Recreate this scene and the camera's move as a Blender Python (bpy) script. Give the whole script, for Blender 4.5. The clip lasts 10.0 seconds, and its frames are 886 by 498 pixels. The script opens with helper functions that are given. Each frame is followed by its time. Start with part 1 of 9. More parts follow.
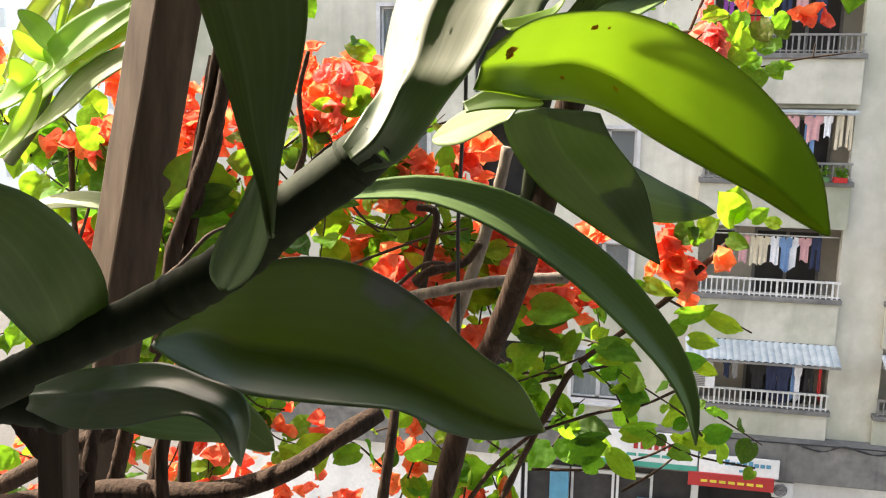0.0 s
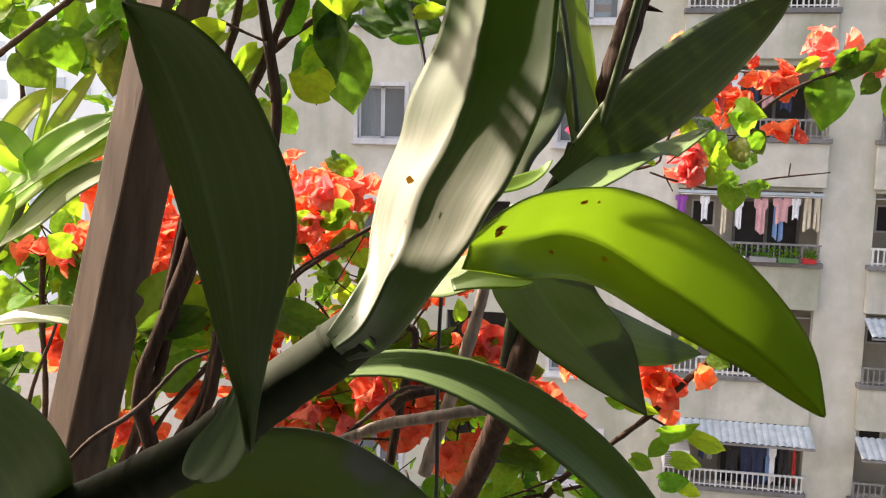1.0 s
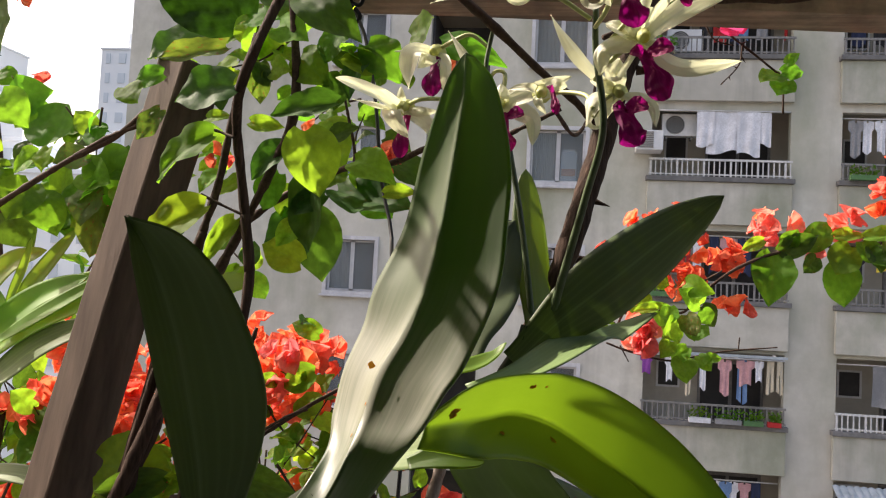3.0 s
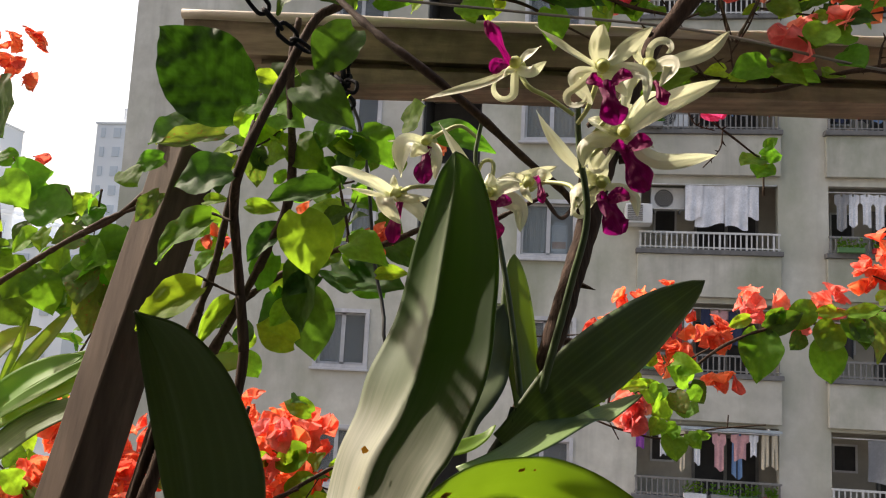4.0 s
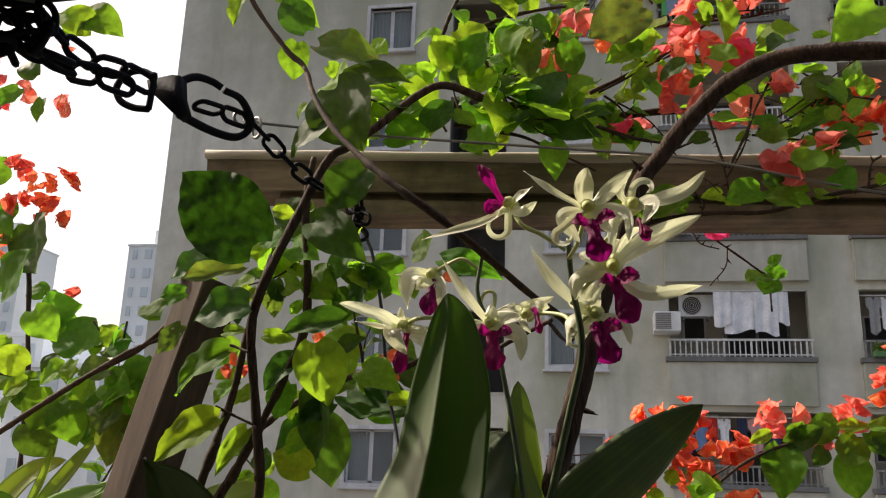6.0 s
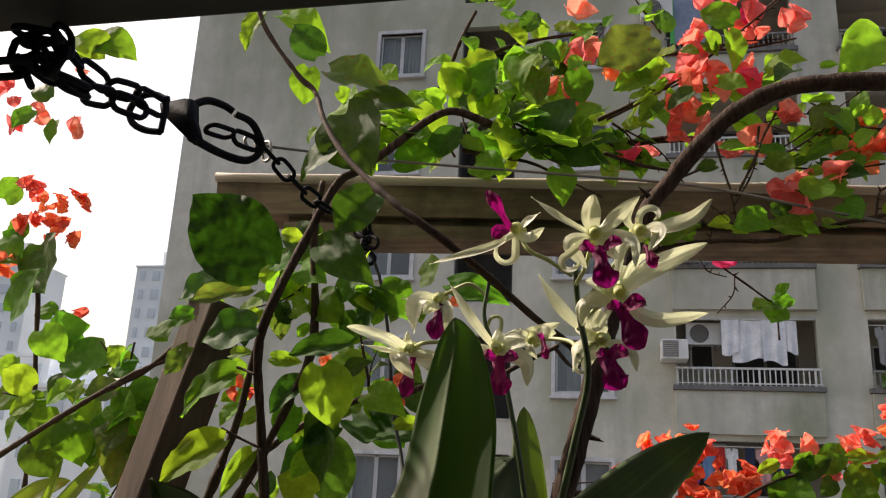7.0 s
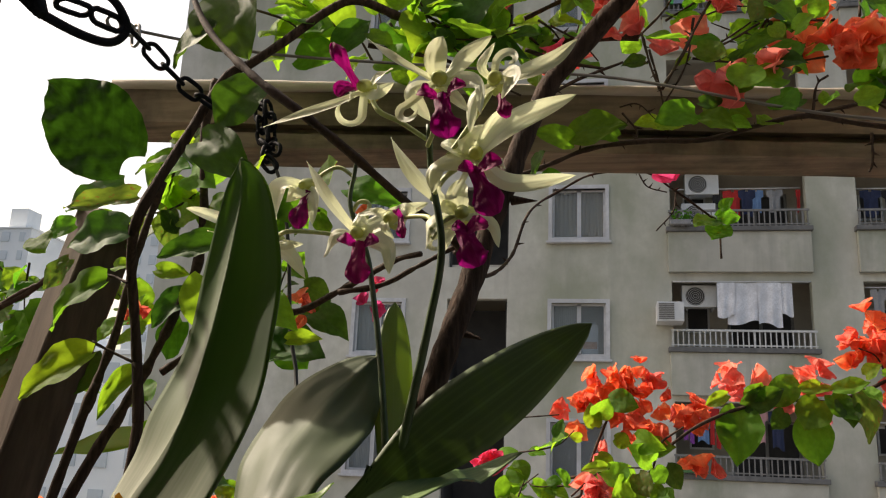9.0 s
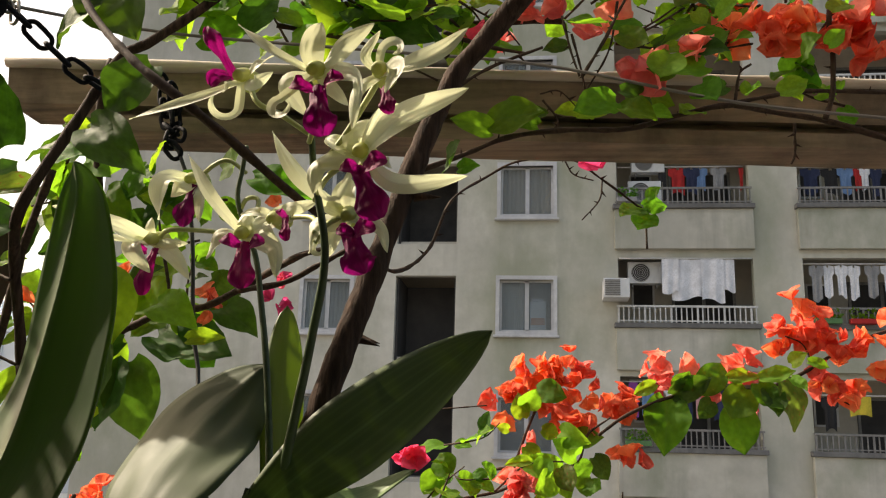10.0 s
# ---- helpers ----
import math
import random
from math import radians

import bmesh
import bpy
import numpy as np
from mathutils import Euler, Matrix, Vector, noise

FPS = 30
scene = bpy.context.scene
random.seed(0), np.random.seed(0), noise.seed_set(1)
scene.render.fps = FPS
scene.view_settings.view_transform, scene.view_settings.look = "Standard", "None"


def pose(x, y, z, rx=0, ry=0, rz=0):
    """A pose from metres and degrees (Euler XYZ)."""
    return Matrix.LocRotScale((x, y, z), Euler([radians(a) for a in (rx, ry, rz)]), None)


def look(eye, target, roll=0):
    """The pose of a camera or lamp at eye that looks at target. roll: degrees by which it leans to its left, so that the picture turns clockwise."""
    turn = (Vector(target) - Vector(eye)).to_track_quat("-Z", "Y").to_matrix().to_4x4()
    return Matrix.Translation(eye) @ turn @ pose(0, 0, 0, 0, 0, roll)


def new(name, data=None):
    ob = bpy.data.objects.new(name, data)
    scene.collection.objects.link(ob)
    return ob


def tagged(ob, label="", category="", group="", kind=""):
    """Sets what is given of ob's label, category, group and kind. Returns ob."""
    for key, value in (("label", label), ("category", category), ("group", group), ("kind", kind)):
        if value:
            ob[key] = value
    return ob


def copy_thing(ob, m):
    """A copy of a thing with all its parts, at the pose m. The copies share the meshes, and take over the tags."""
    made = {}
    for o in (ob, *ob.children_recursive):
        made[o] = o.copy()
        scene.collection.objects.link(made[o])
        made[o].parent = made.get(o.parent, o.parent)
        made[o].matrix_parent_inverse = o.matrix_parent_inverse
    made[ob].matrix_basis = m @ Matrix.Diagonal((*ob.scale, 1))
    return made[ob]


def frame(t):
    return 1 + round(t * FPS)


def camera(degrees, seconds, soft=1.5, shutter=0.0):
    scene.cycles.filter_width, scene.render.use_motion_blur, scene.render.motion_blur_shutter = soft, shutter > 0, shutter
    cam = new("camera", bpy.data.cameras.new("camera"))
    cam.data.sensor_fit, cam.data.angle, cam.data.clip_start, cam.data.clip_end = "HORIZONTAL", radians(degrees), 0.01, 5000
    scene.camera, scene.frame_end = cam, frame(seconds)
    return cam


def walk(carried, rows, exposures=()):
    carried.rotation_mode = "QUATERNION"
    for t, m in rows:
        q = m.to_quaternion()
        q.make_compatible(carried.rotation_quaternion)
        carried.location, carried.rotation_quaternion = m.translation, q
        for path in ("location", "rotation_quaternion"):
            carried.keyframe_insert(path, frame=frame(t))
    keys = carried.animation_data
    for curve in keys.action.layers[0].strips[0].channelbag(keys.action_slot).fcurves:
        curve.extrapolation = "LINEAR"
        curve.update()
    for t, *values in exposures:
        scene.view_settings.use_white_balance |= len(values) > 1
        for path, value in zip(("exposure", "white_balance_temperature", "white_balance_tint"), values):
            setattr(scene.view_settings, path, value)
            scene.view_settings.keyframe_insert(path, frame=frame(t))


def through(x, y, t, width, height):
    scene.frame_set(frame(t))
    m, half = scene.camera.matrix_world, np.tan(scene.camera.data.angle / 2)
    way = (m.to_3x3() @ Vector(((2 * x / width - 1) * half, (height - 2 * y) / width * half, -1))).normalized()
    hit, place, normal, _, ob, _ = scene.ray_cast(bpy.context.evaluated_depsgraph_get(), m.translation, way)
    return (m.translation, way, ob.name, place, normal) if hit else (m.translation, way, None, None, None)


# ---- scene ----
cam = camera(54.0, 10.0, soft=1.15)
PATH = [
    (0, (0.144, 0.16, 13.116), (-0.255, 2.075, 12.698), 0.4),
    (0.5, (0.14, 0.17, 13.143), (-0.236, 2.106, 12.811), 0.5),
    (1, (0.136, 0.175, 13.151), (-0.213, 2.128, 12.904), 1.3),
    (1.5, (0.137, 0.17, 13.157), (-0.188, 2.137, 12.992), 1.9),
    (2, (0.138, 0.165, 13.16), (-0.169, 2.14, 13.077), 2.4),
    (2.5, (0.141, 0.157, 13.162), (-0.155, 2.135, 13.178), 2.7),
    (4, (0.145, 0.133, 13.169), (-0.13, 2.095, 13.443), 2.8),
    (4.5, (0.148, 0.126, 13.172), (-0.133, 2.073, 13.531), 2.2),
    (5, (0.154, 0.123, 13.174), (-0.139, 2.054, 13.603), 1.8),
    (5.5, (0.161, 0.114, 13.176), (-0.164, 2.028, 13.658), 1.3),
    (7, (0.162, 0.108, 13.175), (-0.191, 1.99, 13.754), 2.6),
    (7.5, (0.159, 0.106, 13.175), (-0.189, 1.986, 13.763), 2.7),
    (8, (0.161, 0.11, 13.171), (-0.216, 1.98, 13.77), 2.4),
    (8.5, (0.196, 0.157, 13.157), (-0.199, 2.037, 13.714), 2.3),
    (9, (0.225, 0.191, 13.149), (-0.126, 2.095, 13.651), 2.4),
    (9.5, (0.247, 0.204, 13.156), (-0.053, 2.121, 13.643), 2.3),
    (10, (0.247, 0.22, 13.169), (0.01, 2.153, 13.622), 1.6),
]
walk(cam, [(t, look(eye, target, roll)) for t, eye, target, roll in PATH],
     exposures=[(0, 1.90, 7300, 12), (1.0, 1.66, 7400, 20), (2.5, 1.20, 7000, 21), (4.5, 0.63, 7200, 17), (5.5, 0.45, 7200, 17), (7.5, 0.47, 7150, 17), (8.5, 0.48, 7400, 15), (9.4, 0.49, 7400, 14), (10.0, 0.71, 7700, 13)])

# ---- light: hazy sun high on the left, shining towards the camera's side ----
SUN_FROM = Vector((-0.68, 0.19, 0.68)).normalized()
world = bpy.data.worlds.new("sky")
scene.world = world
world.use_nodes = True
nt = world.node_tree
sky = nt.nodes.new("ShaderNodeTexSky")
sky.sky_type = "NISHITA"
sky.sun_disc = False
sky.sun_elevation = math.asin(SUN_FROM.z)
sky.sun_rotation = math.atan2(SUN_FROM.x, SUN_FROM.y)
sky.air_density, sky.dust_density, sky.ozone_density = 1.4, 5.0, 1.0
nt.nodes["Background"].inputs["Strength"].default_value = 0.15
nt.links.new(sky.outputs[0], nt.nodes["Background"].inputs["Color"])
sun_data = bpy.data.lights.new("sun", "SUN")
sun_data.energy, sun_data.angle, sun_data.color = 4.8, radians(0.6), (1.0, 0.95, 0.86)
sun = new("sun", sun_data)
sun.matrix_world = look(SUN_FROM * 40 + Vector((0, 0, 13)), (0, 0, 13))

# ---- small tools ----
def thing(name, label, category, group="", kind="", at=(0, 0, 0)):
    ob = new(name)
    ob.location = at
    ob.empty_display_size = 0.02
    return tagged(ob, label, category, group, kind)


def mesh_of(bm, mat, smooth=True):
    me = bpy.data.meshes.new("mesh")
    bm.to_mesh(me)
    bm.free()
    me.materials.append(mat)
    if smooth:
        me.polygons.foreach_set("use_smooth", [True] * len(me.polygons))
    return me


def part(name, bm, material, parent, label="", smooth=True):
    """A bmesh in world coordinates as one mesh object under a thing or part."""
    ob = new(name, mesh_of(bm, material, smooth))
    if parent is not None:
        ob.parent = parent
        m = Matrix() if parent.parent else Matrix.Translation(parent.location)
        ob.matrix_parent_inverse = m.inverted()
    if label:
        ob["label"] = label
    return ob


def placed(name, me, parent, m, label=""):
    """A shared mesh at a pose, under a thing that stands unturned."""
    ob = new(name, me)
    ob.parent = parent
    ob.matrix_parent_inverse = Matrix.Translation(parent.location).inverted()
    ob.matrix_basis = m
    if label:
        ob["label"] = label
    return ob


def box(bm, lo, hi, bevel=0.0):
    lo, hi = Vector(lo), Vector(hi)
    made = bmesh.ops.create_cube(bm, size=1.0, matrix=Matrix.Translation((lo + hi) / 2) @ Matrix.Diagonal((*(hi - lo), 1)))
    if bevel:
        edges = list({e for v in made["verts"] for e in v.link_edges})
        bmesh.ops.bevel(bm, geom=edges, offset=bevel, segments=2, affect="EDGES", profile=0.5)
    return bm


def boxes(*spans, bevel=0.0):
    bm = bmesh.new()
    for lo, hi in spans:
        box(bm, lo, hi, bevel)
    return bm


def spline(pts, n):
    """n + 1 points evenly along a smooth curve through pts."""
    ps = [Vector(p) for p in pts]
    if len(ps) == 2:
        return [ps[0].lerp(ps[1], i / n) for i in range(n + 1)]
    ext = [2 * ps[0] - ps[1]] + ps + [2 * ps[-1] - ps[-2]]
    fine = []
    for i in range(1, len(ext) - 2):
        a, b, c, d = ext[i - 1], ext[i], ext[i + 1], ext[i + 2]
        for k in range(12):
            u = k / 12
            fine.append(0.5 * (2 * b + (c - a) * u + (2 * a - 5 * b + 4 * c - d) * u * u + (3 * b - a - 3 * c + d) * u ** 3))
    fine.append(ps[-1])
    cum = [0.0]
    for p, q in zip(fine, fine[1:]):
        cum.append(cum[-1] + (q - p).length)
    res, j = [], 0
    for i in range(n + 1):
        want = cum[-1] * i / n
        while j < len(cum) - 2 and cum[j + 1] < want:
            j += 1
        span = cum[j + 1] - cum[j]
        res.append(fine[j].lerp(fine[j + 1], (want - cum[j]) / span if span else 0))
    return res


def tube(bm, pts, r0, r1=None, n=None, sides=8, knot=0.0, seed=0):
    """A round, tapering, slightly uneven tube along a smooth curve."""
    r1 = r0 if r1 is None else r1
    n = n or max(6, 5 * len(pts))
    line = spline(pts, n)
    side = None
    rings = []
    for i, p in enumerate(line):
        tan = (line[min(i + 1, n)] - line[max(i - 1, 0)]).normalized()
        if side is None:
            side = tan.orthogonal().normalized()
        side = (side - tan * side.dot(tan)).normalized()
        up = tan.cross(side)
        r = r0 + (r1 - r0) * i / n
        if knot:
            r *= 1 + knot * noise.noise(Vector((i * 0.61, seed * 3.7, 0.5)))
        ring = []
        for k in range(sides):
            a = 2 * math.pi * k / sides
            rr = r * (1 + 0.35 * knot * noise.noise(Vector((k * 1.3, i * 0.35, seed * 5.1))))
            ring.append(bm.verts.new(p + side * (math.cos(a) * rr) + up * (math.sin(a) * rr)))
        rings.append(ring)
    for a, b in zip(rings, rings[1:]):
        for k in range(sides):
            bm.faces.new((a[k], a[(k + 1) % sides], b[(k + 1) % sides], b[k]))
    bm.faces.new(list(reversed(rings[0])))
    bm.faces.new(rings[-1])
    return bm


def rim(bm, depth):
    """Turns the open edge of a sheet back by its thickness."""
    bm.normal_update()
    edges = [e for e in bm.edges if e.is_boundary]
    normals = {v: v.normal.copy() for e in edges for v in e.verts}
    made = bmesh.ops.extrude_edge_only(bm, edges=edges)
    for v in [g for g in made["geom"] if isinstance(g, bmesh.types.BMVert)]:
        src = min(normals, key=lambda q: (q.co - v.co).length_squared)
        v.co -= normals[src] * depth


def level(table, s):
    """The value at s in a table of (place, value)."""
    for (a, va), (b, vb) in zip(table, table[1:]):
        if s <= b:
            return va + (vb - va) * max(0.0, (s - a) / (b - a))
    return table[-1][1]


def blade(pts, width, n0, n1, fold=0.0, base=0.35, belly=0.45, sharp=0.65, wave=0.0, cup=0.0, n=26, across=10, thick=0.0007, seed=0, prof=None, ripple=0.0, groove=0.0, skew=0.0, ridge=1.25):
    """A strap-like leaf along a curve: width at its widest, the facing of base and tip, the fold along the midrib."""
    bm = bmesh.new()
    uv = bm.loops.layers.uv.new("UVMap")
    line = spline(pts, n)
    n0, n1 = Vector(n0).normalized(), Vector(n1).normalized()
    grid = []
    for i, p in enumerate(line):
        s = i / n
        tan = (line[min(i + 1, n)] - line[max(i - 1, 0)]).normalized()
        nor = n0.lerp(n1, s)
        nor = (nor - tan * nor.dot(tan)).normalized()
        side = tan.cross(nor).normalized()
        if s < belly:
            u = s / belly
            w = base + (1 - base) * (u * u * (3 - 2 * u))
        else:
            w = max(0.0, 1 - ((s - belly) / (1 - belly)) ** 2.1) ** sharp
        if prof:
            w = sum(level(prof, s + k * 0.02) for k in (-2, -1, 0, 1, 2)) / 5 if s < 0.93 else level(prof, s)
        w = max(w, 0.012) * width / 2
        row = []
        for k in range(across + 1):
            u = 2 * k / across - 1
            lift = (fold * abs(u) ** ridge + cup * u * u) * w
            lift += wave * width * u * abs(u) * math.sin(s * 9.0 + seed * 2.1) + 0.010 * width * noise.noise(Vector((s * 6, u * 2, seed)))
            lift += ripple * min(w * 2, width) * noise.noise(Vector((s * 5.0, u * 4.5, seed + 3.3))) - groove * width * math.exp(-(u / 0.07) ** 2)
            squeeze = (1 + skew * (1 if u > 0 else -1)) * math.cos(min(1.2, abs(fold) * 0.7) * abs(u) * 0.6)
            v = bm.verts.new(p + side * (u * w * squeeze) + nor * lift)
            row.append((v, (0.5 + u / 2, s)))
        grid.append(row)
    for a, b in zip(grid, grid[1:]):
        for k in range(across):
            f = bm.faces.new((a[k][0], a[k + 1][0], b[k + 1][0], b[k][0]))
            for lp, c in zip(f.loops, (a[k][1], a[k + 1][1], b[k + 1][1], b[k][1])):
                lp[uv].uv = c
    if thick:
        rim(bm, thick)
    return bm


def smooth_run(pts, n):
    """n + 1 points along a smooth curve, as many to each span between control points."""
    ps = [Vector(p) for p in pts]
    ext = [2 * ps[0] - ps[1]] + ps + [2 * ps[-1] - ps[-2]]
    out = []
    for i in range(n + 1):
        x = i / n * (len(ps) - 1)
        j = min(int(x), len(ps) - 2)
        u = x - j
        a, b, c, d = ext[j:j + 4]
        out.append(0.5 * (2 * b + (c - a) * u + (2 * a - 5 * b + 4 * c - d) * u * u + (3 * b - a - 3 * c + d) * u ** 3))
    return out


def loft(left, mid, right, n=48, across=9, bulge=0.0, ripple=0.0, soft=1.12, ribs=0.0, thick=0.0007, seed=0):
    """A leaf between two edge curves and a midrib curve; bulge: how far each half swells out from flat; ribs: fine ridges along it."""
    bm = bmesh.new()
    uv = bm.loops.layers.uv.new("UVMap")
    lines = [smooth_run(q, n) for q in (left, mid, right)]
    grid = []
    for i in range(n + 1):
        s = i / n
        a, b, c = (q[i] for q in lines)
        tan = lines[1][min(i + 1, n)] - lines[1][max(i - 1, 0)]
        nor = tan.cross(c - a)
        nor = nor.normalized() if nor.length > 1e-9 else Vector((0, -1, 0))
        w = (c - a).length
        row = []
        for k in range(-across, across + 1):
            u = k / across
            e = a if u < 0 else c
            v = abs(u)
            p = b.lerp(e, v ** 0.97)
            lift = w * (bulge * math.sin(math.pi * v) + ripple * noise.noise(Vector((s * 6.0, u * 2.5, seed + 1.7))) * (0.3 + v))
            lift -= w * 0.02 * max(0.0, 1 - v / 0.16) ** soft
            lift += ribs * w * math.sin(v * 24.0) * (1 - v)
            row.append((bm.verts.new(p + nor * lift), (0.5 + u / 2, s)))
        grid.append(row)
    for a, b in zip(grid, grid[1:]):
        for k in range(2 * across):
            f = bm.faces.new((a[k][0], a[k + 1][0], b[k + 1][0], b[k][0]))
            for lp, c in zip(f.loops, (a[k][1], a[k + 1][1], b[k + 1][1], b[k][1])):
                lp[uv].uv = c
    bmesh.ops.remove_doubles(bm, verts=[q[0] for q in grid[-1]], dist=0.0004)
    if thick:
        rim(bm, thick)
    return bm


# ---- materials ----
def material(name):
    m = bpy.data.materials.new(name)
    m.use_nodes = True
    return m, m.node_tree.nodes, m.node_tree.links, m.node_tree.nodes["Principled BSDF"]


def ramp(nodes, stops):
    r = nodes.new("ShaderNodeValToRGB")
    while len(r.color_ramp.elements) < len(stops):
        r.color_ramp.elements.new(0.5)
    for e, (p, c) in zip(r.color_ramp.elements, stops):
        e.position, e.color = p, (*c, 1)
    return r


def tex(nodes, links, scale, detail=4.0, rough=0.55, coords="Object", stretch=(1, 1, 1)):
    co = nodes.new("ShaderNodeTexCoord")
    mp = nodes.new("ShaderNodeMapping")
    mp.inputs["Scale"].default_value = stretch
    nz = nodes.new("ShaderNodeTexNoise")
    nz.inputs["Scale"].default_value, nz.inputs["Detail"].default_value, nz.inputs["Roughness"].default_value = scale, detail, rough
    links.new(co.outputs[coords], mp.inputs[0])
    links.new(mp.outputs[0], nz.inputs["Vector"])
    return nz.outputs["Fac"]


def bumped(nodes, links, bsdf, fac, strength, distance):
    b = nodes.new("ShaderNodeBump")
    b.inputs["Strength"].default_value, b.inputs["Distance"].default_value = strength, distance
    links.new(fac, b.inputs["Height"])
    links.new(b.outputs[0], bsdf.inputs["Normal"])
    return b


def mixed(nodes, links, fac, a, b, blend="MIX"):
    m = nodes.new("ShaderNodeMix")
    m.data_type, m.blend_type = "RGBA", blend
    for slot, v in ((0, fac), (6, a), (7, b)):
        if isinstance(v, (int, float)):
            m.inputs[slot].default_value = v
        elif isinstance(v, tuple):
            m.inputs[slot].default_value = (*v, 1)
        else:
            links.new(v, m.inputs[slot])
    return m.outputs[2]


def grained(name, low, high, scale, rough=0.7, bump=0.3, dist=0.002, stretch=(1, 1, 1), metal=0.0, big=None, streak=None, stain=None, spec=0.5):
    """Two scales of noise between two colours, with relief. streak: dark runs down the surface; stain: colour, scale and share of damp patches."""
    m, nd, ln, bs = material(name)
    fine = tex(nd, ln, scale, 6, 0.6, stretch=stretch)
    wide = tex(nd, ln, big or scale / 9, 3, 0.5, stretch=stretch)
    c1 = ramp(nd, [(0.3, low), (0.7, high)])
    ln.new(fine, c1.inputs[0])
    mid = tuple((a + b) / 2 * 0.72 for a, b in zip(low, high))
    r2 = ramp(nd, [(0.42, (0, 0, 0)), (0.62, (1, 1, 1))])
    ln.new(wide, r2.inputs[0])
    col = mixed(nd, ln, r2.outputs[0], c1.outputs[0], mid)
    k = nd.new("ShaderNodeMix")
    k.data_type, k.blend_type = "RGBA", "MIX"
    k.inputs[0].default_value = 0.55
    ln.new(c1.outputs[0], k.inputs[6])
    ln.new(col, k.inputs[7])
    final = k.outputs[2]
    if streak:
        run = tex(nd, ln, streak, 4, 0.6, stretch=(1, 1, 0.09))
        r3 = ramp(nd, [(0.52, (0, 0, 0)), (0.72, (1, 1, 1))])
        ln.new(run, r3.inputs[0])
        s2 = nd.new("ShaderNodeMath")
        s2.operation = "MULTIPLY"
        s2.inputs[1].default_value = 0.5
        ln.new(r3.outputs[0], s2.inputs[0])
        final = mixed(nd, ln, s2.outputs[0], final, tuple(v * 0.5 for v in low))
    if stain:
        damp = tex(nd, ln, stain[1], 7, 0.62, stretch=(1, 1, 0.55))
        r4 = ramp(nd, [(0.44, (0, 0, 0)), (0.66, (stain[2],) * 3)])
        ln.new(damp, r4.inputs[0])
        final = mixed(nd, ln, r4.outputs[0], final, stain[0])
    ln.new(final, bs.inputs["Base Color"])
    bs.inputs["Specular IOR Level"].default_value = spec
    bs.inputs["Roughness"].default_value, bs.inputs["Metallic"].default_value = rough, metal
    bumped(nd, ln, bs, fine, bump, dist)
    return m


def plain(name, col, rough=0.6, metal=0.0, scale=60.0):
    return grained(name, tuple(c * 0.82 for c in col), tuple(min(1, c * 1.1) for c in col), scale, rough, 0.08, 0.001, metal=metal)


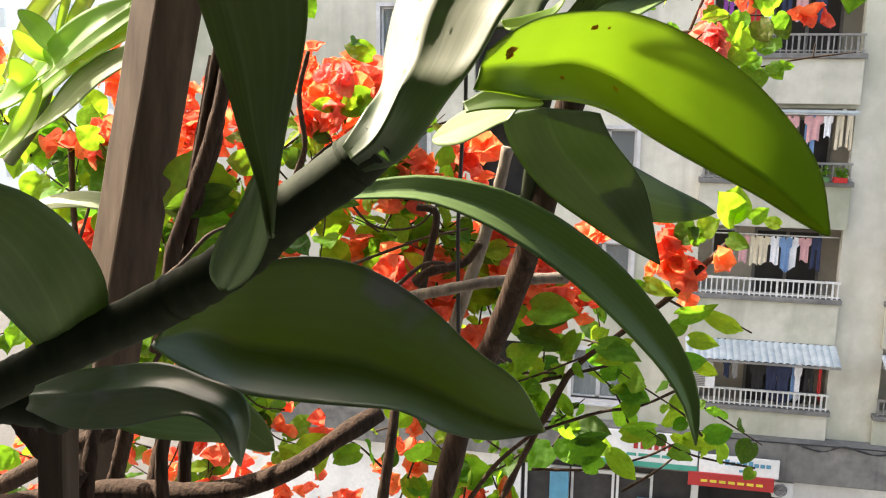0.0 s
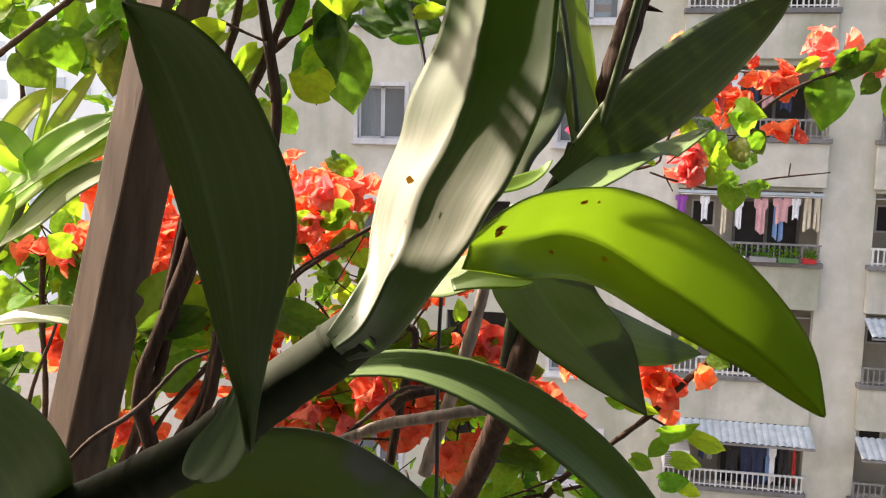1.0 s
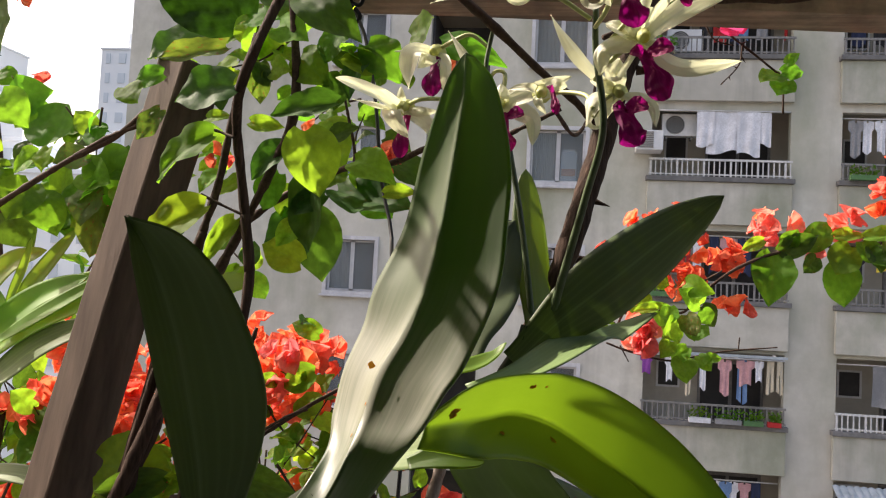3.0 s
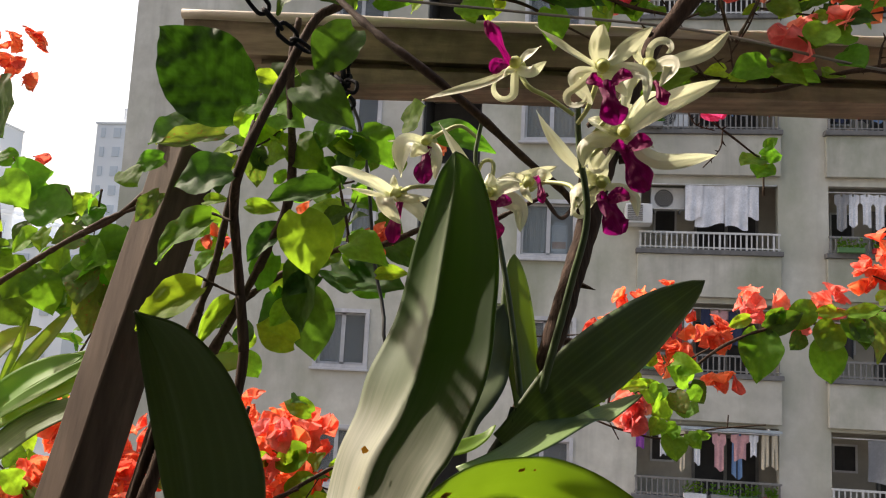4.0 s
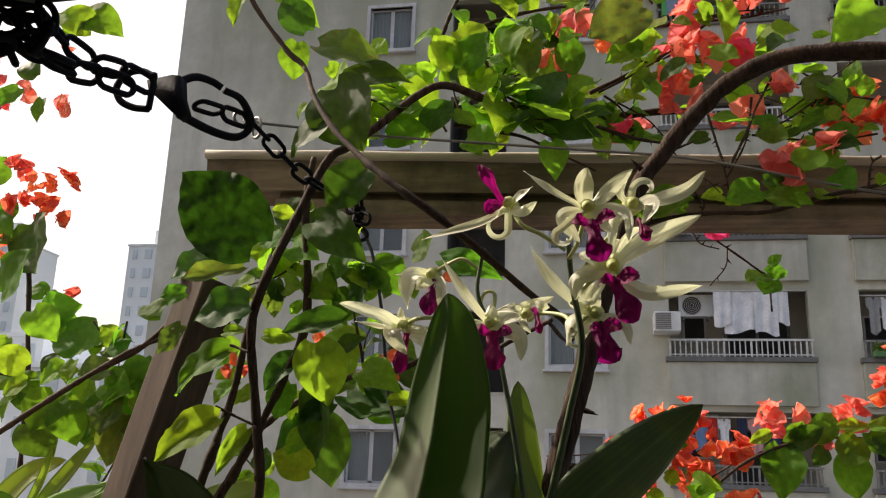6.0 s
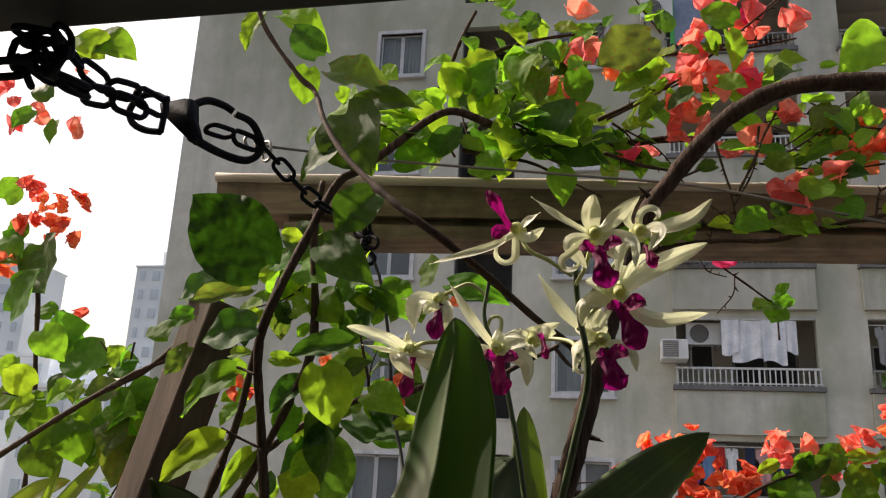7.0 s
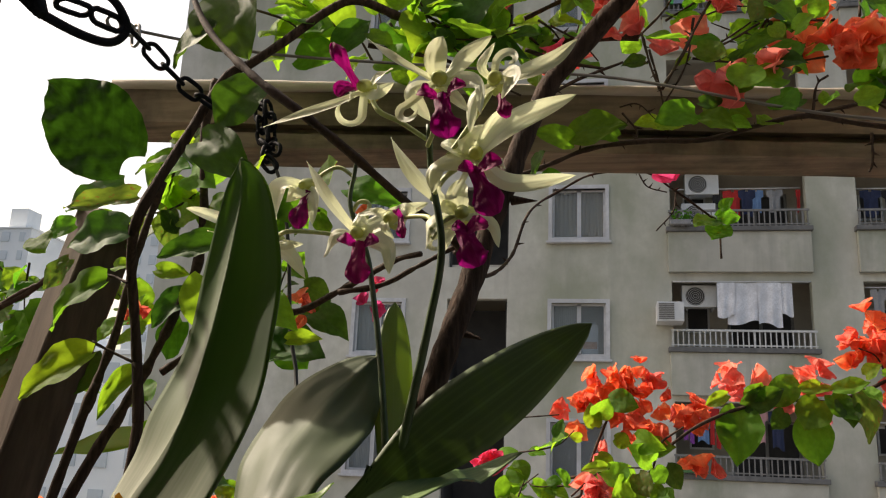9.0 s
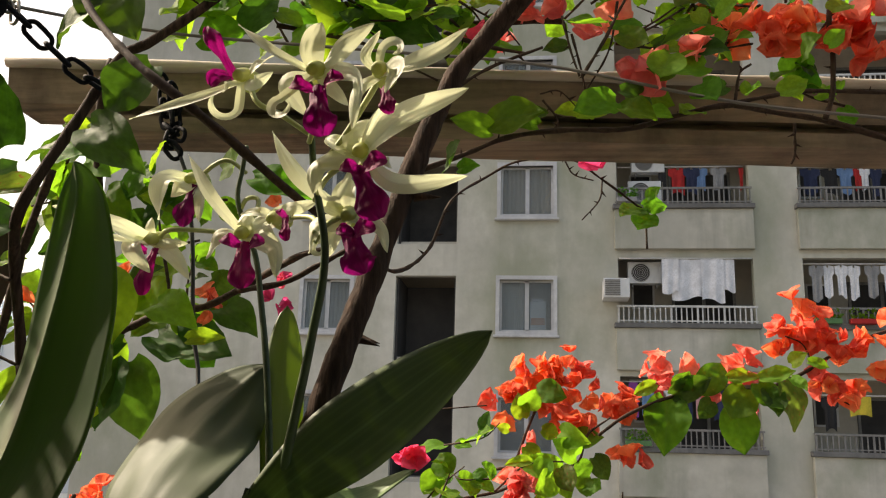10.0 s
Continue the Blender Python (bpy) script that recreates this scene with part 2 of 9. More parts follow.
def foliage(name, dark, light, glow, through, rough=0.42, spec=0.5, vein=0.5, scale=90.0, ribs=0.0, wear_sheen=None, side_veins=9.0, hue=0.06, bump_d=0.0006, sheen=0.0, mottle=0.5, rib_tone=0.45, glare=None):
    """A leaf: green skin with midrib and veins, and light that shines through."""
    m, nd, ln, bs = material(name)
    co = nd.new("ShaderNodeTexCoord")
    sep = nd.new("ShaderNodeSeparateXYZ")
    ln.new(co.outputs["UV"], sep.inputs[0])

    def op(kind, a, b=None, c=None):
        n = nd.new("ShaderNodeMath")
        n.operation = kind
        for i, v in enumerate((a, b, c)):
            if v is None:
                continue
            if isinstance(v, (int, float)):
                n.inputs[i].default_value = v
            else:
                ln.new(v, n.inputs[i])
        return n.outputs[0]

    off = op("ABSOLUTE", op("SUBTRACT", sep.outputs[0], 0.5))
    mid = op("SUBTRACT", 1.0, op("SMOOTH_MIN", op("MULTIPLY", off, 26.0), 1.0, 0.3))
    mid = op("MAXIMUM", mid, 0.0)
    if ribs:
        side = op("POWER", op("ABSOLUTE", op("SINE", op("MULTIPLY", off, ribs))), 6.0)
    else:
        side = op("POWER", op("ABSOLUTE", op("SINE", op("MULTIPLY", op("SUBTRACT", sep.outputs[1], op("MULTIPLY", off, 0.75)), side_veins * 3.14))), 14.0)
    lines = op("MAXIMUM", mid, op("MULTIPLY", side, rib_tone))
    fine = tex(nd, ln, scale, 5, 0.6)
    wide = tex(nd, ln, scale / 6, 3, 0.5)
    r = ramp(nd, [(0.3, dark), (0.72, light)])
    ln.new(wide, r.inputs[0])
    info = nd.new("ShaderNodeObjectInfo")
    hsv = nd.new("ShaderNodeHueSaturation")
    ln.new(r.outputs[0], hsv.inputs["Color"])
    ln.new(op("ADD", op("MULTIPLY", info.outputs["Random"], hue), 0.5 - hue / 2), hsv.inputs["Hue"])
    ln.new(op("ADD", op("MULTIPLY", info.outputs["Random"], 0.5), 0.75), hsv.inputs["Value"])
    pale = tuple(min(1.0, c * 1.9 + 0.03) for c in light)
    col = mixed(nd, ln, op("MULTIPLY", lines, vein), hsv.outputs[0], pale)
    g = nd.new("ShaderNodeHueSaturation")
    g.inputs["Color"].default_value = (*glow, 1)
    ln.new(op("ADD", op("MULTIPLY", info.outputs["Random"], hue), 0.5 - hue / 2), g.inputs["Hue"])
    shade = op("MAXIMUM", op("ADD", 1.0 - mottle * 1.25, op("MULTIPLY", wide, mottle * 2.5)), 0.25)
    gcol = mixed(nd, ln, 1.0, g.outputs[0], shade, "MULTIPLY")
    gcol = mixed(nd, ln, op("MULTIPLY", lines, 0.35), gcol, tuple(c * 0.45 for c in glow))
    if wear_sheen:
        wn = tex(nd, ln, wear_sheen[1], 3, 0.65)
        wr = ramp(nd, [(wear_sheen[2], (0, 0, 0)), (wear_sheen[2] + 0.06, (1, 1, 1))])
        ln.new(wn, wr.inputs[0])
        col = mixed(nd, ln, wr.outputs[0], col, wear_sheen[0])
        gcol = mixed(nd, ln, wr.outputs[0], gcol, tuple(min(1, c * 1.4) for c in wear_sheen[0]))
    if glare:
        # pale sun glare painted over the lower leaf, broken up in streaks
        br = ramp(nd, [(0.10, (0, 0, 0)), (0.27, (1, 1, 1)), (glare[1], (1, 1, 1)), (glare[2], (0, 0, 0))])
        ln.new(op("ADD", sep.outputs[1], op("MULTIPLY", op("SUBTRACT", wide, 0.5), 0.5)), br.inputs[0])
        along = nd.new("ShaderNodeCombineXYZ")
        ln.new(op("MULTIPLY", sep.outputs[0], 34.0), along.inputs[0])
        ln.new(op("MULTIPLY", sep.outputs[1], 5.0), along.inputs[1])
        fibre = nd.new("ShaderNodeTexNoise")
        fibre.inputs["Scale"].default_value, fibre.inputs["Detail"].default_value = 1.0, 5.0
        ln.new(along.outputs[0], fibre.inputs["Vector"])
        cover = op("MINIMUM", op("ADD", 0.15, op("MULTIPLY", fibre.outputs[0], 1.35)), 1.0)
        col = mixed(nd, ln, op("MULTIPLY", op("MULTIPLY", br.outputs[0], cover), 0.95), col, glare[0])
    ln.new(col, bs.inputs["Base Color"])
    bs.inputs["Roughness"].default_value = rough
    bs.inputs["Specular IOR Level"].default_value = spec
    bs.inputs["Sheen Weight"].default_value, bs.inputs["Sheen Roughness"].default_value = sheen, 0.35
    bs.inputs["Sheen Tint"].default_value = (1.0, 0.97, 0.88, 1)
    rr = op("ADD", rough - 0.08, op("MULTIPLY", fine, 0.2))
    ln.new(rr, bs.inputs["Roughness"])
    relief = op("SUBTRACT", op("MULTIPLY", fine, 0.35), op("MULTIPLY", lines, 0.12 if ribs else 0.3))
    bumped(nd, ln, bs, relief, 0.5, bump_d)
    tr = nd.new("ShaderNodeBsdfTranslucent")
    ln.new(gcol, tr.inputs["Color"])
    mx = nd.new("ShaderNodeMixShader")
    mx.inputs[0].default_value = through
    ln.new(bs.outputs[0], mx.inputs[1])
    ln.new(tr.outputs[0], mx.inputs[2])
    ln.new(mx.outputs[0], nd["Material Output"].inputs["Surface"])
    return m


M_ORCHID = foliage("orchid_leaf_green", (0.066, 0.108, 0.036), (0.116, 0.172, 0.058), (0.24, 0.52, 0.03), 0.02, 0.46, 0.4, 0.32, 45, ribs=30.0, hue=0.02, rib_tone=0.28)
# reflected sky is painted in as a bluish tone with grey patches
M_ORCHID_BLUE = foliage("orchid_leaf_skysheen", (0.040, 0.074, 0.042), (0.082, 0.120, 0.082), (0.30, 0.58, 0.03), 0.05, 0.40, 0.9, 0.28, 45, ribs=30.0, hue=0.02, rib_tone=0.2, wear_sheen=((0.15, 0.18, 0.17), 14, 0.58))
M_ORCHID_MID = foliage("orchid_leaf_thin", (0.025, 0.05, 0.012), (0.045, 0.08, 0.018), (0.36, 0.62, 0.03), 0.16, 0.45, 0.4, 0.25, 45, ribs=30.0, hue=0.02, rib_tone=0.2)
M_ORCHID_GREY = foliage("orchid_leaf_dusty", (0.03, 0.048, 0.02), (0.06, 0.082, 0.035), (0.3, 0.45, 0.03), 0.03, 0.55, 0.22, 0.2, 40, ribs=22.0, hue=0.02, rib_tone=0.2)
# sun glare on the tall leaf is part of this colour
M_ORCHID_PALE = foliage("orchid_leaf_sunglare", (0.022, 0.048, 0.010), (0.044, 0.082, 0.018), (0.20, 0.52, 0.02), 0.10, 0.44, 0.8, 0.3, 40, ribs=22.0, hue=0.0, wear_sheen=((0.16, 0.10, 0.05), 26, 0.75), rib_tone=0.3, sheen=0.04, glare=((0.27, 0.275, 0.20), 0.32, 0.62))
# sun and shade put into leaf copies: lime and strap lit, deep shaded
M_ORCHID_LIME = foliage("orchid_leaf_lime", (0.030, 0.066, 0.008), (0.055, 0.105, 0.012), (0.44, 0.80, 0.03), 0.16, 0.42, 0.4, 0.2, 40, ribs=30.0, hue=0.0, wear_sheen=((0.22, 0.10, 0.03), 30, 0.75), rib_tone=0.2, mottle=0.6)
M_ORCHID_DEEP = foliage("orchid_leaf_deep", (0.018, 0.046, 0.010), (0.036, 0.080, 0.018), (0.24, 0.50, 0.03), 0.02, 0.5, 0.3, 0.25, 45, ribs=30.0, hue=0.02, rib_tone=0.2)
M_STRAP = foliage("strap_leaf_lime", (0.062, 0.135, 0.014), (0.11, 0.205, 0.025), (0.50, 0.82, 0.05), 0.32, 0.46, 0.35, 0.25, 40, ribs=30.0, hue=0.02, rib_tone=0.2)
M_SPOT = foliage("brown_leaf_spot", (0.16, 0.06, 0.015), (0.42, 0.19, 0.04), (0.75, 0.30, 0.04), 0.3, 0.7, 0.2, 0.0, 700, mottle=1.4)
M_HEART = foliage("vine_leaf_green", (0.030, 0.072, 0.010), (0.055, 0.115, 0.018), (0.25, 0.58, 0.03), 0.40, 0.62, 0.10, 0.3, 45, mottle=0.3, bump_d=0.0005, hue=0.04)
# lighter copy, with sunlight put into the colour of some vine leaves
M_HEART_LIGHT = foliage("vine_leaf_sunlit", (0.058, 0.125, 0.014), (0.095, 0.18, 0.024), (0.42, 0.78, 0.04), 0.42, 0.62, 0.10, 0.3, 45, mottle=0.3, bump_d=0.0005, hue=0.04)
M_HEART_OLD = foliage("vine_leaf_turning", (0.04, 0.075, 0.014), (0.07, 0.115, 0.022), (0.32, 0.48, 0.05), 0.26, 0.55, 0.2, 0.25, 45, mottle=0.4, bump_d=0.0006, wear_sheen=((0.20, 0.09, 0.025), 9, 0.60))
# darker copy for thicker vine leaves and for shade on others
M_HEART_DARK = foliage("vine_leaf_dark", (0.018, 0.046, 0.010), (0.036, 0.078, 0.017), (0.18, 0.44, 0.03), 0.20, 0.6, 0.15, 0.25, 45, mottle=0.4, bump_d=0.0004, hue=0.04)
M_HEART_QUILT = foliage("vine_leaf_quilted", (0.012, 0.036, 0.008), (0.024, 0.060, 0.013), (0.12, 0.38, 0.02), 0.07, 0.62, 0.12, 0.3, 60, mottle=1.0, bump_d=0.0006, hue=0.0)
M_BRACT = {
    "orange": foliage("bract_orange", (0.82, 0.145, 0.075), (0.92, 0.24, 0.135), (1.0, 0.27, 0.13), 0.42, 0.6, 0.25, 0.2, 30, hue=0.03, bump_d=0.0002, mottle=0.3),
    "salmon": foliage("bract_salmon", (0.80, 0.17, 0.13), (0.90, 0.28, 0.23), (1.0, 0.30, 0.25), 0.42, 0.6, 0.25, 0.2, 30, hue=0.03, bump_d=0.0002, mottle=0.3),
    "pink": foliage("bract_pink", (0.74, 0.06, 0.16), (0.86, 0.12, 0.25), (1.0, 0.12, 0.30), 0.42, 0.6, 0.25, 0.2, 30, hue=0.03, bump_d=0.0002, mottle=0.3),
}
M_PETAL = foliage("petal_cream", (0.72, 0.73, 0.54), (0.83, 0.84, 0.68), (0.84, 0.87, 0.56), 0.35, 0.5, 0.4, 0.1, 120, ribs=40.0, hue=0.01, bump_d=0.0003)
M_LIP = foliage("lip_magenta", (0.085, 0.004, 0.032), (0.165, 0.008, 0.065), (0.8, 0.012, 0.38), 0.17, 0.65, 0.2, 0.35, 200, ribs=50.0, hue=0.02, bump_d=0.0006)
M_THROAT = foliage("flower_throat_green", (0.42, 0.47, 0.16), (0.62, 0.64, 0.30), (0.7, 0.75, 0.2), 0.3, 0.5, 0.4, 0.1, 120, hue=0.01, bump_d=0.0003)
M_CANE = grained("cane_skin", (0.012, 0.018, 0.007), (0.030, 0.040, 0.017), 120, 0.75, 0.4, 0.0008, stretch=(1, 1, 0.3), spec=0.2)
M_STEM = grained("green_stem", (0.032, 0.058, 0.02), (0.065, 0.105, 0.036), 150, 0.5, 0.2, 0.0005)
M_FLOWER_STEM = grained("pale_stem", (0.35, 0.40, 0.14), (0.48, 0.52, 0.2), 150, 0.5, 0.2, 0.0005)
M_BARK = grained("vine_bark", (0.014, 0.009, 0.006), (0.092, 0.058, 0.042), 300, 0.85, 1.0, 0.0022, stretch=(1, 1, 0.12), spec=0.15)
M_BARK_PALE = grained("pale_bark", (0.10, 0.078, 0.062), (0.30, 0.25, 0.20), 220, 0.85, 0.9, 0.0016, stretch=(1, 1, 0.25))
M_TWIG = grained("twig_bark", (0.026, 0.016, 0.011), (0.085, 0.054, 0.037), 300, 0.8, 0.6, 0.0006, spec=0.2)
M_WOOD = grained("weathered_post", (0.050, 0.036, 0.027), (0.112, 0.084, 0.064), 90, 0.8, 0.6, 0.0014, stretch=(1, 1, 0.07), spec=0.2)
M_BEAM = grained("weathered_beam", (0.155, 0.12, 0.0837), (0.364, 0.287, 0.204), 90, 0.8, 0.6, 0.0016, stretch=(0.07, 1, 1), spec=0.25, stain=((0.05, 0.043, 0.033), 14, 0.7))
# sunlight along the beam's upper lip is put into this pale wood
M_BEAM_LIP = grained("sunlit_beam_lip", (0.36, 0.31, 0.25), (0.58, 0.52, 0.44), 90, 0.8, 0.6, 0.0012, stretch=(0.07, 1, 1))
M_IRON = grained("black_iron", (0.005, 0.006, 0.010), (0.014, 0.015, 0.021), 300, 0.75, 0.6, 0.0008, spec=0.12)
M_STEEL = grained("dull_steel", (0.30, 0.29, 0.27), (0.5, 0.48, 0.45), 200, 0.4, 0.2, 0.0004, metal=0.9)
M_CABLE = plain("black_cable", (0.02, 0.02, 0.022), 0.5)
M_WIRE = plain("grey_wire", (0.22, 0.20, 0.18), 0.5, 0.2)
M_EAVE = grained("dark_eave", (0.015, 0.016, 0.02), (0.04, 0.038, 0.036), 30, 0.7, 0.3, 0.002)
# ---- materials of the street ----
M_FACADE = grained("stained_render", (0.53, 0.51, 0.445), (0.67, 0.65, 0.575), 2.6, 0.9, 0.15, 0.01, big=0.33, streak=1.1, stain=((0.31, 0.325, 0.235), 0.30, 0.8))
M_PARAPET = grained("parapet_render", (0.46, 0.445, 0.385), (0.61, 0.59, 0.52), 2.2, 0.9, 0.15, 0.01, big=0.45, streak=1.5, stain=((0.25, 0.275, 0.19), 0.45, 0.8))
M_LEDGE = grained("dark_ledge", (0.13, 0.13, 0.13), (0.22, 0.215, 0.21), 6, 0.85, 0.2, 0.01, streak=2.5)
M_CONCRETE = grained("wet_concrete", (0.10, 0.10, 0.10), (0.24, 0.235, 0.225), 3, 0.85, 0.3, 0.01, streak=1.6)
M_ROOM = grained("room_paint", (0.48, 0.44, 0.37), (0.60, 0.56, 0.48), 4, 0.8, 0.1, 0.004)
# the gloom of unlit rooms is put into this dark colour
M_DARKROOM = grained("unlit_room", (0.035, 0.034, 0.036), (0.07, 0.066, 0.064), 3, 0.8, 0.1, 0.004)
M_WHITE = grained("white_paint", (0.66, 0.67, 0.68), (0.80, 0.80, 0.80), 9, 0.5, 0.1, 0.002)
M_FRAME = grained("dusty_frame_paint", (0.50, 0.50, 0.52), (0.66, 0.66, 0.67), 7, 0.55, 0.1, 0.002, streak=2.0)
M_RAIL = grained("railing_paint", (0.55, 0.55, 0.55), (0.72, 0.72, 0.71), 14, 0.5, 0.1, 0.002)
M_RAIL_DARK = grained("grey_railing", (0.16, 0.155, 0.15), (0.28, 0.27, 0.26), 14, 0.5, 0.1, 0.002)
M_TIN = grained("faded_tin", (0.34, 0.42, 0.48), (0.56, 0.62, 0.66), 5, 0.45, 0.2, 0.004, metal=0.2, streak=3)
M_ASPHALT = grained("asphalt", (0.035, 0.035, 0.037), (0.07, 0.07, 0.07), 14, 0.9, 0.4, 0.01)
M_PAVE = grained("pavement_tiles", (0.24, 0.22, 0.20), (0.36, 0.34, 0.31), 6, 0.85, 0.3, 0.01)
# distance haze is painted into these pale blue-white tones
M_HAZE = grained("hazed_far_render", (0.84, 0.89, 0.93), (0.90, 0.94, 0.96), 0.5, 0.9, 0.05, 0.01)
M_HAZE_DARK = grained("hazed_far_openings", (0.54, 0.62, 0.69), (0.64, 0.71, 0.76), 0.8, 0.6, 0.05, 0.01)
M_CURTAIN_TAN = grained("tan_curtain", (0.50, 0.36, 0.22), (0.68, 0.52, 0.34), 18, 0.9, 0.4, 0.01, stretch=(1, 1, 0.05))
M_CURTAIN = grained("faded_curtain", (0.42, 0.39, 0.33), (0.58, 0.54, 0.46), 18, 0.9, 0.4, 0.01, stretch=(1, 1, 0.05))
M_GREENSIGN = plain("sign_green", (0.05, 0.34, 0.26), 0.5, scale=6)
M_REDSIGN = plain("sign_red", (0.42, 0.03, 0.03), 0.5, scale=6)
M_BLUESIGN = plain("sign_blue", (0.08, 0.28, 0.42), 0.5, scale=6)
# render of the added unseen walls, pale to bounce light
M_OWNWALL = grained("house_render", (0.58, 0.565, 0.53), (0.72, 0.70, 0.66), 5, 0.9, 0.2, 0.006)


def glass(name, tint):
    m, nd, ln, bs = material(name)
    bs.inputs["Base Color"].default_value = (*tint, 1)
    bs.inputs["Roughness"].default_value = 0.06
    bs.inputs["Transmission Weight"].default_value = 0.85
    bs.inputs["IOR"].default_value = 1.2
    wob = tex(nd, ln, 1.5, 2, 0.5)
    bumped(nd, ln, bs, wob, 0.08, 0.02)
    return m


M_GLASS = glass("window_glass", (0.62, 0.68, 0.72))


def sheet_with_holes(x0, x1, z0, z1, y0, y1, holes):
    """A wall of real thickness, with openings that go through it."""
    bm = bmesh.new()
    xs = sorted({x0, x1, *[v for h in holes for v in h[:2]]})
    zs = sorted({z0, z1, *[v for h in holes for v in h[2:]]})
    xs = [x for x in xs if x0 <= x <= x1]
    zs = [z for z in zs if z0 <= z <= z1]

    def solid(i, k):
        if i < 0 or k < 0 or i >= len(xs) - 1 or k >= len(zs) - 1:
            return False
        cx, cz = (xs[i] + xs[i + 1]) / 2, (zs[k] + zs[k + 1]) / 2
        return not any(a < cx < b and c < cz < d for a, b, c, d in holes)

    def quad(*ps):
        bm.faces.new([bm.verts.new(p) for p in ps])

    for i in range(len(xs) - 1):
        for k in range(len(zs) - 1):
            if not solid(i, k):
                continue
            a, b, c, d = xs[i], xs[i + 1], zs[k], zs[k + 1]
            quad((a, y0, c), (b, y0, c), (b, y0, d), (a, y0, d))
            quad((b, y1, c), (a, y1, c), (a, y1, d), (b, y1, d))
            if not solid(i - 1, k):
                quad((a, y1, c), (a, y0, c), (a, y0, d), (a, y1, d))
            if not solid(i + 1, k):
                quad((b, y0, c), (b, y1, c), (b, y1, d), (b, y0, d))
            if not solid(i, k - 1):
                quad((a, y1, c), (b, y1, c), (b, y0, c), (a, y0, c))
            if not solid(i, k + 1):
                quad((a, y0, d), (b, y0, d), (b, y1, d), (a, y1, d))
    bmesh.ops.remove_doubles(bm, verts=bm.verts, dist=0.0005)
    return bm


# ---- the setting ----
ground = part("ground", boxes(((-900, -60, -0.4), (900, 1800, -0.12))), M_ASPHALT, None, smooth=False)
tagged(ground, "dark asphalt ground of the street and beyond", "ground", kind="structure")
pavement = part("pavement", boxes(((-40, 19.0, -0.118), (40, 21.9, 0.02)), bevel=0.02), M_PAVE, None, smooth=False)
tagged(pavement, "grey tiled pavement with a raised kerb before the shops", "pavement", kind="structure")
# unseen wall added behind the camera as a bounce for fill light
wall_own = part("wall_south", boxes(((-12, -1.6, -0.1), (12, -1.4, 18.0))), M_OWNWALL, None, smooth=False)
tagged(wall_own, "plain rendered house wall, unseen, added to bounce light onto the plants", "wall", kind="structure")
# side walls added out of view; the west one shades the left leaves
for nm, lo, hi in (("wall_west", (-0.545, -1.4, 12.1), (-0.345, 0.65, 13.445)), ("wall_east", (2.1, -1.4, 12.1), (2.3, 0.1, 13.5))):
    tagged(part(nm, boxes((lo, hi)), M_OWNWALL, None, smooth=False), "plain unseen side wall added to keep light off the plants", "wall", kind="structure")
# unseen floor, added to limit light from below
tagged(part("floor", boxes(((-2.3, -1.4, 11.95), (2.3, 0.12, 12.1))), M_OWNWALL, None, smooth=False), "plain unseen floor added to shape the light from below", "floor", kind="structure")
EAVE_Z = 13.440
bm = boxes(((-3.0, -1.4, EAVE_Z), (3.0, 0.468, EAVE_Z + 0.05)), ((-3.0, 0.472, EAVE_Z - 0.002), (3.002, 0.511, EAVE_Z + 0.10)), bevel=0.004)
for v in bm.verts:
    if v.co.y > 0.45:
        v.co.y -= 0.03 * v.co.x
eave = part("roof_eave", bm, M_EAVE, None, smooth=False)
tagged(eave, "dark painted eave edge above the hanging plants", "eave", kind="structure")

# ---- the apartment block across the street ----
FLOORS = [4.65, 7.5, 10.35, 13.28, 16.25, 19.28, 22.28, 25.28, 28.28]
FY = 22.0
COL_A, COL_B = (1.95, 5.34), (6.42, 9.85)
WIN_L, WIN_M, STAIR = (-6.16, -4.72), (-1.04, 0.51), (-3.63, -2.07)
holes = []
for z in FLOORS:
    for c in (COL_A, COL_B):
        holes.append((c[0] + 0.08, c[1] - 0.02, z + 0.12, z + 1.80))
    for c in (WIN_L, WIN_M):
        holes.append((c[0] + 0.10, c[1] - 0.10, z - 0.10, z + 1.22))
    holes.append((*STAIR, z - 0.87, z + 1.32))
block = thing("apartment_building", "tall grey rendered apartment block with balconies, windows and stained walls", "building", at=(0, 24, 0))
part("wall", sheet_with_holes(-11.9, 16.0, 3.4, 31.5, FY, FY + 0.25, holes), M_FACADE, block, "stained grey render", smooth=False)
part("side_wall", boxes(((-11.9, FY + 0.251, -0.1), (-11.65, 36, 31.5)), ((15.75, FY + 0.251, -0.1), (16, 36, 31.5)), ((-11.65, 35.75, -0.1), (15.75, 36, 31.5))), M_FACADE, block, smooth=False)
part("roof", boxes(((-12.1, FY - 0.2, 31.502), (16.2, 36.2, 31.8))), M_CONCRETE, block, smooth=False)
for z in FLOORS:
    part("floor_slab", boxes(((-11.64, FY + 0.26, z - 0.9), (15.74, 35.7, z - 0.75))), M_ROOM, block, smooth=False)
for lo, hi in (((-11.64, FY + 2.4, 3.5), (1.3, FY + 2.5, 31.4)), ((5.9, FY + 0.26, 3.5), (5.95, FY + 1.6, 31.4)), ((1.3, FY + 1.6, 3.5), (15.7, FY + 1.7, 31.4)), ((1.3, FY + 0.26, 3.5), (1.36, FY + 1.6, 31.4))):
    part("inner_wall", boxes((lo, hi)), M_ROOM, block, smooth=False)
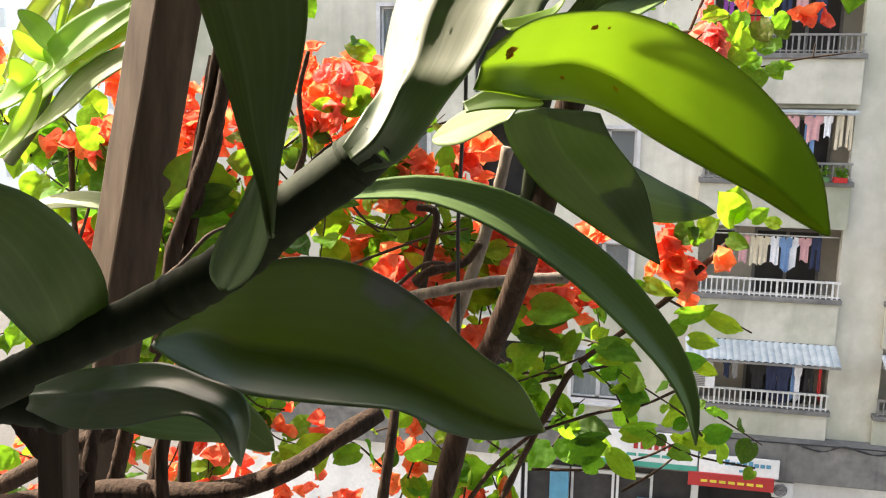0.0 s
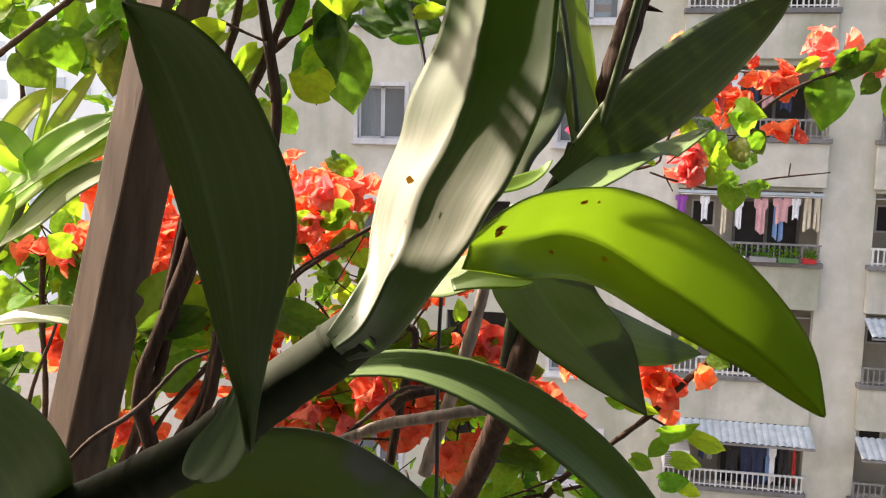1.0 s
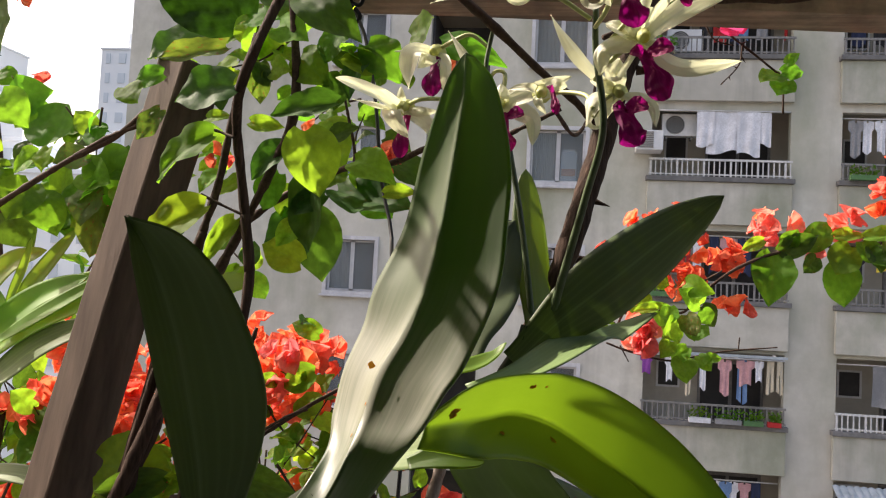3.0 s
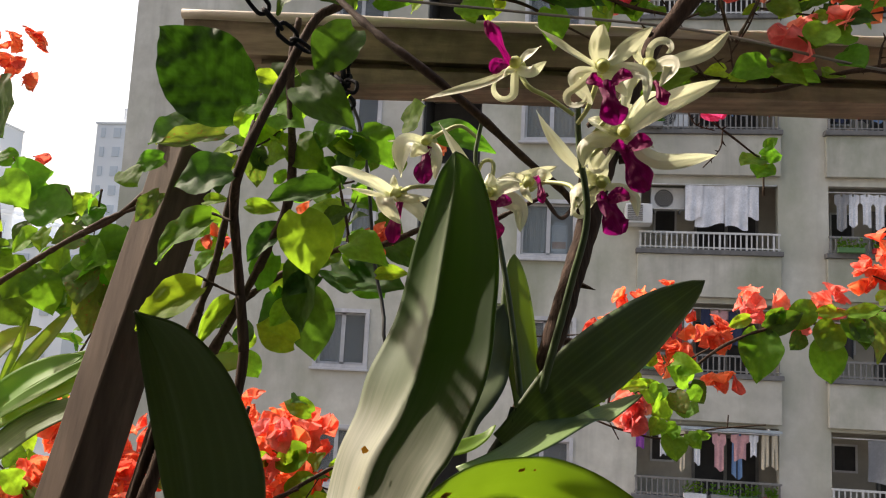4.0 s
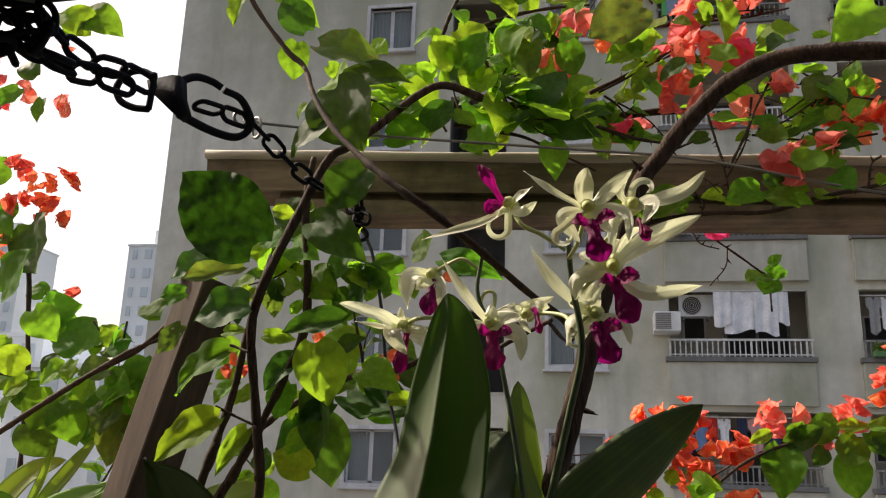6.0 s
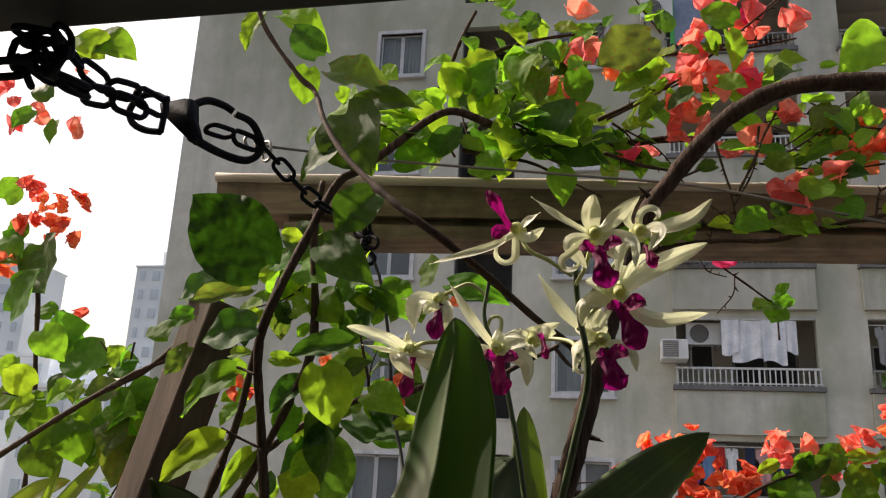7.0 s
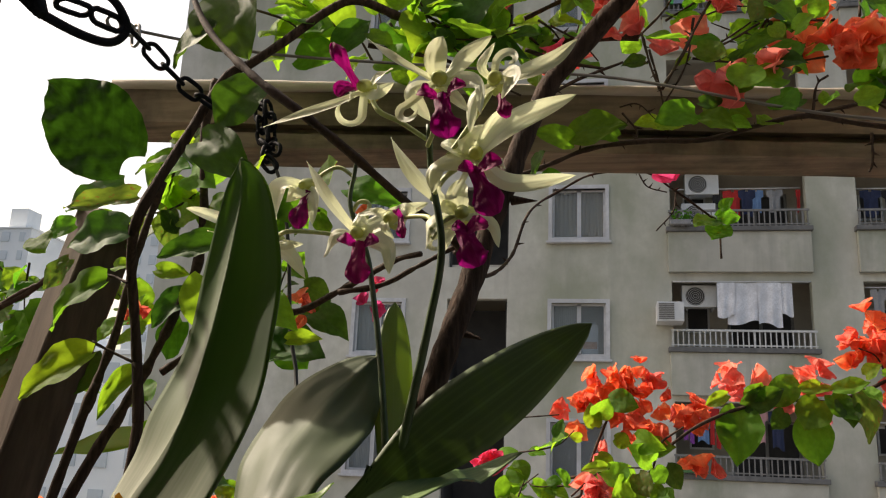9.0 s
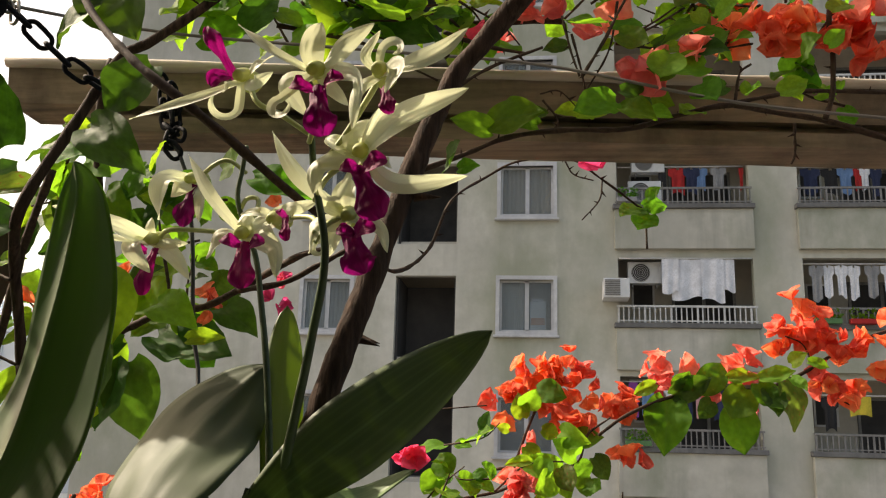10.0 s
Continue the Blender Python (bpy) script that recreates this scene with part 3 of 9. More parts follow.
for z in FLOORS:
    for c in (COL_A, COL_B):
        part("parapet", boxes(((c[0], FY - 0.16, z - 1.03), (c[1] + 0.02, FY - 0.003, z)), bevel=0.012), M_PARAPET, block, smooth=False)
        part("ledge", boxes(((c[0] - 0.04, FY - 0.24, z + 0.002), (c[1] + 0.06, FY - 0.003, z + 0.12)), bevel=0.012), M_LEDGE, block, smooth=False)


def window(c, z, curtain):
    """A white sliding window with a raised surround, two sashes and a sill."""
    w = part("window", boxes(((c[0], FY - 0.05, z - 0.2), (c[0] + 0.1, FY + 0.1, z + 1.32)), ((c[1] - 0.1, FY - 0.05, z - 0.2), (c[1], FY + 0.1, z + 1.32)),
                             ((c[0] + 0.1, FY - 0.05, z + 1.22), (c[1] - 0.1, FY + 0.1, z + 1.32)), ((c[0] + 0.1, FY - 0.05, z - 0.2), (c[1] - 0.1, FY + 0.1, z - 0.1))), M_FRAME, block, "white window surround", smooth=False)
    lo, hi, mid = c[0] + 0.1, c[1] - 0.1, (c[0] + c[1]) / 2
    fr = boxes(*[((x, FY + 0.10, z - 0.098), (x + 0.05, FY + 0.15, z + 1.218)) for x in (lo + 0.002, mid - 0.04, mid + 0.012, hi - 0.052)],
               *[((lo + 0.053, FY + 0.10, q), (hi - 0.053, FY + 0.15, q + 0.05)) for q in (z - 0.097, z + 1.165)])
    part("frame", fr, M_FRAME, w, smooth=False)
    part("sill", boxes(((c[0] - 0.05, FY - 0.14, z - 0.26), (c[1] + 0.05, FY - 0.003, z - 0.202)), bevel=0.01), M_FRAME, w, smooth=False)
    for a, b in ((lo + 0.053, mid - 0.042), (mid + 0.064, hi - 0.054)):
        part("pane", boxes(((a, FY + 0.12, z - 0.045), (b, FY + 0.126, z + 1.163))), M_GLASS, w, smooth=False)
    if curtain:
        bm = bmesh.new()
        a, b = (lo, hi) if curtain != 2 else (lo, lo + (hi - lo) * 0.45)
        n = 40
        rows = [[bm.verts.new((a + (b - a) * i / n, FY + 0.24 + 0.025 * math.sin(i * 1.9), q)) for i in range(n + 1)] for q in (z - 0.09, z + 1.21)]
        for i in range(n):
            bm.faces.new((rows[0][i], rows[0][i + 1], rows[1][i + 1], rows[1][i]))
        part("curtain", bm, M_CURTAIN_TAN if curtain == 3 else M_CURTAIN, w)
    return w


for k, z in enumerate(FLOORS):
    window(WIN_L, z, (0, 2, 0, 2, 1, 2, 0, 1, 2)[k])
    window(WIN_M, z, (1, 0, 2, 0, 2, 3, 2, 1, 0)[k])

# dark doorways of the stair, their gloom painted on the recess walls
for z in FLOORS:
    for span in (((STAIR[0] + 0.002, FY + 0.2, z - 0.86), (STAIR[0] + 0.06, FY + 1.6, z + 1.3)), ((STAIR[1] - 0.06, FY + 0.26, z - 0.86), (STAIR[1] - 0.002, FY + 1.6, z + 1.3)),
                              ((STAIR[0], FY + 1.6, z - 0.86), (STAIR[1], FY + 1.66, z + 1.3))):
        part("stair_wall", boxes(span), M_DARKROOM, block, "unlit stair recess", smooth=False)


def railing(c, z, bars, mat, top):
    r = part("railing", boxes(((c[0] + 0.02, FY - 0.20, z + top - 0.05), (c[1], FY - 0.15, z + top)), ((c[0] + 0.02, FY - 0.19, z + 0.16), (c[1], FY - 0.16, z + 0.19))), mat, block, smooth=False)
    n = bars
    for i in range(n + 1):
        x = c[0] + 0.04 + (c[1] - c[0] - 0.1) * i / n
        part("bar", boxes(((x, FY - 0.187, z + 0.122), (x + 0.028 + 0.02 * (i % 5 == 0), FY - 0.163, z + top - 0.052))), mat, r, smooth=False)
    return r


for k, z in enumerate(FLOORS):
    railing(COL_A, z, 26, M_RAIL if k in (0, 1, 4, 6) else M_RAIL_DARK, 0.56)
    railing(COL_B, z, 26, M_RAIL if k in (2, 6) else M_RAIL_DARK, 0.54)

# doors and small windows at the back of the balconies, unlit rooms painted as dark panes
for k, z in enumerate(FLOORS):
    for c in (COL_A, COL_B):
        by = FY + 1.6
        bw = part("back_window", boxes(((c[0] + 0.55, by - 0.05, z + 0.75), (c[0] + 1.15, by - 0.003, z + 0.80)), ((c[0] + 0.55, by - 0.05, z + 1.40), (c[0] + 1.15, by - 0.003, z + 1.45)),
                                       ((c[0] + 0.55, by - 0.05, z + 0.80), (c[0] + 0.60, by - 0.003, z + 1.40)), ((c[0] + 1.10, by - 0.05, z + 0.80), (c[0] + 1.15, by - 0.003, z + 1.40))), M_WHITE, block, smooth=False)
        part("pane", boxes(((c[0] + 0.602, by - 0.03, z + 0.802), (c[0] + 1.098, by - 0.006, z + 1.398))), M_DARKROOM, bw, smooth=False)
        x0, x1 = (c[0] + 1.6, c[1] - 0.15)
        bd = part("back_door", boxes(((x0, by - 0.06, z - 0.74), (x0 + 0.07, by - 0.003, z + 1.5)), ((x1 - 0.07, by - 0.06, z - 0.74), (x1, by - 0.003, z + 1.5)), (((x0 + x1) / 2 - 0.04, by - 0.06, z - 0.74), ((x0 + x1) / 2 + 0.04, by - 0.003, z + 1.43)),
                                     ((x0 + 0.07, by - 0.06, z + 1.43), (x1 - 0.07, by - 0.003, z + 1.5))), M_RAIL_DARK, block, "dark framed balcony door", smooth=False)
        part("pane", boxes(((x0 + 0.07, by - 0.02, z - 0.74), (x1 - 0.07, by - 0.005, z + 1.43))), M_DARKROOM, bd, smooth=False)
part("string_course", boxes(((-11.95, FY - 0.5, 2.95), (16, FY - 0.003, 4.0)), bevel=0.03), M_CONCRETE, block, "rain-stained concrete band", smooth=False)
part("shop_wall", boxes(((-11.9, FY, -0.1), (-2.2, FY + 0.25, 3.398)), ((4.75, FY, -0.1), (16, FY + 0.25, 3.398)), ((2.28, FY, -0.1), (2.45, FY + 0.25, 3.398))), M_WHITE, block, smooth=False)


# ---- things on the block ----
def air_conditioner(x, y, z, w=0.85, h=0.56):
    a = thing("air_conditioner", "white outdoor air conditioner with a dark round fan", "air conditioner", "air conditioners of the block", at=(x + w / 2, y, z))
    part("body", boxes(((x, y - 0.15, z), (x + w, y + 0.13, z + h)), bevel=0.015), M_WHITE, a, smooth=False)
    bm = bmesh.new()
    bmesh.ops.create_cone(bm, cap_ends=True, segments=28, radius1=h * 0.42, radius2=h * 0.40, depth=0.02, matrix=pose(x + w * 0.38, y - 0.16, z + h / 2, 90))
    part("fan", bm, M_DARKROOM, a, smooth=False)
    bm = bmesh.new()
    for k in range(5):
        r = h * (0.08 + 0.08 * k)
        tube(bm, [(x + w * 0.38 + r * math.cos(q * 0.5236), y - 0.176, z + h / 2 + r * math.sin(q * 0.5236)) for q in range(13)], 0.006, n=24, sides=4)
    part("grille", bm, M_RAIL, a)
    for q in (x + 0.1, x + w - 0.14):
        part("bracket", boxes(((q, y - 0.1, z - 0.08), (q + 0.04, y + 0.14, z - 0.003))), M_RAIL_DARK, a, smooth=False)
    return a


for x, y, z in ((2.30, FY + 0.5, 17.46), (2.35, FY + 0.5, 19.62), (2.45, FY + 0.5, 20.42), (1.35, FY - 0.3, 26.35), (2.3, FY + 0.6, 14.5)):
    air_conditioner(x, y, z)
box_ac = thing("window_air_conditioner", "boxy white window air conditioner with a dark grille beside the balcony", "air conditioner", at=(1.95, 21.6, 16.9))
part("body", boxes(((1.62, 21.35, 16.92), (2.25, 21.98, 17.4)), bevel=0.015), M_WHITE, box_ac, smooth=False)
part("grille", boxes(*[((1.66, 21.33, 16.97 + 0.045 * i), (2.02, 21.348, 17.0 + 0.045 * i)) for i in range(9)]), M_RAIL_DARK, box_ac, smooth=False)
copy_thing(box_ac, Matrix.Translation((2.28, 21.6, 5.3)))

CLOTH = {n: plain("cloth_" + n, c, 0.95, scale=25) for n, c in {
    "white": (0.78, 0.79, 0.84), "red": (0.50, 0.03, 0.03), "navy": (0.03, 0.04, 0.09), "black": (0.025, 0.024, 0.026), "blue": (0.16, 0.28, 0.50), "pink": (0.62, 0.34, 0.36),
    "grey": (0.30, 0.30, 0.31), "yellow": (0.66, 0.52, 0.06), "cream": (0.62, 0.55, 0.42), "violet": (0.28, 0.07, 0.35), "green": (0.10, 0.22, 0.09)}.items()}


def garment(kind, x, y, z, w, h, colour, seed):
    """A hung cloth with folds: a shirt with sleeves, trousers or a plain towel; z is its upper edge."""
    rnd = random.Random(seed)
    bm = bmesh.new()
    nx, nz = 14, 12
    ph = rnd.random() * 6
    grid = {}
    for i in range(nx + 1):
        for k in range(nz + 1):
            u, v = i / nx, k / nz
            half = 0.5
            if kind == "shirt":
                half = 0.5 if v < 0.32 else 0.33
            elif kind == "trousers":
                half = 0.36 + 0.05 * v
            px = x + (u - 0.5) * 2 * half * w
            drop = h * v * (1 + 0.06 * math.sin(u * 5 + ph))
            if kind == "shirt":
                drop += 0.10 * h * abs(u - 0.5) * (1 - v)
            fold = 0.05 * w * math.sin(u * 11 + ph + v * 1.5) * (0.3 + v)
            grid[i, k] = bm.verts.new((px, y + fold, z - drop))
    for i in range(nx):
        for k in range(nz):
            if kind == "trousers" and k > 4 and i in (6, 7):
                continue
            if kind == "shirt" and k == 0 and i in (6, 7):
                continue
            bm.faces.new((grid[i, k], grid[i + 1, k], grid[i + 1, k + 1], grid[i, k + 1]))
    names = {"shirt": "hanging_shirt", "trousers": "hanging_trousers", "towel": "hanging_towel"}
    ob = part(names[kind], bm, CLOTH[colour], None)
    tagged(ob, f"{colour} {'towel' if kind == 'towel' else kind} hung up to dry on a balcony", "laundry", "laundry of the block")
    return ob


def rod(c, y, z):
    bm = bmesh.new()
    tube(bm, [(c[0] + 0.1, y, z), (c[1] - 0.05, y, z)], 0.018, n=4, sides=6)
    part("drying_rod", bm, M_RAIL, block)


def row(c, z, spec, y=FY - 0.05, seed=0):
    """spec: kind, colour, place along the balcony 0 to 1, width, length."""
    rod(c, y, z + 0.02)
    for i, (kind, colour, u, w, h) in enumerate(spec):
        garment(kind, c[0] + (c[1] - c[0]) * u, y - 0.01 + 0.03 * (i % 2), z, w, h, colour, seed * 31 + i)


row(COL_A, 18.00, [("towel", "white", 0.40, 0.42, 0.85), ("towel", "white", 0.52, 0.75, 1.0), ("towel", "white", 0.70, 0.55, 1.05), ("towel", "white", 0.80, 0.4, 0.8)], seed=1)
row(COL_A, 20.55, [("trousers", "black", 0.38, 0.26, 0.9), ("shirt", "red", 0.50, 0.5, 0.7), ("shirt", "navy", 0.60, 0.42, 0.7), ("shirt", "blue", 0.67, 0.35, 0.6), ("shirt", "grey", 0.8, 0.4, 0.6), ("shirt", "red", 0.97, 0.12, 0.6)], FY + 0.4, 2)
row(COL_B, 20.5, [("shirt", "navy", 0.15, 0.5, 0.7), ("shirt", "black", 0.3, 0.5, 0.7), ("shirt", "blue", 0.40, 0.4, 0.7), ("shirt", "red", 0.5, 0.3, 0.6), ("shirt", "white", 0.54, 0.25, 0.6), ("shirt", "navy", 0.62, 0.3, 0.8), ("shirt", "green", 0.8, 0.4, 0.6)], FY + 0.4, 3)
row(COL_B, 17.9, [("shirt", "grey", 0.12, 0.35, 0.9), ("shirt", "white", 0.2, 0.3, 0.8), ("shirt", "white", 0.29, 0.3, 0.8), ("shirt", "white", 0.38, 0.3, 0.85), ("shirt", "grey", 0.5, 0.35, 0.8), ("shirt", "white", 0.62, 0.4, 0.7), ("shirt", "red", 0.8, 0.4, 0.6)], FY + 0.1, 4)
row(COL_A, 14.95, [("trousers", "violet", 0.12, 0.3, 0.8), ("shirt", "blue", 0.22, 0.4, 0.8), ("trousers", "red", 0.3, 0.3, 0.9), ("shirt", "white", 0.38, 0.3, 0.8), ("trousers", "navy", 0.5, 0.3, 0.9), ("shirt", "pink", 0.6, 0.4, 0.8), ("shirt", "navy", 0.72, 0.4, 0.9)], FY + 0.2, 5)
row(COL_B, 14.7, [("towel", "yellow", 0.35, 0.5, 0.45), ("shirt", "black", 0.15, 0.4, 0.8), ("shirt", "navy", 0.6, 0.4, 0.8)], FY + 0.1, 6)
row(COL_A, 12.0, [("trousers", "cream", 0.33, 0.16, 0.9), ("shirt", "white", 0.20, 0.22, 0.6), ("shirt", "white", 0.43, 0.22, 0.75), ("shirt", "pink", 0.58, 0.32, 0.85), ("shirt", "pink", 0.72, 0.42, 0.6), ("trousers", "blue", 0.70, 0.3, 1.0), ("shirt", "white", 0.81, 0.22, 0.5), ("trousers", "cream", 0.89, 0.22, 0.75), ("trousers", "cream", 0.95, 0.18, 0.75), ("shirt", "violet", 0.04, 0.3, 0.45)], FY - 0.2, 7)
row(COL_B, 12.0, [("towel", "grey", 0.5, 1.6, 1.0)], FY + 0.1, 8)
row(COL_A, 9.05, [("shirt", "pink", 0.34, 0.3, 0.7), ("shirt", "cream", 0.42, 0.3, 0.75), ("shirt", "cream", 0.48, 0.3, 0.7), ("shirt", "white", 0.56, 0.3, 0.7), ("shirt", "blue", 0.63, 0.3, 0.85), ("shirt", "white", 0.68, 0.3, 0.8), ("shirt", "pink", 0.76, 0.3, 0.6), ("trousers", "navy", 0.84, 0.3, 0.8)], FY + 0.2, 9)
row(COL_A, 5.95, [("shirt", "navy", 0.28, 0.2, 0.5), ("shirt", "grey", 0.34, 0.2, 0.5), ("shirt", "black", 0.50, 0.4, 1.0), ("shirt", "navy", 0.60, 0.36, 1.0), ("shirt", "navy", 0.68, 0.4, 1.1), ("shirt", "blue", 0.76, 0.25, 1.0), ("shirt", "white", 0.78, 0.18, 1.0), ("trousers", "black", 0.86, 0.3, 1.0), ("trousers", "red", 0.93, 0.1, 0.9)], FY - 0.1, 10)
row(COL_B, 8.9, [("shirt", "white", 0.3, 0.2, 0.9), ("shirt", "navy", 0.6, 0.4, 0.9)], FY + 0.1, 11)


def awning(c, z, deep=0.7):
    a = thing("tin_awning", "faded blue-grey corrugated tin awning over a balcony", "awning", "awnings of the block", at=((c[0] + c[1]) / 2, FY - 0.2, z))
    n = 22
    for i in range(n):
        x0 = c[0] - 0.1 + (c[1] - c[0] + 0.15) * i / n
        x1 = x0 + (c[1] - c[0] + 0.15) / n
        bm = bmesh.new()
        vs = []
        for k in range(5):
            u = k / 4
            lift = 0.03 * math.sin(u * math.pi)
            x = x0 + (x1 - x0) * u
            vs.append((bm.verts.new((x, FY - 0.17, z + 0.30 + lift)), bm.verts.new((x, FY - 0.17 - deep, z + lift))))
        for p, q in zip(vs, vs[1:]):
            bm.faces.new((p[0], q[0], q[1], p[1]))
        part("panel", bm, M_TIN, a)
    part("rail", boxes(((c[0] - 0.1, FY - 0.17 - deep, z - 0.06), (c[1] + 0.05, FY - 0.13 - deep, z - 0.01))), M_RAIL_DARK, a, smooth=False)
    return a


awning(COL_A, 6.15)
awning((COL_B[0] + 0.1, COL_B[1]), 8.9)
awning((COL_B[0] + 0.1, COL_B[1]), 6.0)
top_rail = thing("drying_rack", "blue and white drying rack rail above a balcony", "drying rack", at=(3.6, FY - 0.3, 12.1))
part("rail", boxes(((2.0, FY - 0.42, 12.06), (5.3, FY - 0.38, 12.12)), ((2.0, FY - 0.22, 12.06), (5.3, FY - 0.18, 12.12))), M_TIN, top_rail, smooth=False)
part("bracket", boxes(((2.3, FY - 0.4, 12.122), (2.33, FY - 0.16, 12.15)), ((5.0, FY - 0.4, 12.122), (5.03, FY - 0.16, 12.15))), M_RAIL, top_rail, smooth=False)


def planter(x, z, w, colour, seed):
    rnd = random.Random(seed)
    p = thing("planter", "small balcony planter with low green leaves", "planter", "planters of the block", at=(x + w / 2, FY - 0.3, z))
    part("box", boxes(((x, FY - 0.42, z), (x + w, FY - 0.245, z + 0.12)), bevel=0.01), CLOTH[colour], p, smooth=False)
    bm = bmesh.new()
    for i in range(60):
        c = Vector((x + rnd.random() * w, FY - 0.34 + rnd.uniform(-0.1, 0.06), z + 0.12 + rnd.random() ** 1.5 * 0.22))
        d = Vector((rnd.uniform(-1, 1), rnd.uniform(-1, 0.3), rnd.uniform(0, 1))).normalized() * 0.09
        s = d.cross(Vector((rnd.random(), rnd.random(), rnd.random()))).normalized() * 0.03
        vs = [bm.verts.new(q) for q in (c, c + d * 0.5 + s, c + d, c + d * 0.5 - s)]
        bm.faces.new(vs)
    part("leaves", bm, M_HEART, p)


for i, (x, z, w, c) in enumerate(((3.1, 10.47, 0.5, "white"), (3.7, 10.47, 0.6, "grey"), (4.35, 10.47, 0.45, "green"), (4.9, 10.47, 0.3, "red"), (2.0, 19.41, 0.5, "grey"), (6.6, 16.37, 0.6, "green"), (7.4, 16.37, 0.6, "red"), (2.1, 13.42, 0.6, "green"))):
    planter(x, z, w, c, i)

# shop fronts
shop = thing("pharmacy_front", "shop front with glazed doors behind a green and white signboard", "shop front", at=(0.0, 21.8, 0))
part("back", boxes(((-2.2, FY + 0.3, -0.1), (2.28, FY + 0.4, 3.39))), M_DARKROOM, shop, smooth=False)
for x0, x1 in ((-2.1, -0.9), (-0.85, 0.3), (0.35, 1.3)):
    part("door_leaf", boxes(((x0, FY + 0.1, 0.02), (x0 + 0.07, FY + 0.16, 2.5)), ((x1 - 0.07, FY + 0.1, 0.02), (x1, FY + 0.16, 2.5)), ((x0 + 0.07, FY + 0.1, 2.4), (x1 - 0.07, FY + 0.16, 2.5)), ((x0 + 0.07, FY + 0.1, 1.0), (x1 - 0.07, FY + 0.16, 1.06))), M_WHITE, shop, smooth=False)
for lo, hi in (((-1.4, FY - 0.2, 0.03), (-0.9, FY - 0.02, 2.5)), ((0.9, FY - 0.2, 0.03), (2.2, FY - 0.02, 1.9))):
    part("cabinet", boxes((lo, hi), bevel=0.01), M_BLUESIGN, shop, smooth=False)
sign = thing("shop_sign", "white shop signboard with a green lower band and red lettering", "sign", at=(0.6, 21.3, 3.84))
part("board", boxes(((-0.95, 21.2, 3.28), (2.30, 21.3, 4.06)), bevel=0.01), M_WHITE, sign, smooth=False)
part("green_band", boxes(((-0.95, 21.18, 3.15), (2.30, 21.3, 3.278))), M_GREENSIGN, sign, smooth=False)
for span in [*[((0.72 + 0.17 * i, 21.192, 3.62), (0.83 + 0.17 * i, 21.198, 3.90 - 0.04 * (i % 3))) for i in range(8)]]:
    part("bar", boxes(span), M_REDSIGN, sign, smooth=False)
for span in [*[((-0.6 + 0.29 * i, 21.192, 3.42), (-0.36 + 0.29 * i, 21.198, 3.50)) for i in range(9)], *[((-0.85, 21.192, 3.72), (-0.5, 21.198, 3.95))]]:
    part("bar", boxes(span), M_GREENSIGN, sign, smooth=False)
sign2 = thing("shop_sign", "white shop sign with blue script lettering", "sign", at=(3.3, 21.3, 3.4))
part("board", boxes(((2.34, 21.2, 3.14), (4.24, 21.28, 3.62)), bevel=0.01), M_WHITE, sign2, smooth=False)
for span in [*[((2.95 + 0.14 * i, 21.192, 3.40), (3.06 + 0.14 * i, 21.198, 3.50 + 0.05 * (i % 4 == 0))) for i in range(8)], *[((3.3, 21.192, 3.24), (3.5, 21.198, 3.30))]]:
    part("bar", boxes(span), M_BLUESIGN, sign2, smooth=False)
banner = thing("red_banner", "red shop banner with pale lettering under a sign", "banner", at=(3.2, 21.3, 2.95))
part("cloth", boxes(((2.10, 21.15, 2.80), (4.14, 21.202, 3.16)), bevel=0.005), M_REDSIGN, banner, smooth=False)
for span in [*[((2.4 + 0.22 * i, 21.143, 2.92), (2.56 + 0.22 * i, 21.148, 2.99)) for i in range(7)]]:
    part("bar", boxes(span), CLOTH["yellow"], banner, smooth=False)
for x in (2.3, 3.9):
    part("bracket", boxes(((x, 21.203, 3.0), (x + 0.04, 21.52, 3.04))), M_RAIL_DARK, banner, smooth=False)
shop2 = thing("open_shop", "open unlit shop front below a red banner", "shop front", at=(3.5, 21.8, 0))
part("back", boxes(((2.45, FY + 1.5, -0.1), (4.75, FY + 1.6, 3.39))), M_DARKROOM, shop2, smooth=False)
part("counter", boxes(((2.7, FY + 0.3, 0.02), (4.3, FY + 0.8, 1.0)), bevel=0.01), M_ROOM, shop2, smooth=False)
air_conditioner(4.2, FY - 0.2, 2.44, 0.5, 0.42)
sign3 = thing("small_red_sign", "small red sign on a white shop wall", "sign", at=(5.8, 21.9, 2.3))
part("board", boxes(((5.3, 21.9, 2.0), (6.2, 21.997, 2.32)), bevel=0.005), M_REDSIGN, sign3, smooth=False)
bm = bmesh.new()
tube(bm, [(4.6, 21.4, 4.03), (5.2, 21.38, 3.9), (5.7, 21.4, 4.06), (6.4, 21.38, 3.93), (7, 21.4, 4.04)], 0.025, n=40, sides=5, knot=0.8)
tagged(part("street_cable", bm, M_CABLE, None), "thick sagging dark cable along the concrete band", "cable")
bm = bmesh.new()
tube(bm, [(2.4, 21.49, 4.01), (4, 21.49, 3.99), (6, 21.49, 4.01), (9, 21.49, 3.99)], 0.018, n=30, sides=5)
tagged(part("street_cable", bm, M_CABLE, None), "thin dark cable along the concrete band", "cable")


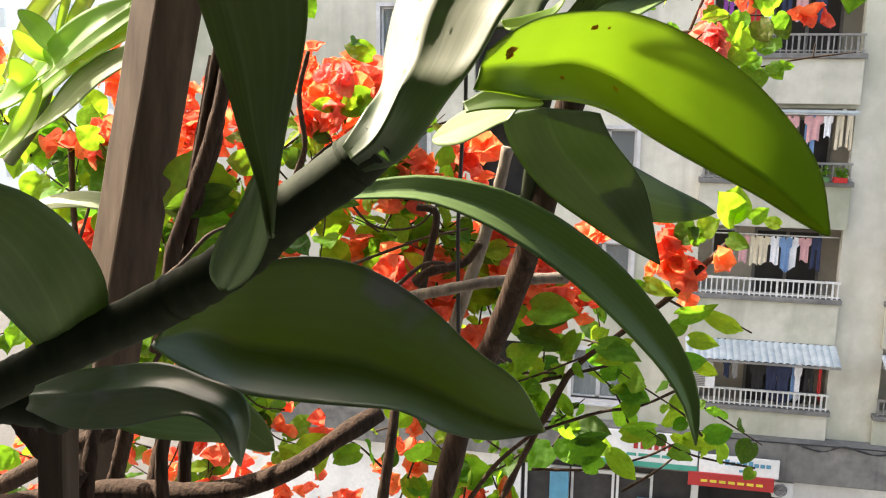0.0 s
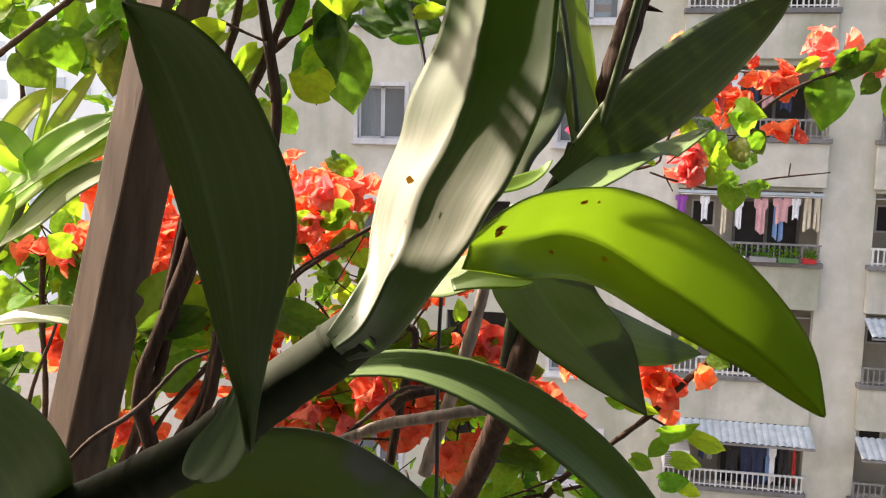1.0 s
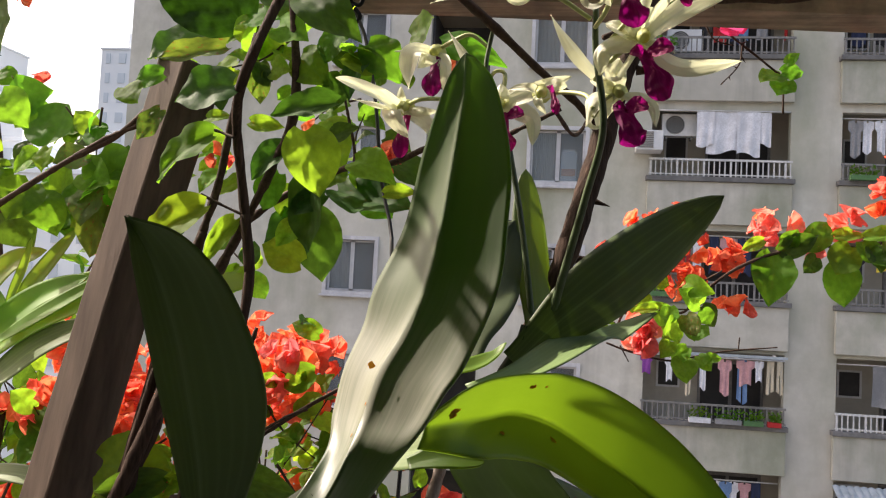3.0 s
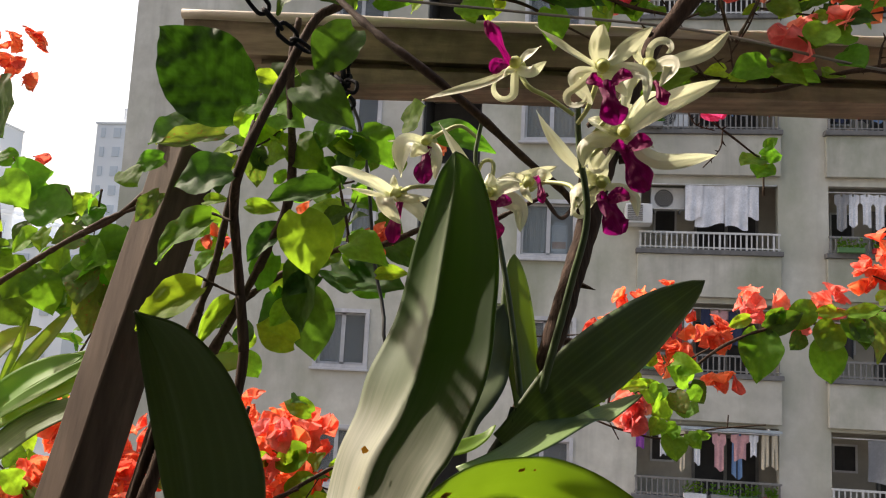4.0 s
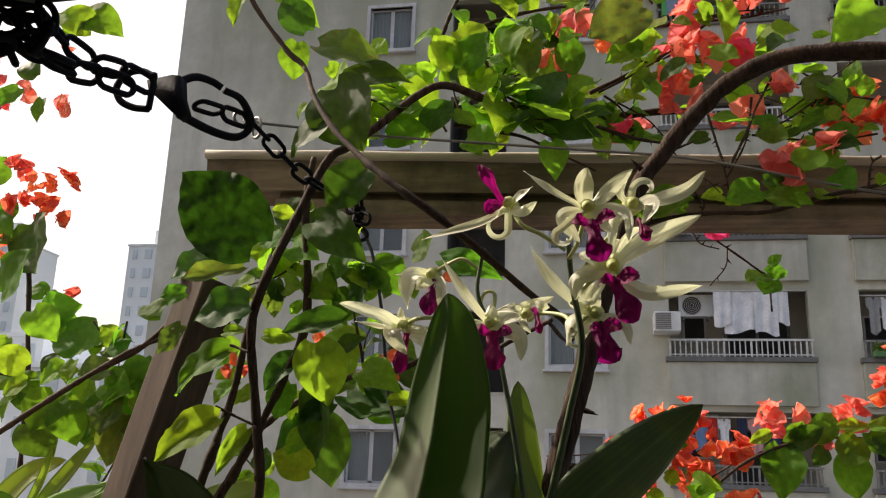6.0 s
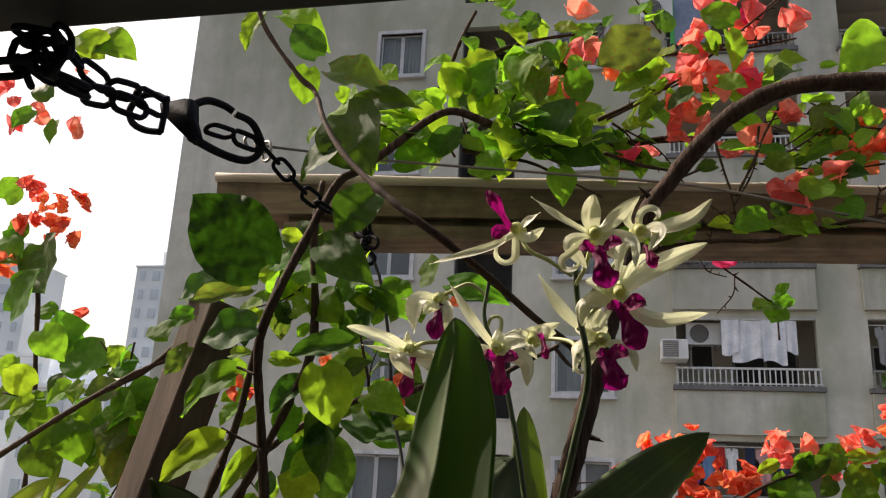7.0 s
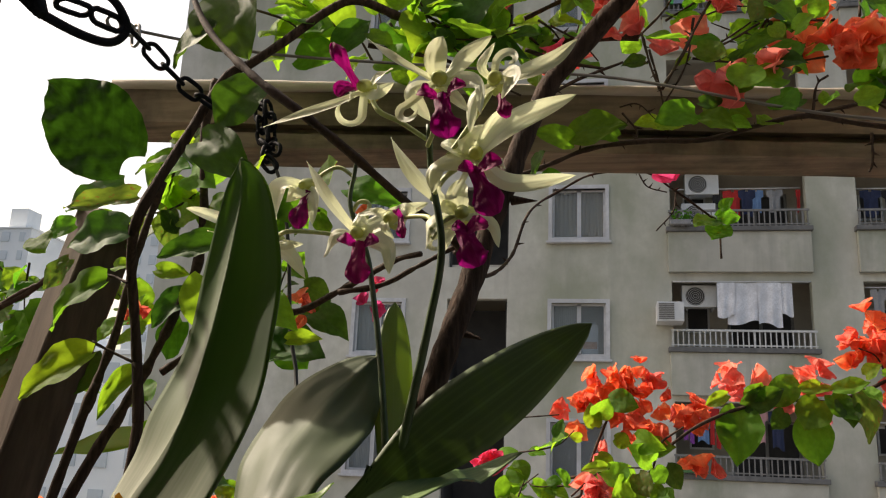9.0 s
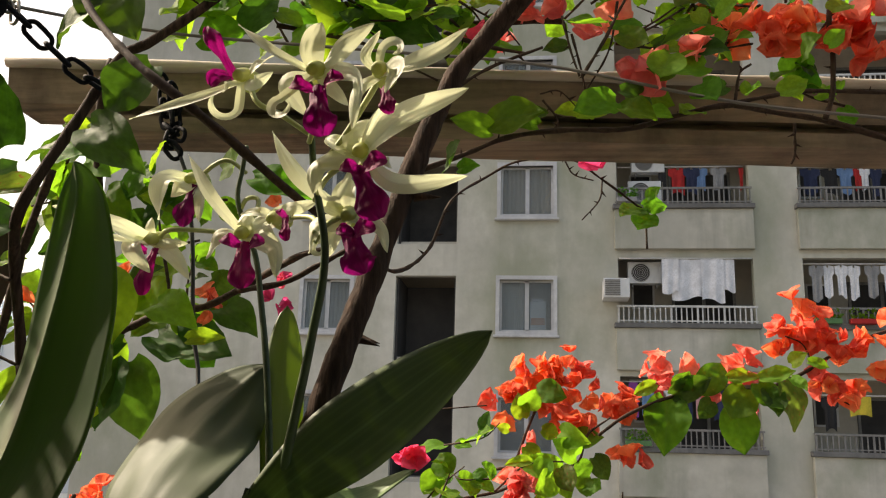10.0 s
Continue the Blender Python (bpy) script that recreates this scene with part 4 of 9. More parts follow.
# ---- hazy town on the left, the haze painted into its colours ----
def far_house(x0, x1, y, z1, cols, floors, label, top=0.0):
    h = thing("far_building", label, "building", "hazy far buildings", at=((x0 + x1) / 2, y, 0))
    d = abs(x1 - x0)
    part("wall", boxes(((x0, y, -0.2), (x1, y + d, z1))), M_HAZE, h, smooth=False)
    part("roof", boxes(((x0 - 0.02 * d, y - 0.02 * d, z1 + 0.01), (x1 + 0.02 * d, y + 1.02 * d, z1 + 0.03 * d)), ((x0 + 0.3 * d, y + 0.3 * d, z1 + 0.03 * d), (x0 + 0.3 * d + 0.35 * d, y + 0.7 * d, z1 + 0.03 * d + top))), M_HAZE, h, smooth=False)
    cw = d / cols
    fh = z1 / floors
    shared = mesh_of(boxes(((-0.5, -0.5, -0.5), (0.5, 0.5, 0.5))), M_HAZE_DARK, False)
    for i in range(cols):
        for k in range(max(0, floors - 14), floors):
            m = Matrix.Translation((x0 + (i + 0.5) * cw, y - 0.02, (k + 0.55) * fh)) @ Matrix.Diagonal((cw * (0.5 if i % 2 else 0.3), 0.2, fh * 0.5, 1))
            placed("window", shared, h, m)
    return h




# a blue screen with a green edge on an upper balcony
screen = thing("balcony_screen", "pale blue balcony screen with a bright green edge strip", "screen", at=(2.62, 21.8, 26.073))
xa, _, zt = (2.13, 21.8, 28.266)
xb, _, zb = (3.196, 21.8, 25.624)
xm = (2.246, 21.8, 26.094)[0]
part("panel", boxes(((xm, 21.78, zb), (xb, 21.82, zt)), bevel=0.005), plain("blue_screen", (0.24, 0.30, 0.42), 0.6), screen, smooth=False)
part("edge_strip", boxes(((xa, 21.77, zb), (xm, 21.83, zt)), bevel=0.005), plain("green_strip", (0.06, 0.42, 0.10), 0.6), screen, smooth=False)


# a flat white bag with an orange band behind a window pane
jar = thing("plastic_jar", "flat white bag with an orange band standing behind a window", "jar", at=(0.012, 22.2, 16.282))
ja, jb = (-0.187, 22.2, 16.251), (0.224, 22.2, 17.036)
part("body", boxes(((ja[0], 22.18, 16.16), (jb[0], 22.22, 16.16 + (jb[2] - ja[2]))), bevel=0.015), M_WHITE, jar, smooth=False)
part("label", boxes(((ja[0] + 0.03, 22.172, 16.34), (jb[0] - 0.03, 22.178, 16.52))), plain("orange_label", (0.62, 0.26, 0.12), 0.6), jar, smooth=False)
part("lid", boxes(((ja[0] + 0.06, 22.17, 16.163 + (jb[2] - ja[2])), (jb[0] - 0.06, 22.23, 16.23 + (jb[2] - ja[2]))), bevel=0.01), M_WHITE, jar, smooth=False)
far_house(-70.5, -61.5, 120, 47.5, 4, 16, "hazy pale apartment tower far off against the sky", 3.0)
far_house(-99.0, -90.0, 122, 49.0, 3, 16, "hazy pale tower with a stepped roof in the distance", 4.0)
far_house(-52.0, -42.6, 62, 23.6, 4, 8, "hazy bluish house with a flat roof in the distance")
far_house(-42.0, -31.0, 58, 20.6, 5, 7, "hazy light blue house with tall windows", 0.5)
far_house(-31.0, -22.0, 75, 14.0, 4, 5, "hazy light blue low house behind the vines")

# ---- timber frame, chain and cables round the plants ----
def timber(name, a, b, w, d, mat, label, turn=0.0, groove=True):
    """A squared timber from a to b, w wide and d deep, with worn edges and an open joint down one side."""
    a, b = Vector(a), Vector(b)
    t = thing(name, label, name.split("_")[-1], at=a)
    ax = (b - a).normalized()
    u = Vector((0, -1, 0)) - ax * Vector((0, -1, 0)).dot(ax)
    u.normalize()
    v = ax.cross(u)
    c, s = math.cos(radians(turn)), math.sin(radians(turn))
    u, v = u * c + v * s, v * c - u * s
    m = Matrix((( v.x, u.x, ax.x, a.x), (v.y, u.y, ax.y, a.y), (v.z, u.z, ax.z, a.z), (0, 0, 0, 1)))
    h = (b - a).length
    for i, (lo, hi, dd) in enumerate(((-w / 2, w * 0.1, d), (w * 0.1 + 0.0003, w / 2, d * 0.985)) if groove else ((-w / 2, w / 2, d),)):
        bm = boxes(((lo, -dd / 2, 0), (hi, dd / 2, h)), bevel=0.0025)
        bmesh.ops.subdivide_edges(bm, edges=[e for e in bm.edges if e.calc_length() > h * 0.5], cuts=14)
        for q in bm.verts:
            q.co.x += 0.0011 * noise.noise(q.co * 17 + Vector((i, 0, 0)))
            q.co.y += 0.0011 * noise.noise(q.co * 13 + Vector((0, i, 5)))
        bm.transform(m)
        part("plank", bm, mat, t, smooth=False)
    return t


post = timber("timber_post", (-0.354, 0.8, 12.599), (-0.177, 0.83, 13.347), 0.037, 0.042, M_WOOD, "weathered brown timber post leaning under the beam", turn=-28, groove=False)
# the beam: stepped profile, its sunlit upper edge painted pale
beam = thing("timber_beam", "long weathered brown timber beam with a stepped edge", "beam", at=(-0.209, 0.86, 13.487))
BA = Vector((-0.209, 0.86, 13.485))
BB = BA + Vector((0.64, 0.075, 0.0))
along = (BB - BA).normalized()


def extrude_profile(prof, a, b, n=30, seed=0):
    bm = bmesh.new()
    rings = []
    for i in range(n + 1):
        p = a.lerp(b, i / n)
        rings.append([bm.verts.new((p.x, p.y + y + 0.0006 * noise.noise(Vector((i * 0.9, y * 90, seed))), p.z + z + 0.0009 * noise.noise(Vector((i * 0.7, z * 60, seed + 9))))) for y, z in prof])
    k = len(prof)
    for r, q in zip(rings, rings[1:]):
        for j in range(k):
            bm.faces.new((r[j], r[(j + 1) % k], q[(j + 1) % k], q[j]))
    bm.faces.new(list(reversed(rings[0])))
    bm.faces.new(rings[-1])
    bmesh.ops.recalc_face_normals(bm, faces=bm.faces)
    return bm


BB2 = BA + along * 1.5
part("upper_board", extrude_profile([(-0.004, 0.0), (0.0, -0.009), (0.004, -0.037), (0.055, -0.037), (0.055, 0.0)], BA, BB2), M_BEAM, beam, smooth=False)
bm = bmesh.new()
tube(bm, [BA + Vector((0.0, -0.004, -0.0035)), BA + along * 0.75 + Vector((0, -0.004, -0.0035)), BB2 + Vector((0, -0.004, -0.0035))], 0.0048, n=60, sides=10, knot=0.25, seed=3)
part("rounded_lip", bm, M_BEAM_LIP, beam, "rounded upper lip, painted pale for the sun on it")
part("lower_board", extrude_profile([(0.014, -0.0375), (0.014, -0.046), (0.002, -0.0465), (0.002, -0.060), (0.052, -0.060), (0.052, -0.0375)], BA + along * 0.07, BB2, seed=4), M_BEAM, beam, smooth=False)


def link(bm, c, ax, up, length, width, r):
    """One oval chain link."""
    pts = []
    n = 20
    for i in range(n):
        a = 2 * math.pi * i / n
        ca, sa = math.cos(a), math.sin(a)
        straight = (length - width) / 2
        x = (width / 2) * ca + (straight if ca > 0.05 else -straight if ca < -0.05 else 0)
        pts.append(c + ax * x + up * (width / 2 * sa))
    rings = []
    for i, p in enumerate(pts):
        tan = (pts[(i + 1) % n] - pts[i - 1]).normalized()
        nz = ax.cross(up).normalized()
        o = tan.cross(nz)
        rings.append([bm.verts.new(p + (nz * math.cos(q * math.pi / 3) + o * math.sin(q * math.pi / 3)) * r) for q in range(6)])
    for i in range(n):
        a, b = rings[i - 1], rings[i]
        for q in range(6):
            bm.faces.new((a[q], a[(q + 1) % 6], b[(q + 1) % 6], b[q]))


def chain(owner, pts, length, width, r, mat, n=None, seed=0):
    line = spline(pts, 200)
    total = sum((q - p).length for p, q in zip(line, line[1:]))
    step = length - 2.6 * r
    n = n or int(total / step)
    fine = spline(pts, n)
    for i in range(n):
        a, b = fine[i], fine[i + 1]
        ax = (b - a).normalized()
        side = ax.cross(Vector((0, -1, 0.2))).normalized()
        tip = radians((20 if i % 2 else 105) + 14 * noise.noise(Vector((i * 1.7, seed, 0))))
        up = Matrix.Rotation(tip, 3, ax) @ side
        bm = bmesh.new()
        link(bm, (a + b) / 2, ax, up, length, width, r)
        part("link", bm, mat, owner)


chain_thing = thing("hanging_chain", "black iron chain with a snap hook holding up the plants", "chain", at=(-0.168, 0.53, 13.448))
chain(chain_thing, [(-0.152, 0.515, 13.434), (-0.145, 0.55, 13.423), (-0.133, 0.585, 13.429), (-0.125, 0.6, 13.426)], 0.024, 0.0125, 0.0021, M_IRON, seed=1)
chain(chain_thing, [(-0.155, 0.5, 13.41), (-0.149, 0.53, 13.407), (-0.145, 0.56, 13.417), (-0.13, 0.585, 13.418)], 0.024, 0.0125, 0.0021, M_IRON, seed=2)
chain(chain_thing, [(-0.158, 0.5, 13.426), (-0.147, 0.51, 13.409), (-0.145, 0.54, 13.414)], 0.024, 0.013, 0.0021, M_IRON, seed=3)
chain(chain_thing, [(-0.193, 0.46, 13.374), (-0.17, 0.47, 13.387), (-0.149, 0.49, 13.399)], 0.026, 0.014, 0.0024, M_IRON, seed=4)
chain(chain_thing, [(-0.085, 0.675, 13.431), (-0.076, 0.69, 13.422), (-0.064, 0.71, 13.409), (-0.049, 0.74, 13.401)], 0.019, 0.0105, 0.0017, M_IRON, seed=5)
chain(chain_thing, [(-0.162, 0.49, 13.424), (-0.15, 0.495, 13.43), (-0.136, 0.5, 13.423)], 0.024, 0.013, 0.0022, M_IRON, seed=8)
chain(chain_thing, [(-0.155, 0.49, 13.401), (-0.149, 0.49, 13.414), (-0.137, 0.5, 13.409)], 0.024, 0.013, 0.0022, M_IRON, seed=9)
chain(chain_thing, [(-0.15, 0.497, 13.395), (-0.161, 0.5, 13.412), (-0.159, 0.503, 13.425), (-0.146, 0.505, 13.428)], 0.020, 0.0125, 0.0022, M_IRON, seed=20)
chain(chain_thing, [(-0.138, 0.502, 13.429), (-0.135, 0.5, 13.414), (-0.137, 0.497, 13.401), (-0.151, 0.5, 13.408)], 0.020, 0.0125, 0.0022, M_IRON, seed=21)
bm = bmesh.new()
h0, h1 = Vector((-0.126, 0.602, 13.426)), Vector((-0.089, 0.675, 13.43))
ax = (h1 - h0).normalized()
up = ax.cross(Vector((0, 1, 0))).normalized()
up = -up if up.z < 0 else up
tube(bm, [(-0.116, 0.615, 13.436), (-0.109, 0.625, 13.445), (-0.101, 0.635, 13.446), (-0.095, 0.64, 13.443)], 0.0031, 0.0027, n=18, sides=8)
tube(bm, [(-0.094, 0.642, 13.442), (-0.088, 0.655, 13.442), (-0.085, 0.665, 13.436), (-0.084, 0.67, 13.428), (-0.088, 0.668, 13.419), (-0.094, 0.66, 13.414), (-0.105, 0.645, 13.414), (-0.115, 0.62, 13.415)], 0.0027, 0.0032, n=40, sides=8)
shape = [(-0.134, 0.612, 13.435), (-0.132, 0.612, 13.428), (-0.12, 0.612, 13.417), (-0.109, 0.612, 13.407), (-0.103, 0.612, 13.41), (-0.108, 0.612, 13.423), (-0.11, 0.612, 13.437), (-0.116, 0.612, 13.438)]
front = [bm.verts.new(Vector(q) - Vector((0, 0.005, 0))) for q in shape]
rear = [bm.verts.new(Vector(q) + Vector((0, 0.005, 0))) for q in shape]
bm.faces.new(front)
bm.faces.new(list(reversed(rear)))
for k in range(len(shape)):
    bm.faces.new((front[k], front[k - 1], rear[k - 1], rear[k]))
part("snap_hook", bm, M_IRON, chain_thing, "black snap hook")
chain(chain_thing, [(-0.108, 0.628, 13.426), (-0.099, 0.645, 13.428), (-0.086, 0.668, 13.429)], 0.022, 0.0115, 0.0019, M_IRON, n=2, seed=10)
bm = bmesh.new()
tube(bm, [(-0.123, 0.598, 13.432), (-0.134, 0.6, 13.438), (-0.144, 0.6, 13.437), (-0.151, 0.6, 13.428), (-0.148, 0.6, 13.418), (-0.138, 0.6, 13.412), (-0.126, 0.6, 13.41)], 0.0024, n=30, sides=8)
part("shackle", bm, M_IRON, chain_thing, "black open shackle")
bm = bmesh.new()
tube(bm, [(-0.125, 0.6, 13.436), (-0.125, 0.6, 13.425), (-0.126, 0.6, 13.41)], 0.0022, n=10, sides=8)
part("shackle_pin", bm, M_IRON, chain_thing)
bm = bmesh.new()
link(bm, h1 + Vector((0, -0.004, 0.001)), ax, up, 0.021, 0.009, 0.0012)
link(bm, h1 + ax * 0.009, up, ax.cross(up), 0.016, 0.009, 0.0012)
part("steel_ring", bm, M_STEEL, chain_thing, "bright steel split ring")
chain2 = thing("short_chain", "short black chain hanging under the beam", "chain", at=(-0.047, 0.84, 13.406))
chain(chain2, [(-0.054, 0.845, 13.452), (-0.047, 0.845, 13.418), (-0.048, 0.835, 13.399), (-0.039, 0.835, 13.388)], 0.016, 0.010, 0.0018, M_IRON, seed=6)
chain(chain2, [(-0.065, 0.85, 13.462), (-0.055, 0.845, 13.418), (-0.036, 0.835, 13.404)], 0.016, 0.010, 0.0018, M_IRON, seed=7)


def cable(name, label, pts, r, mat):
    bm = bmesh.new()
    tube(bm, pts, r, n=36, sides=6)
    return tagged(part(name, bm, mat, None), label, "cable")


cable("grey_wire", "thin grey wire stretched along the beam", [(-0.092, 0.676, 13.433), (-0.068, 0.74, 13.454), (-0.011, 0.78, 13.461), (0.133, 0.79, 13.449), (0.247, 0.79, 13.435), (0.373, 0.79, 13.405), (0.485, 0.8, 13.394)], 0.0013, M_WIRE)
cable("black_cable", "thin black cable hanging from the beam", [(-0.051, 0.835, 13.404), (-0.034, 0.835, 13.383), (-0.019, 0.83, 13.325), (-0.007, 0.82, 13.252), (0.006, 0.81, 13.21), (0.007, 0.8, 13.199), (0.028, 0.79, 13.119), (0.026, 0.79, 13.049), (0.026, 0.78, 12.992), (0.027, 0.78, 12.898), (0.023, 0.78, 12.79)], 0.0016, M_CABLE)

# ---- how a vine grows ----
rnd = random.Random(7)


def branch(owner, pts, r0, r1, name="branch", mat=None, thorns=0):
    bm = bmesh.new()
    thick = r0 > 0.0035
    tube(bm, pts, r0, r1, n=max(10, 7 * len(pts)), sides=16 if thick else 7, knot=0.16 if thick else 0.35, seed=len(pts) + pts[0][0] * 50)
    made = part(name, bm, mat or (M_BARK if thick else M_TWIG), owner)
    r = random.Random(round(pts[0][2] * 1000))
    line = spline(pts, thorns) if thorns > 2 else []
    for a, b in zip(line[1:], line[2:]):
        d = (b - a).normalized()
        out = d.cross(Vector((0, 1, 0))) * r.choice((-1, 1)) + d * r.uniform(0.2, 0.7) + Vector((0, r.uniform(-0.5, 0.2), 0))
        thorn(owner, a, out, r.uniform(0.0035, 0.007))
    return made


def heart_mesh(mat, seed, curl, quilt=0.0):
    """A heart-shaped leaf of length 1 along +y, facing +z, cupped and wavy."""
    r = random.Random(seed)
    bm = bmesh.new()
    uv = bm.loops.layers.uv.new("UVMap")
    n, across = (40, 24) if quilt else (18, 10)
    rows = []
    tilt, wob = r.uniform(-0.25, 0.25), r.uniform(0, 6)
    fold = r.uniform(0.05, 0.35)
    for i in range(n + 1):
        s = i / n
        w = float(np.interp(s, (0, 0.08, 0.2, 0.35, 0.5, 0.65, 0.78, 0.88, 0.95, 1), (0.18, 0.37, 0.485, 0.53, 0.515, 0.44, 0.315, 0.17, 0.07, 0.003)))
        w = max(w, 0.004)
        row = []
        for k in range(across + 1):
            u = 2 * k / across - 1
            back = -0.09 * abs(u) ** 1.5 * max(0, 1 - s * 4)
            z = fold * abs(u) * w * 0.8 - curl * (s - 0.25) ** 2 * 0.9 + 0.035 * math.sin(s * 10 + wob + u * 2) * abs(u) + tilt * u * w * s
            z += 0.045 * noise.noise(Vector((u * w * 6, s * 6, seed))) + 0.012 * noise.noise(Vector((u * w * 16, s * 16, seed + 5)))
            z += quilt * (math.sin((s - abs(u) * w * 0.55) * 26.0) * min(1.0, abs(u) * 2.0) * 0.6 + noise.noise(Vector((u * w * 13, s * 13, seed + 9))))
            row.append((bm.verts.new((u * w * (1 - 0.12 * fold) * (1 + 0.03 * noise.noise(Vector((s * 6, u, seed)))), s + back, z)), (0.5 + u / 2, s)))
        rows.append(row)
    for a, b in zip(rows, rows[1:]):
        for k in range(across):
            f = bm.faces.new((a[k][0], a[k + 1][0], b[k + 1][0], b[k][0]))
            for lp, c in zip(f.loops, (a[k][1], a[k + 1][1], b[k + 1][1], b[k][1])):
                lp[uv].uv = c
    return mesh_of(bm, mat)


HEARTS = {k: [heart_mesh(m, 11 * k + i, c) for i, c in enumerate((0.15, 0.45, 0.75, -0.2, 0.3))] for k, m in enumerate((M_HEART, M_HEART_LIGHT, M_HEART_OLD, M_HEART_DARK))}


def heart_leaf(owner, base, tip, w=0.9, kind=0, face=None, m=None):
    """A vine leaf from its base to its tip; w: how broad it is; face: which way its upper side looks."""
    base, tip = Vector(base), Vector(tip)
    ax = tip - base
    size = ax.length
    ax.normalize()
    f = Vector(face) if face else Vector((rnd.uniform(-0.4, 0.4), -0.9, rnd.uniform(-0.1, 0.6)))
    f = (f - ax * f.dot(ax)).normalized()
    side = ax.cross(f)
    mat = Matrix(((side.x * w, ax.x, f.x, 0), (side.y * w, ax.y, f.y, 0), (side.z * w, ax.z, f.z, 0), (0, 0, 0, 1)))
    if kind == 0 and rnd.random() < 0.25:
        kind = 3
    me = m or rnd.choice(HEARTS[kind])
    return placed("leaf", me, owner, Matrix.Translation(base) @ mat @ Matrix.Scale(size, 4))


def bract_mesh(mat, seed):
    """A bougainvillea flower: three papery bracts with raised ribs round a tiny tube, about 1 across."""
    r = random.Random(seed)
    bm = bmesh.new()
    uv = bm.loops.layers.uv.new("UVMap")
    for j in range(3):
        turn = Matrix.Rotation(2 * math.pi * j / 3 + r.uniform(-0.25, 0.25), 3, "Z")
        open_ = r.uniform(0.55, 1.15)
        n, across = 8, 8
        rows = []
        ph = r.uniform(0, 6)
        for i in range(n + 1):
            s = i / n
            w = 0.44 * max(0.012, math.sin(math.pi * min(1.0, s ** 0.82 * 0.94 + 0.06)) ** 0.85)
            row = []
            for k in range(across + 1):
                u = 2 * k / across - 1
                ang = open_ * (0.25 + 0.95 * s)
                radial, rise = 0.62 * s * math.sin(ang) + 0.03, 0.62 * s * math.cos(ang)
                crease = 0.03 * math.sin(s * 7 + u * 3 + ph) * (0.3 + abs(u)) + 0.022 * math.sin(u * 7 + ph * 2) * s
                p = Vector((radial - 0.22 * (1 - abs(u)) * 0 - 0.25 * u * u * w, u * w, rise + crease + 0.22 * u * u * w))
                row.append((bm.verts.new(turn @ p), (0.5 + u / 2, s)))
            rows.append(row)
        for a, b in zip(rows, rows[1:]):
            for k in range(across):
                f = bm.faces.new((a[k][0], a[k + 1][0], b[k + 1][0], b[k][0]))
                for lp, c in zip(f.loops, (a[k][1], a[k + 1][1], b[k + 1][1], b[k][1])):
                    lp[uv].uv = c
    return mesh_of(bm, mat)


BRACTS = {k: [bract_mesh(m, 5 * i + len(k)) for i in range(5)] for k, m in M_BRACT.items()}


def bracts(owner, centre, n, radius, kind, size=0.027):
    """A cluster of n papery flowers of that radius round a place."""
    c = Vector(centre)
    n = n if n < 3 else round(n * 1.35)
    for i in range(n):
        d = Vector((rnd.gauss(0, 1), rnd.gauss(0, 0.8), rnd.gauss(0, 1)))
        d = d.normalized() * radius * (rnd.random() ** 0.5 if n > 1 else 0)
        out = (d.normalized() if n > 1 else Vector((0, 0, 0))) + Vector((rnd.uniform(-0.5, 0.5), rnd.uniform(-0.9, 0.1), rnd.uniform(-0.3, 0.9)))
        rot = out.to_track_quat("Z", "Y").to_matrix().to_4x4() @ Matrix.Rotation(rnd.uniform(0, 6.28), 4, "Z")
        k = size * rnd.uniform(0.75, 1.2)
        placed("flower", rnd.choice(BRACTS[kind]), owner, Matrix.Translation(c + d) @ rot @ Matrix.Scale(k, 4))


def leafy(owner, a, b, n, spread, size, kinds=(0, 0, 1), flower=None):
    """Leafy twigs along the line from a to b, with about n leaves in all; flower: papery flowers at some ends."""
    a, b = Vector(a), Vector(b)
    size *= 0.76
    for i in range(max(1, round(n * 1.35 / 6))):
        p = a.lerp(b, rnd.random()) + Vector((rnd.gauss(0, 0.6), rnd.gauss(0, 0.5), rnd.gauss(0, 0.6))) * spread
        d = Vector((rnd.uniform(-1, 1), rnd.uniform(-0.5, 0.4), rnd.uniform(-0.7, 0.8))).normalized()
        ln = spread * rnd.uniform(1.3, 2.4)
        bend = Vector((rnd.gauss(0, 0.2), rnd.gauss(0, 0.15), rnd.gauss(0, 0.2) - 0.12)) * ln
        pts = [p - d * ln * 0.5, p + bend * 0.6, p + d * ln * 0.5 + bend * 0.2]
        bm = bmesh.new()
        tube(bm, pts, 0.0013, 0.0006, n=12, sides=5, knot=0.3, seed=i)
        part("twig", bm, M_TWIG, owner)
        line = spline(pts, 12)
        for k in range(6):
            q = line[2 * k + rnd.choice((0, 1))]
            out = (d * 0.35 + Vector((rnd.gauss(0, 0.8), rnd.gauss(0, 0.45) - 0.2, rnd.gauss(0, 0.7) - 0.15))).normalized()
            foot = q + out * size * 0.14
            heart_leaf(owner, foot, foot + out * size * rnd.uniform(0.5, 1.2), rnd.uniform(0.75, 1.0), rnd.choice(kinds), face=(rnd.uniform(-0.6, 0.6), rnd.uniform(-0.9, -0.2), rnd.uniform(0.1, 1.0)))
        if flower and i % 2 == 0:
            bracts(owner, line[-1], 3, 0.014, flower, 0.027)


def thorn(owner, p, d, size=0.010):
    bm = bmesh.new()
    p, d = Vector(p), Vector(d).normalized() * size
    tube(bm, [p, p + d * 0.5, p + d], size * 0.2, size * 0.015, n=6, sides=6)
    part("thorn", bm, M_BARK, owner)


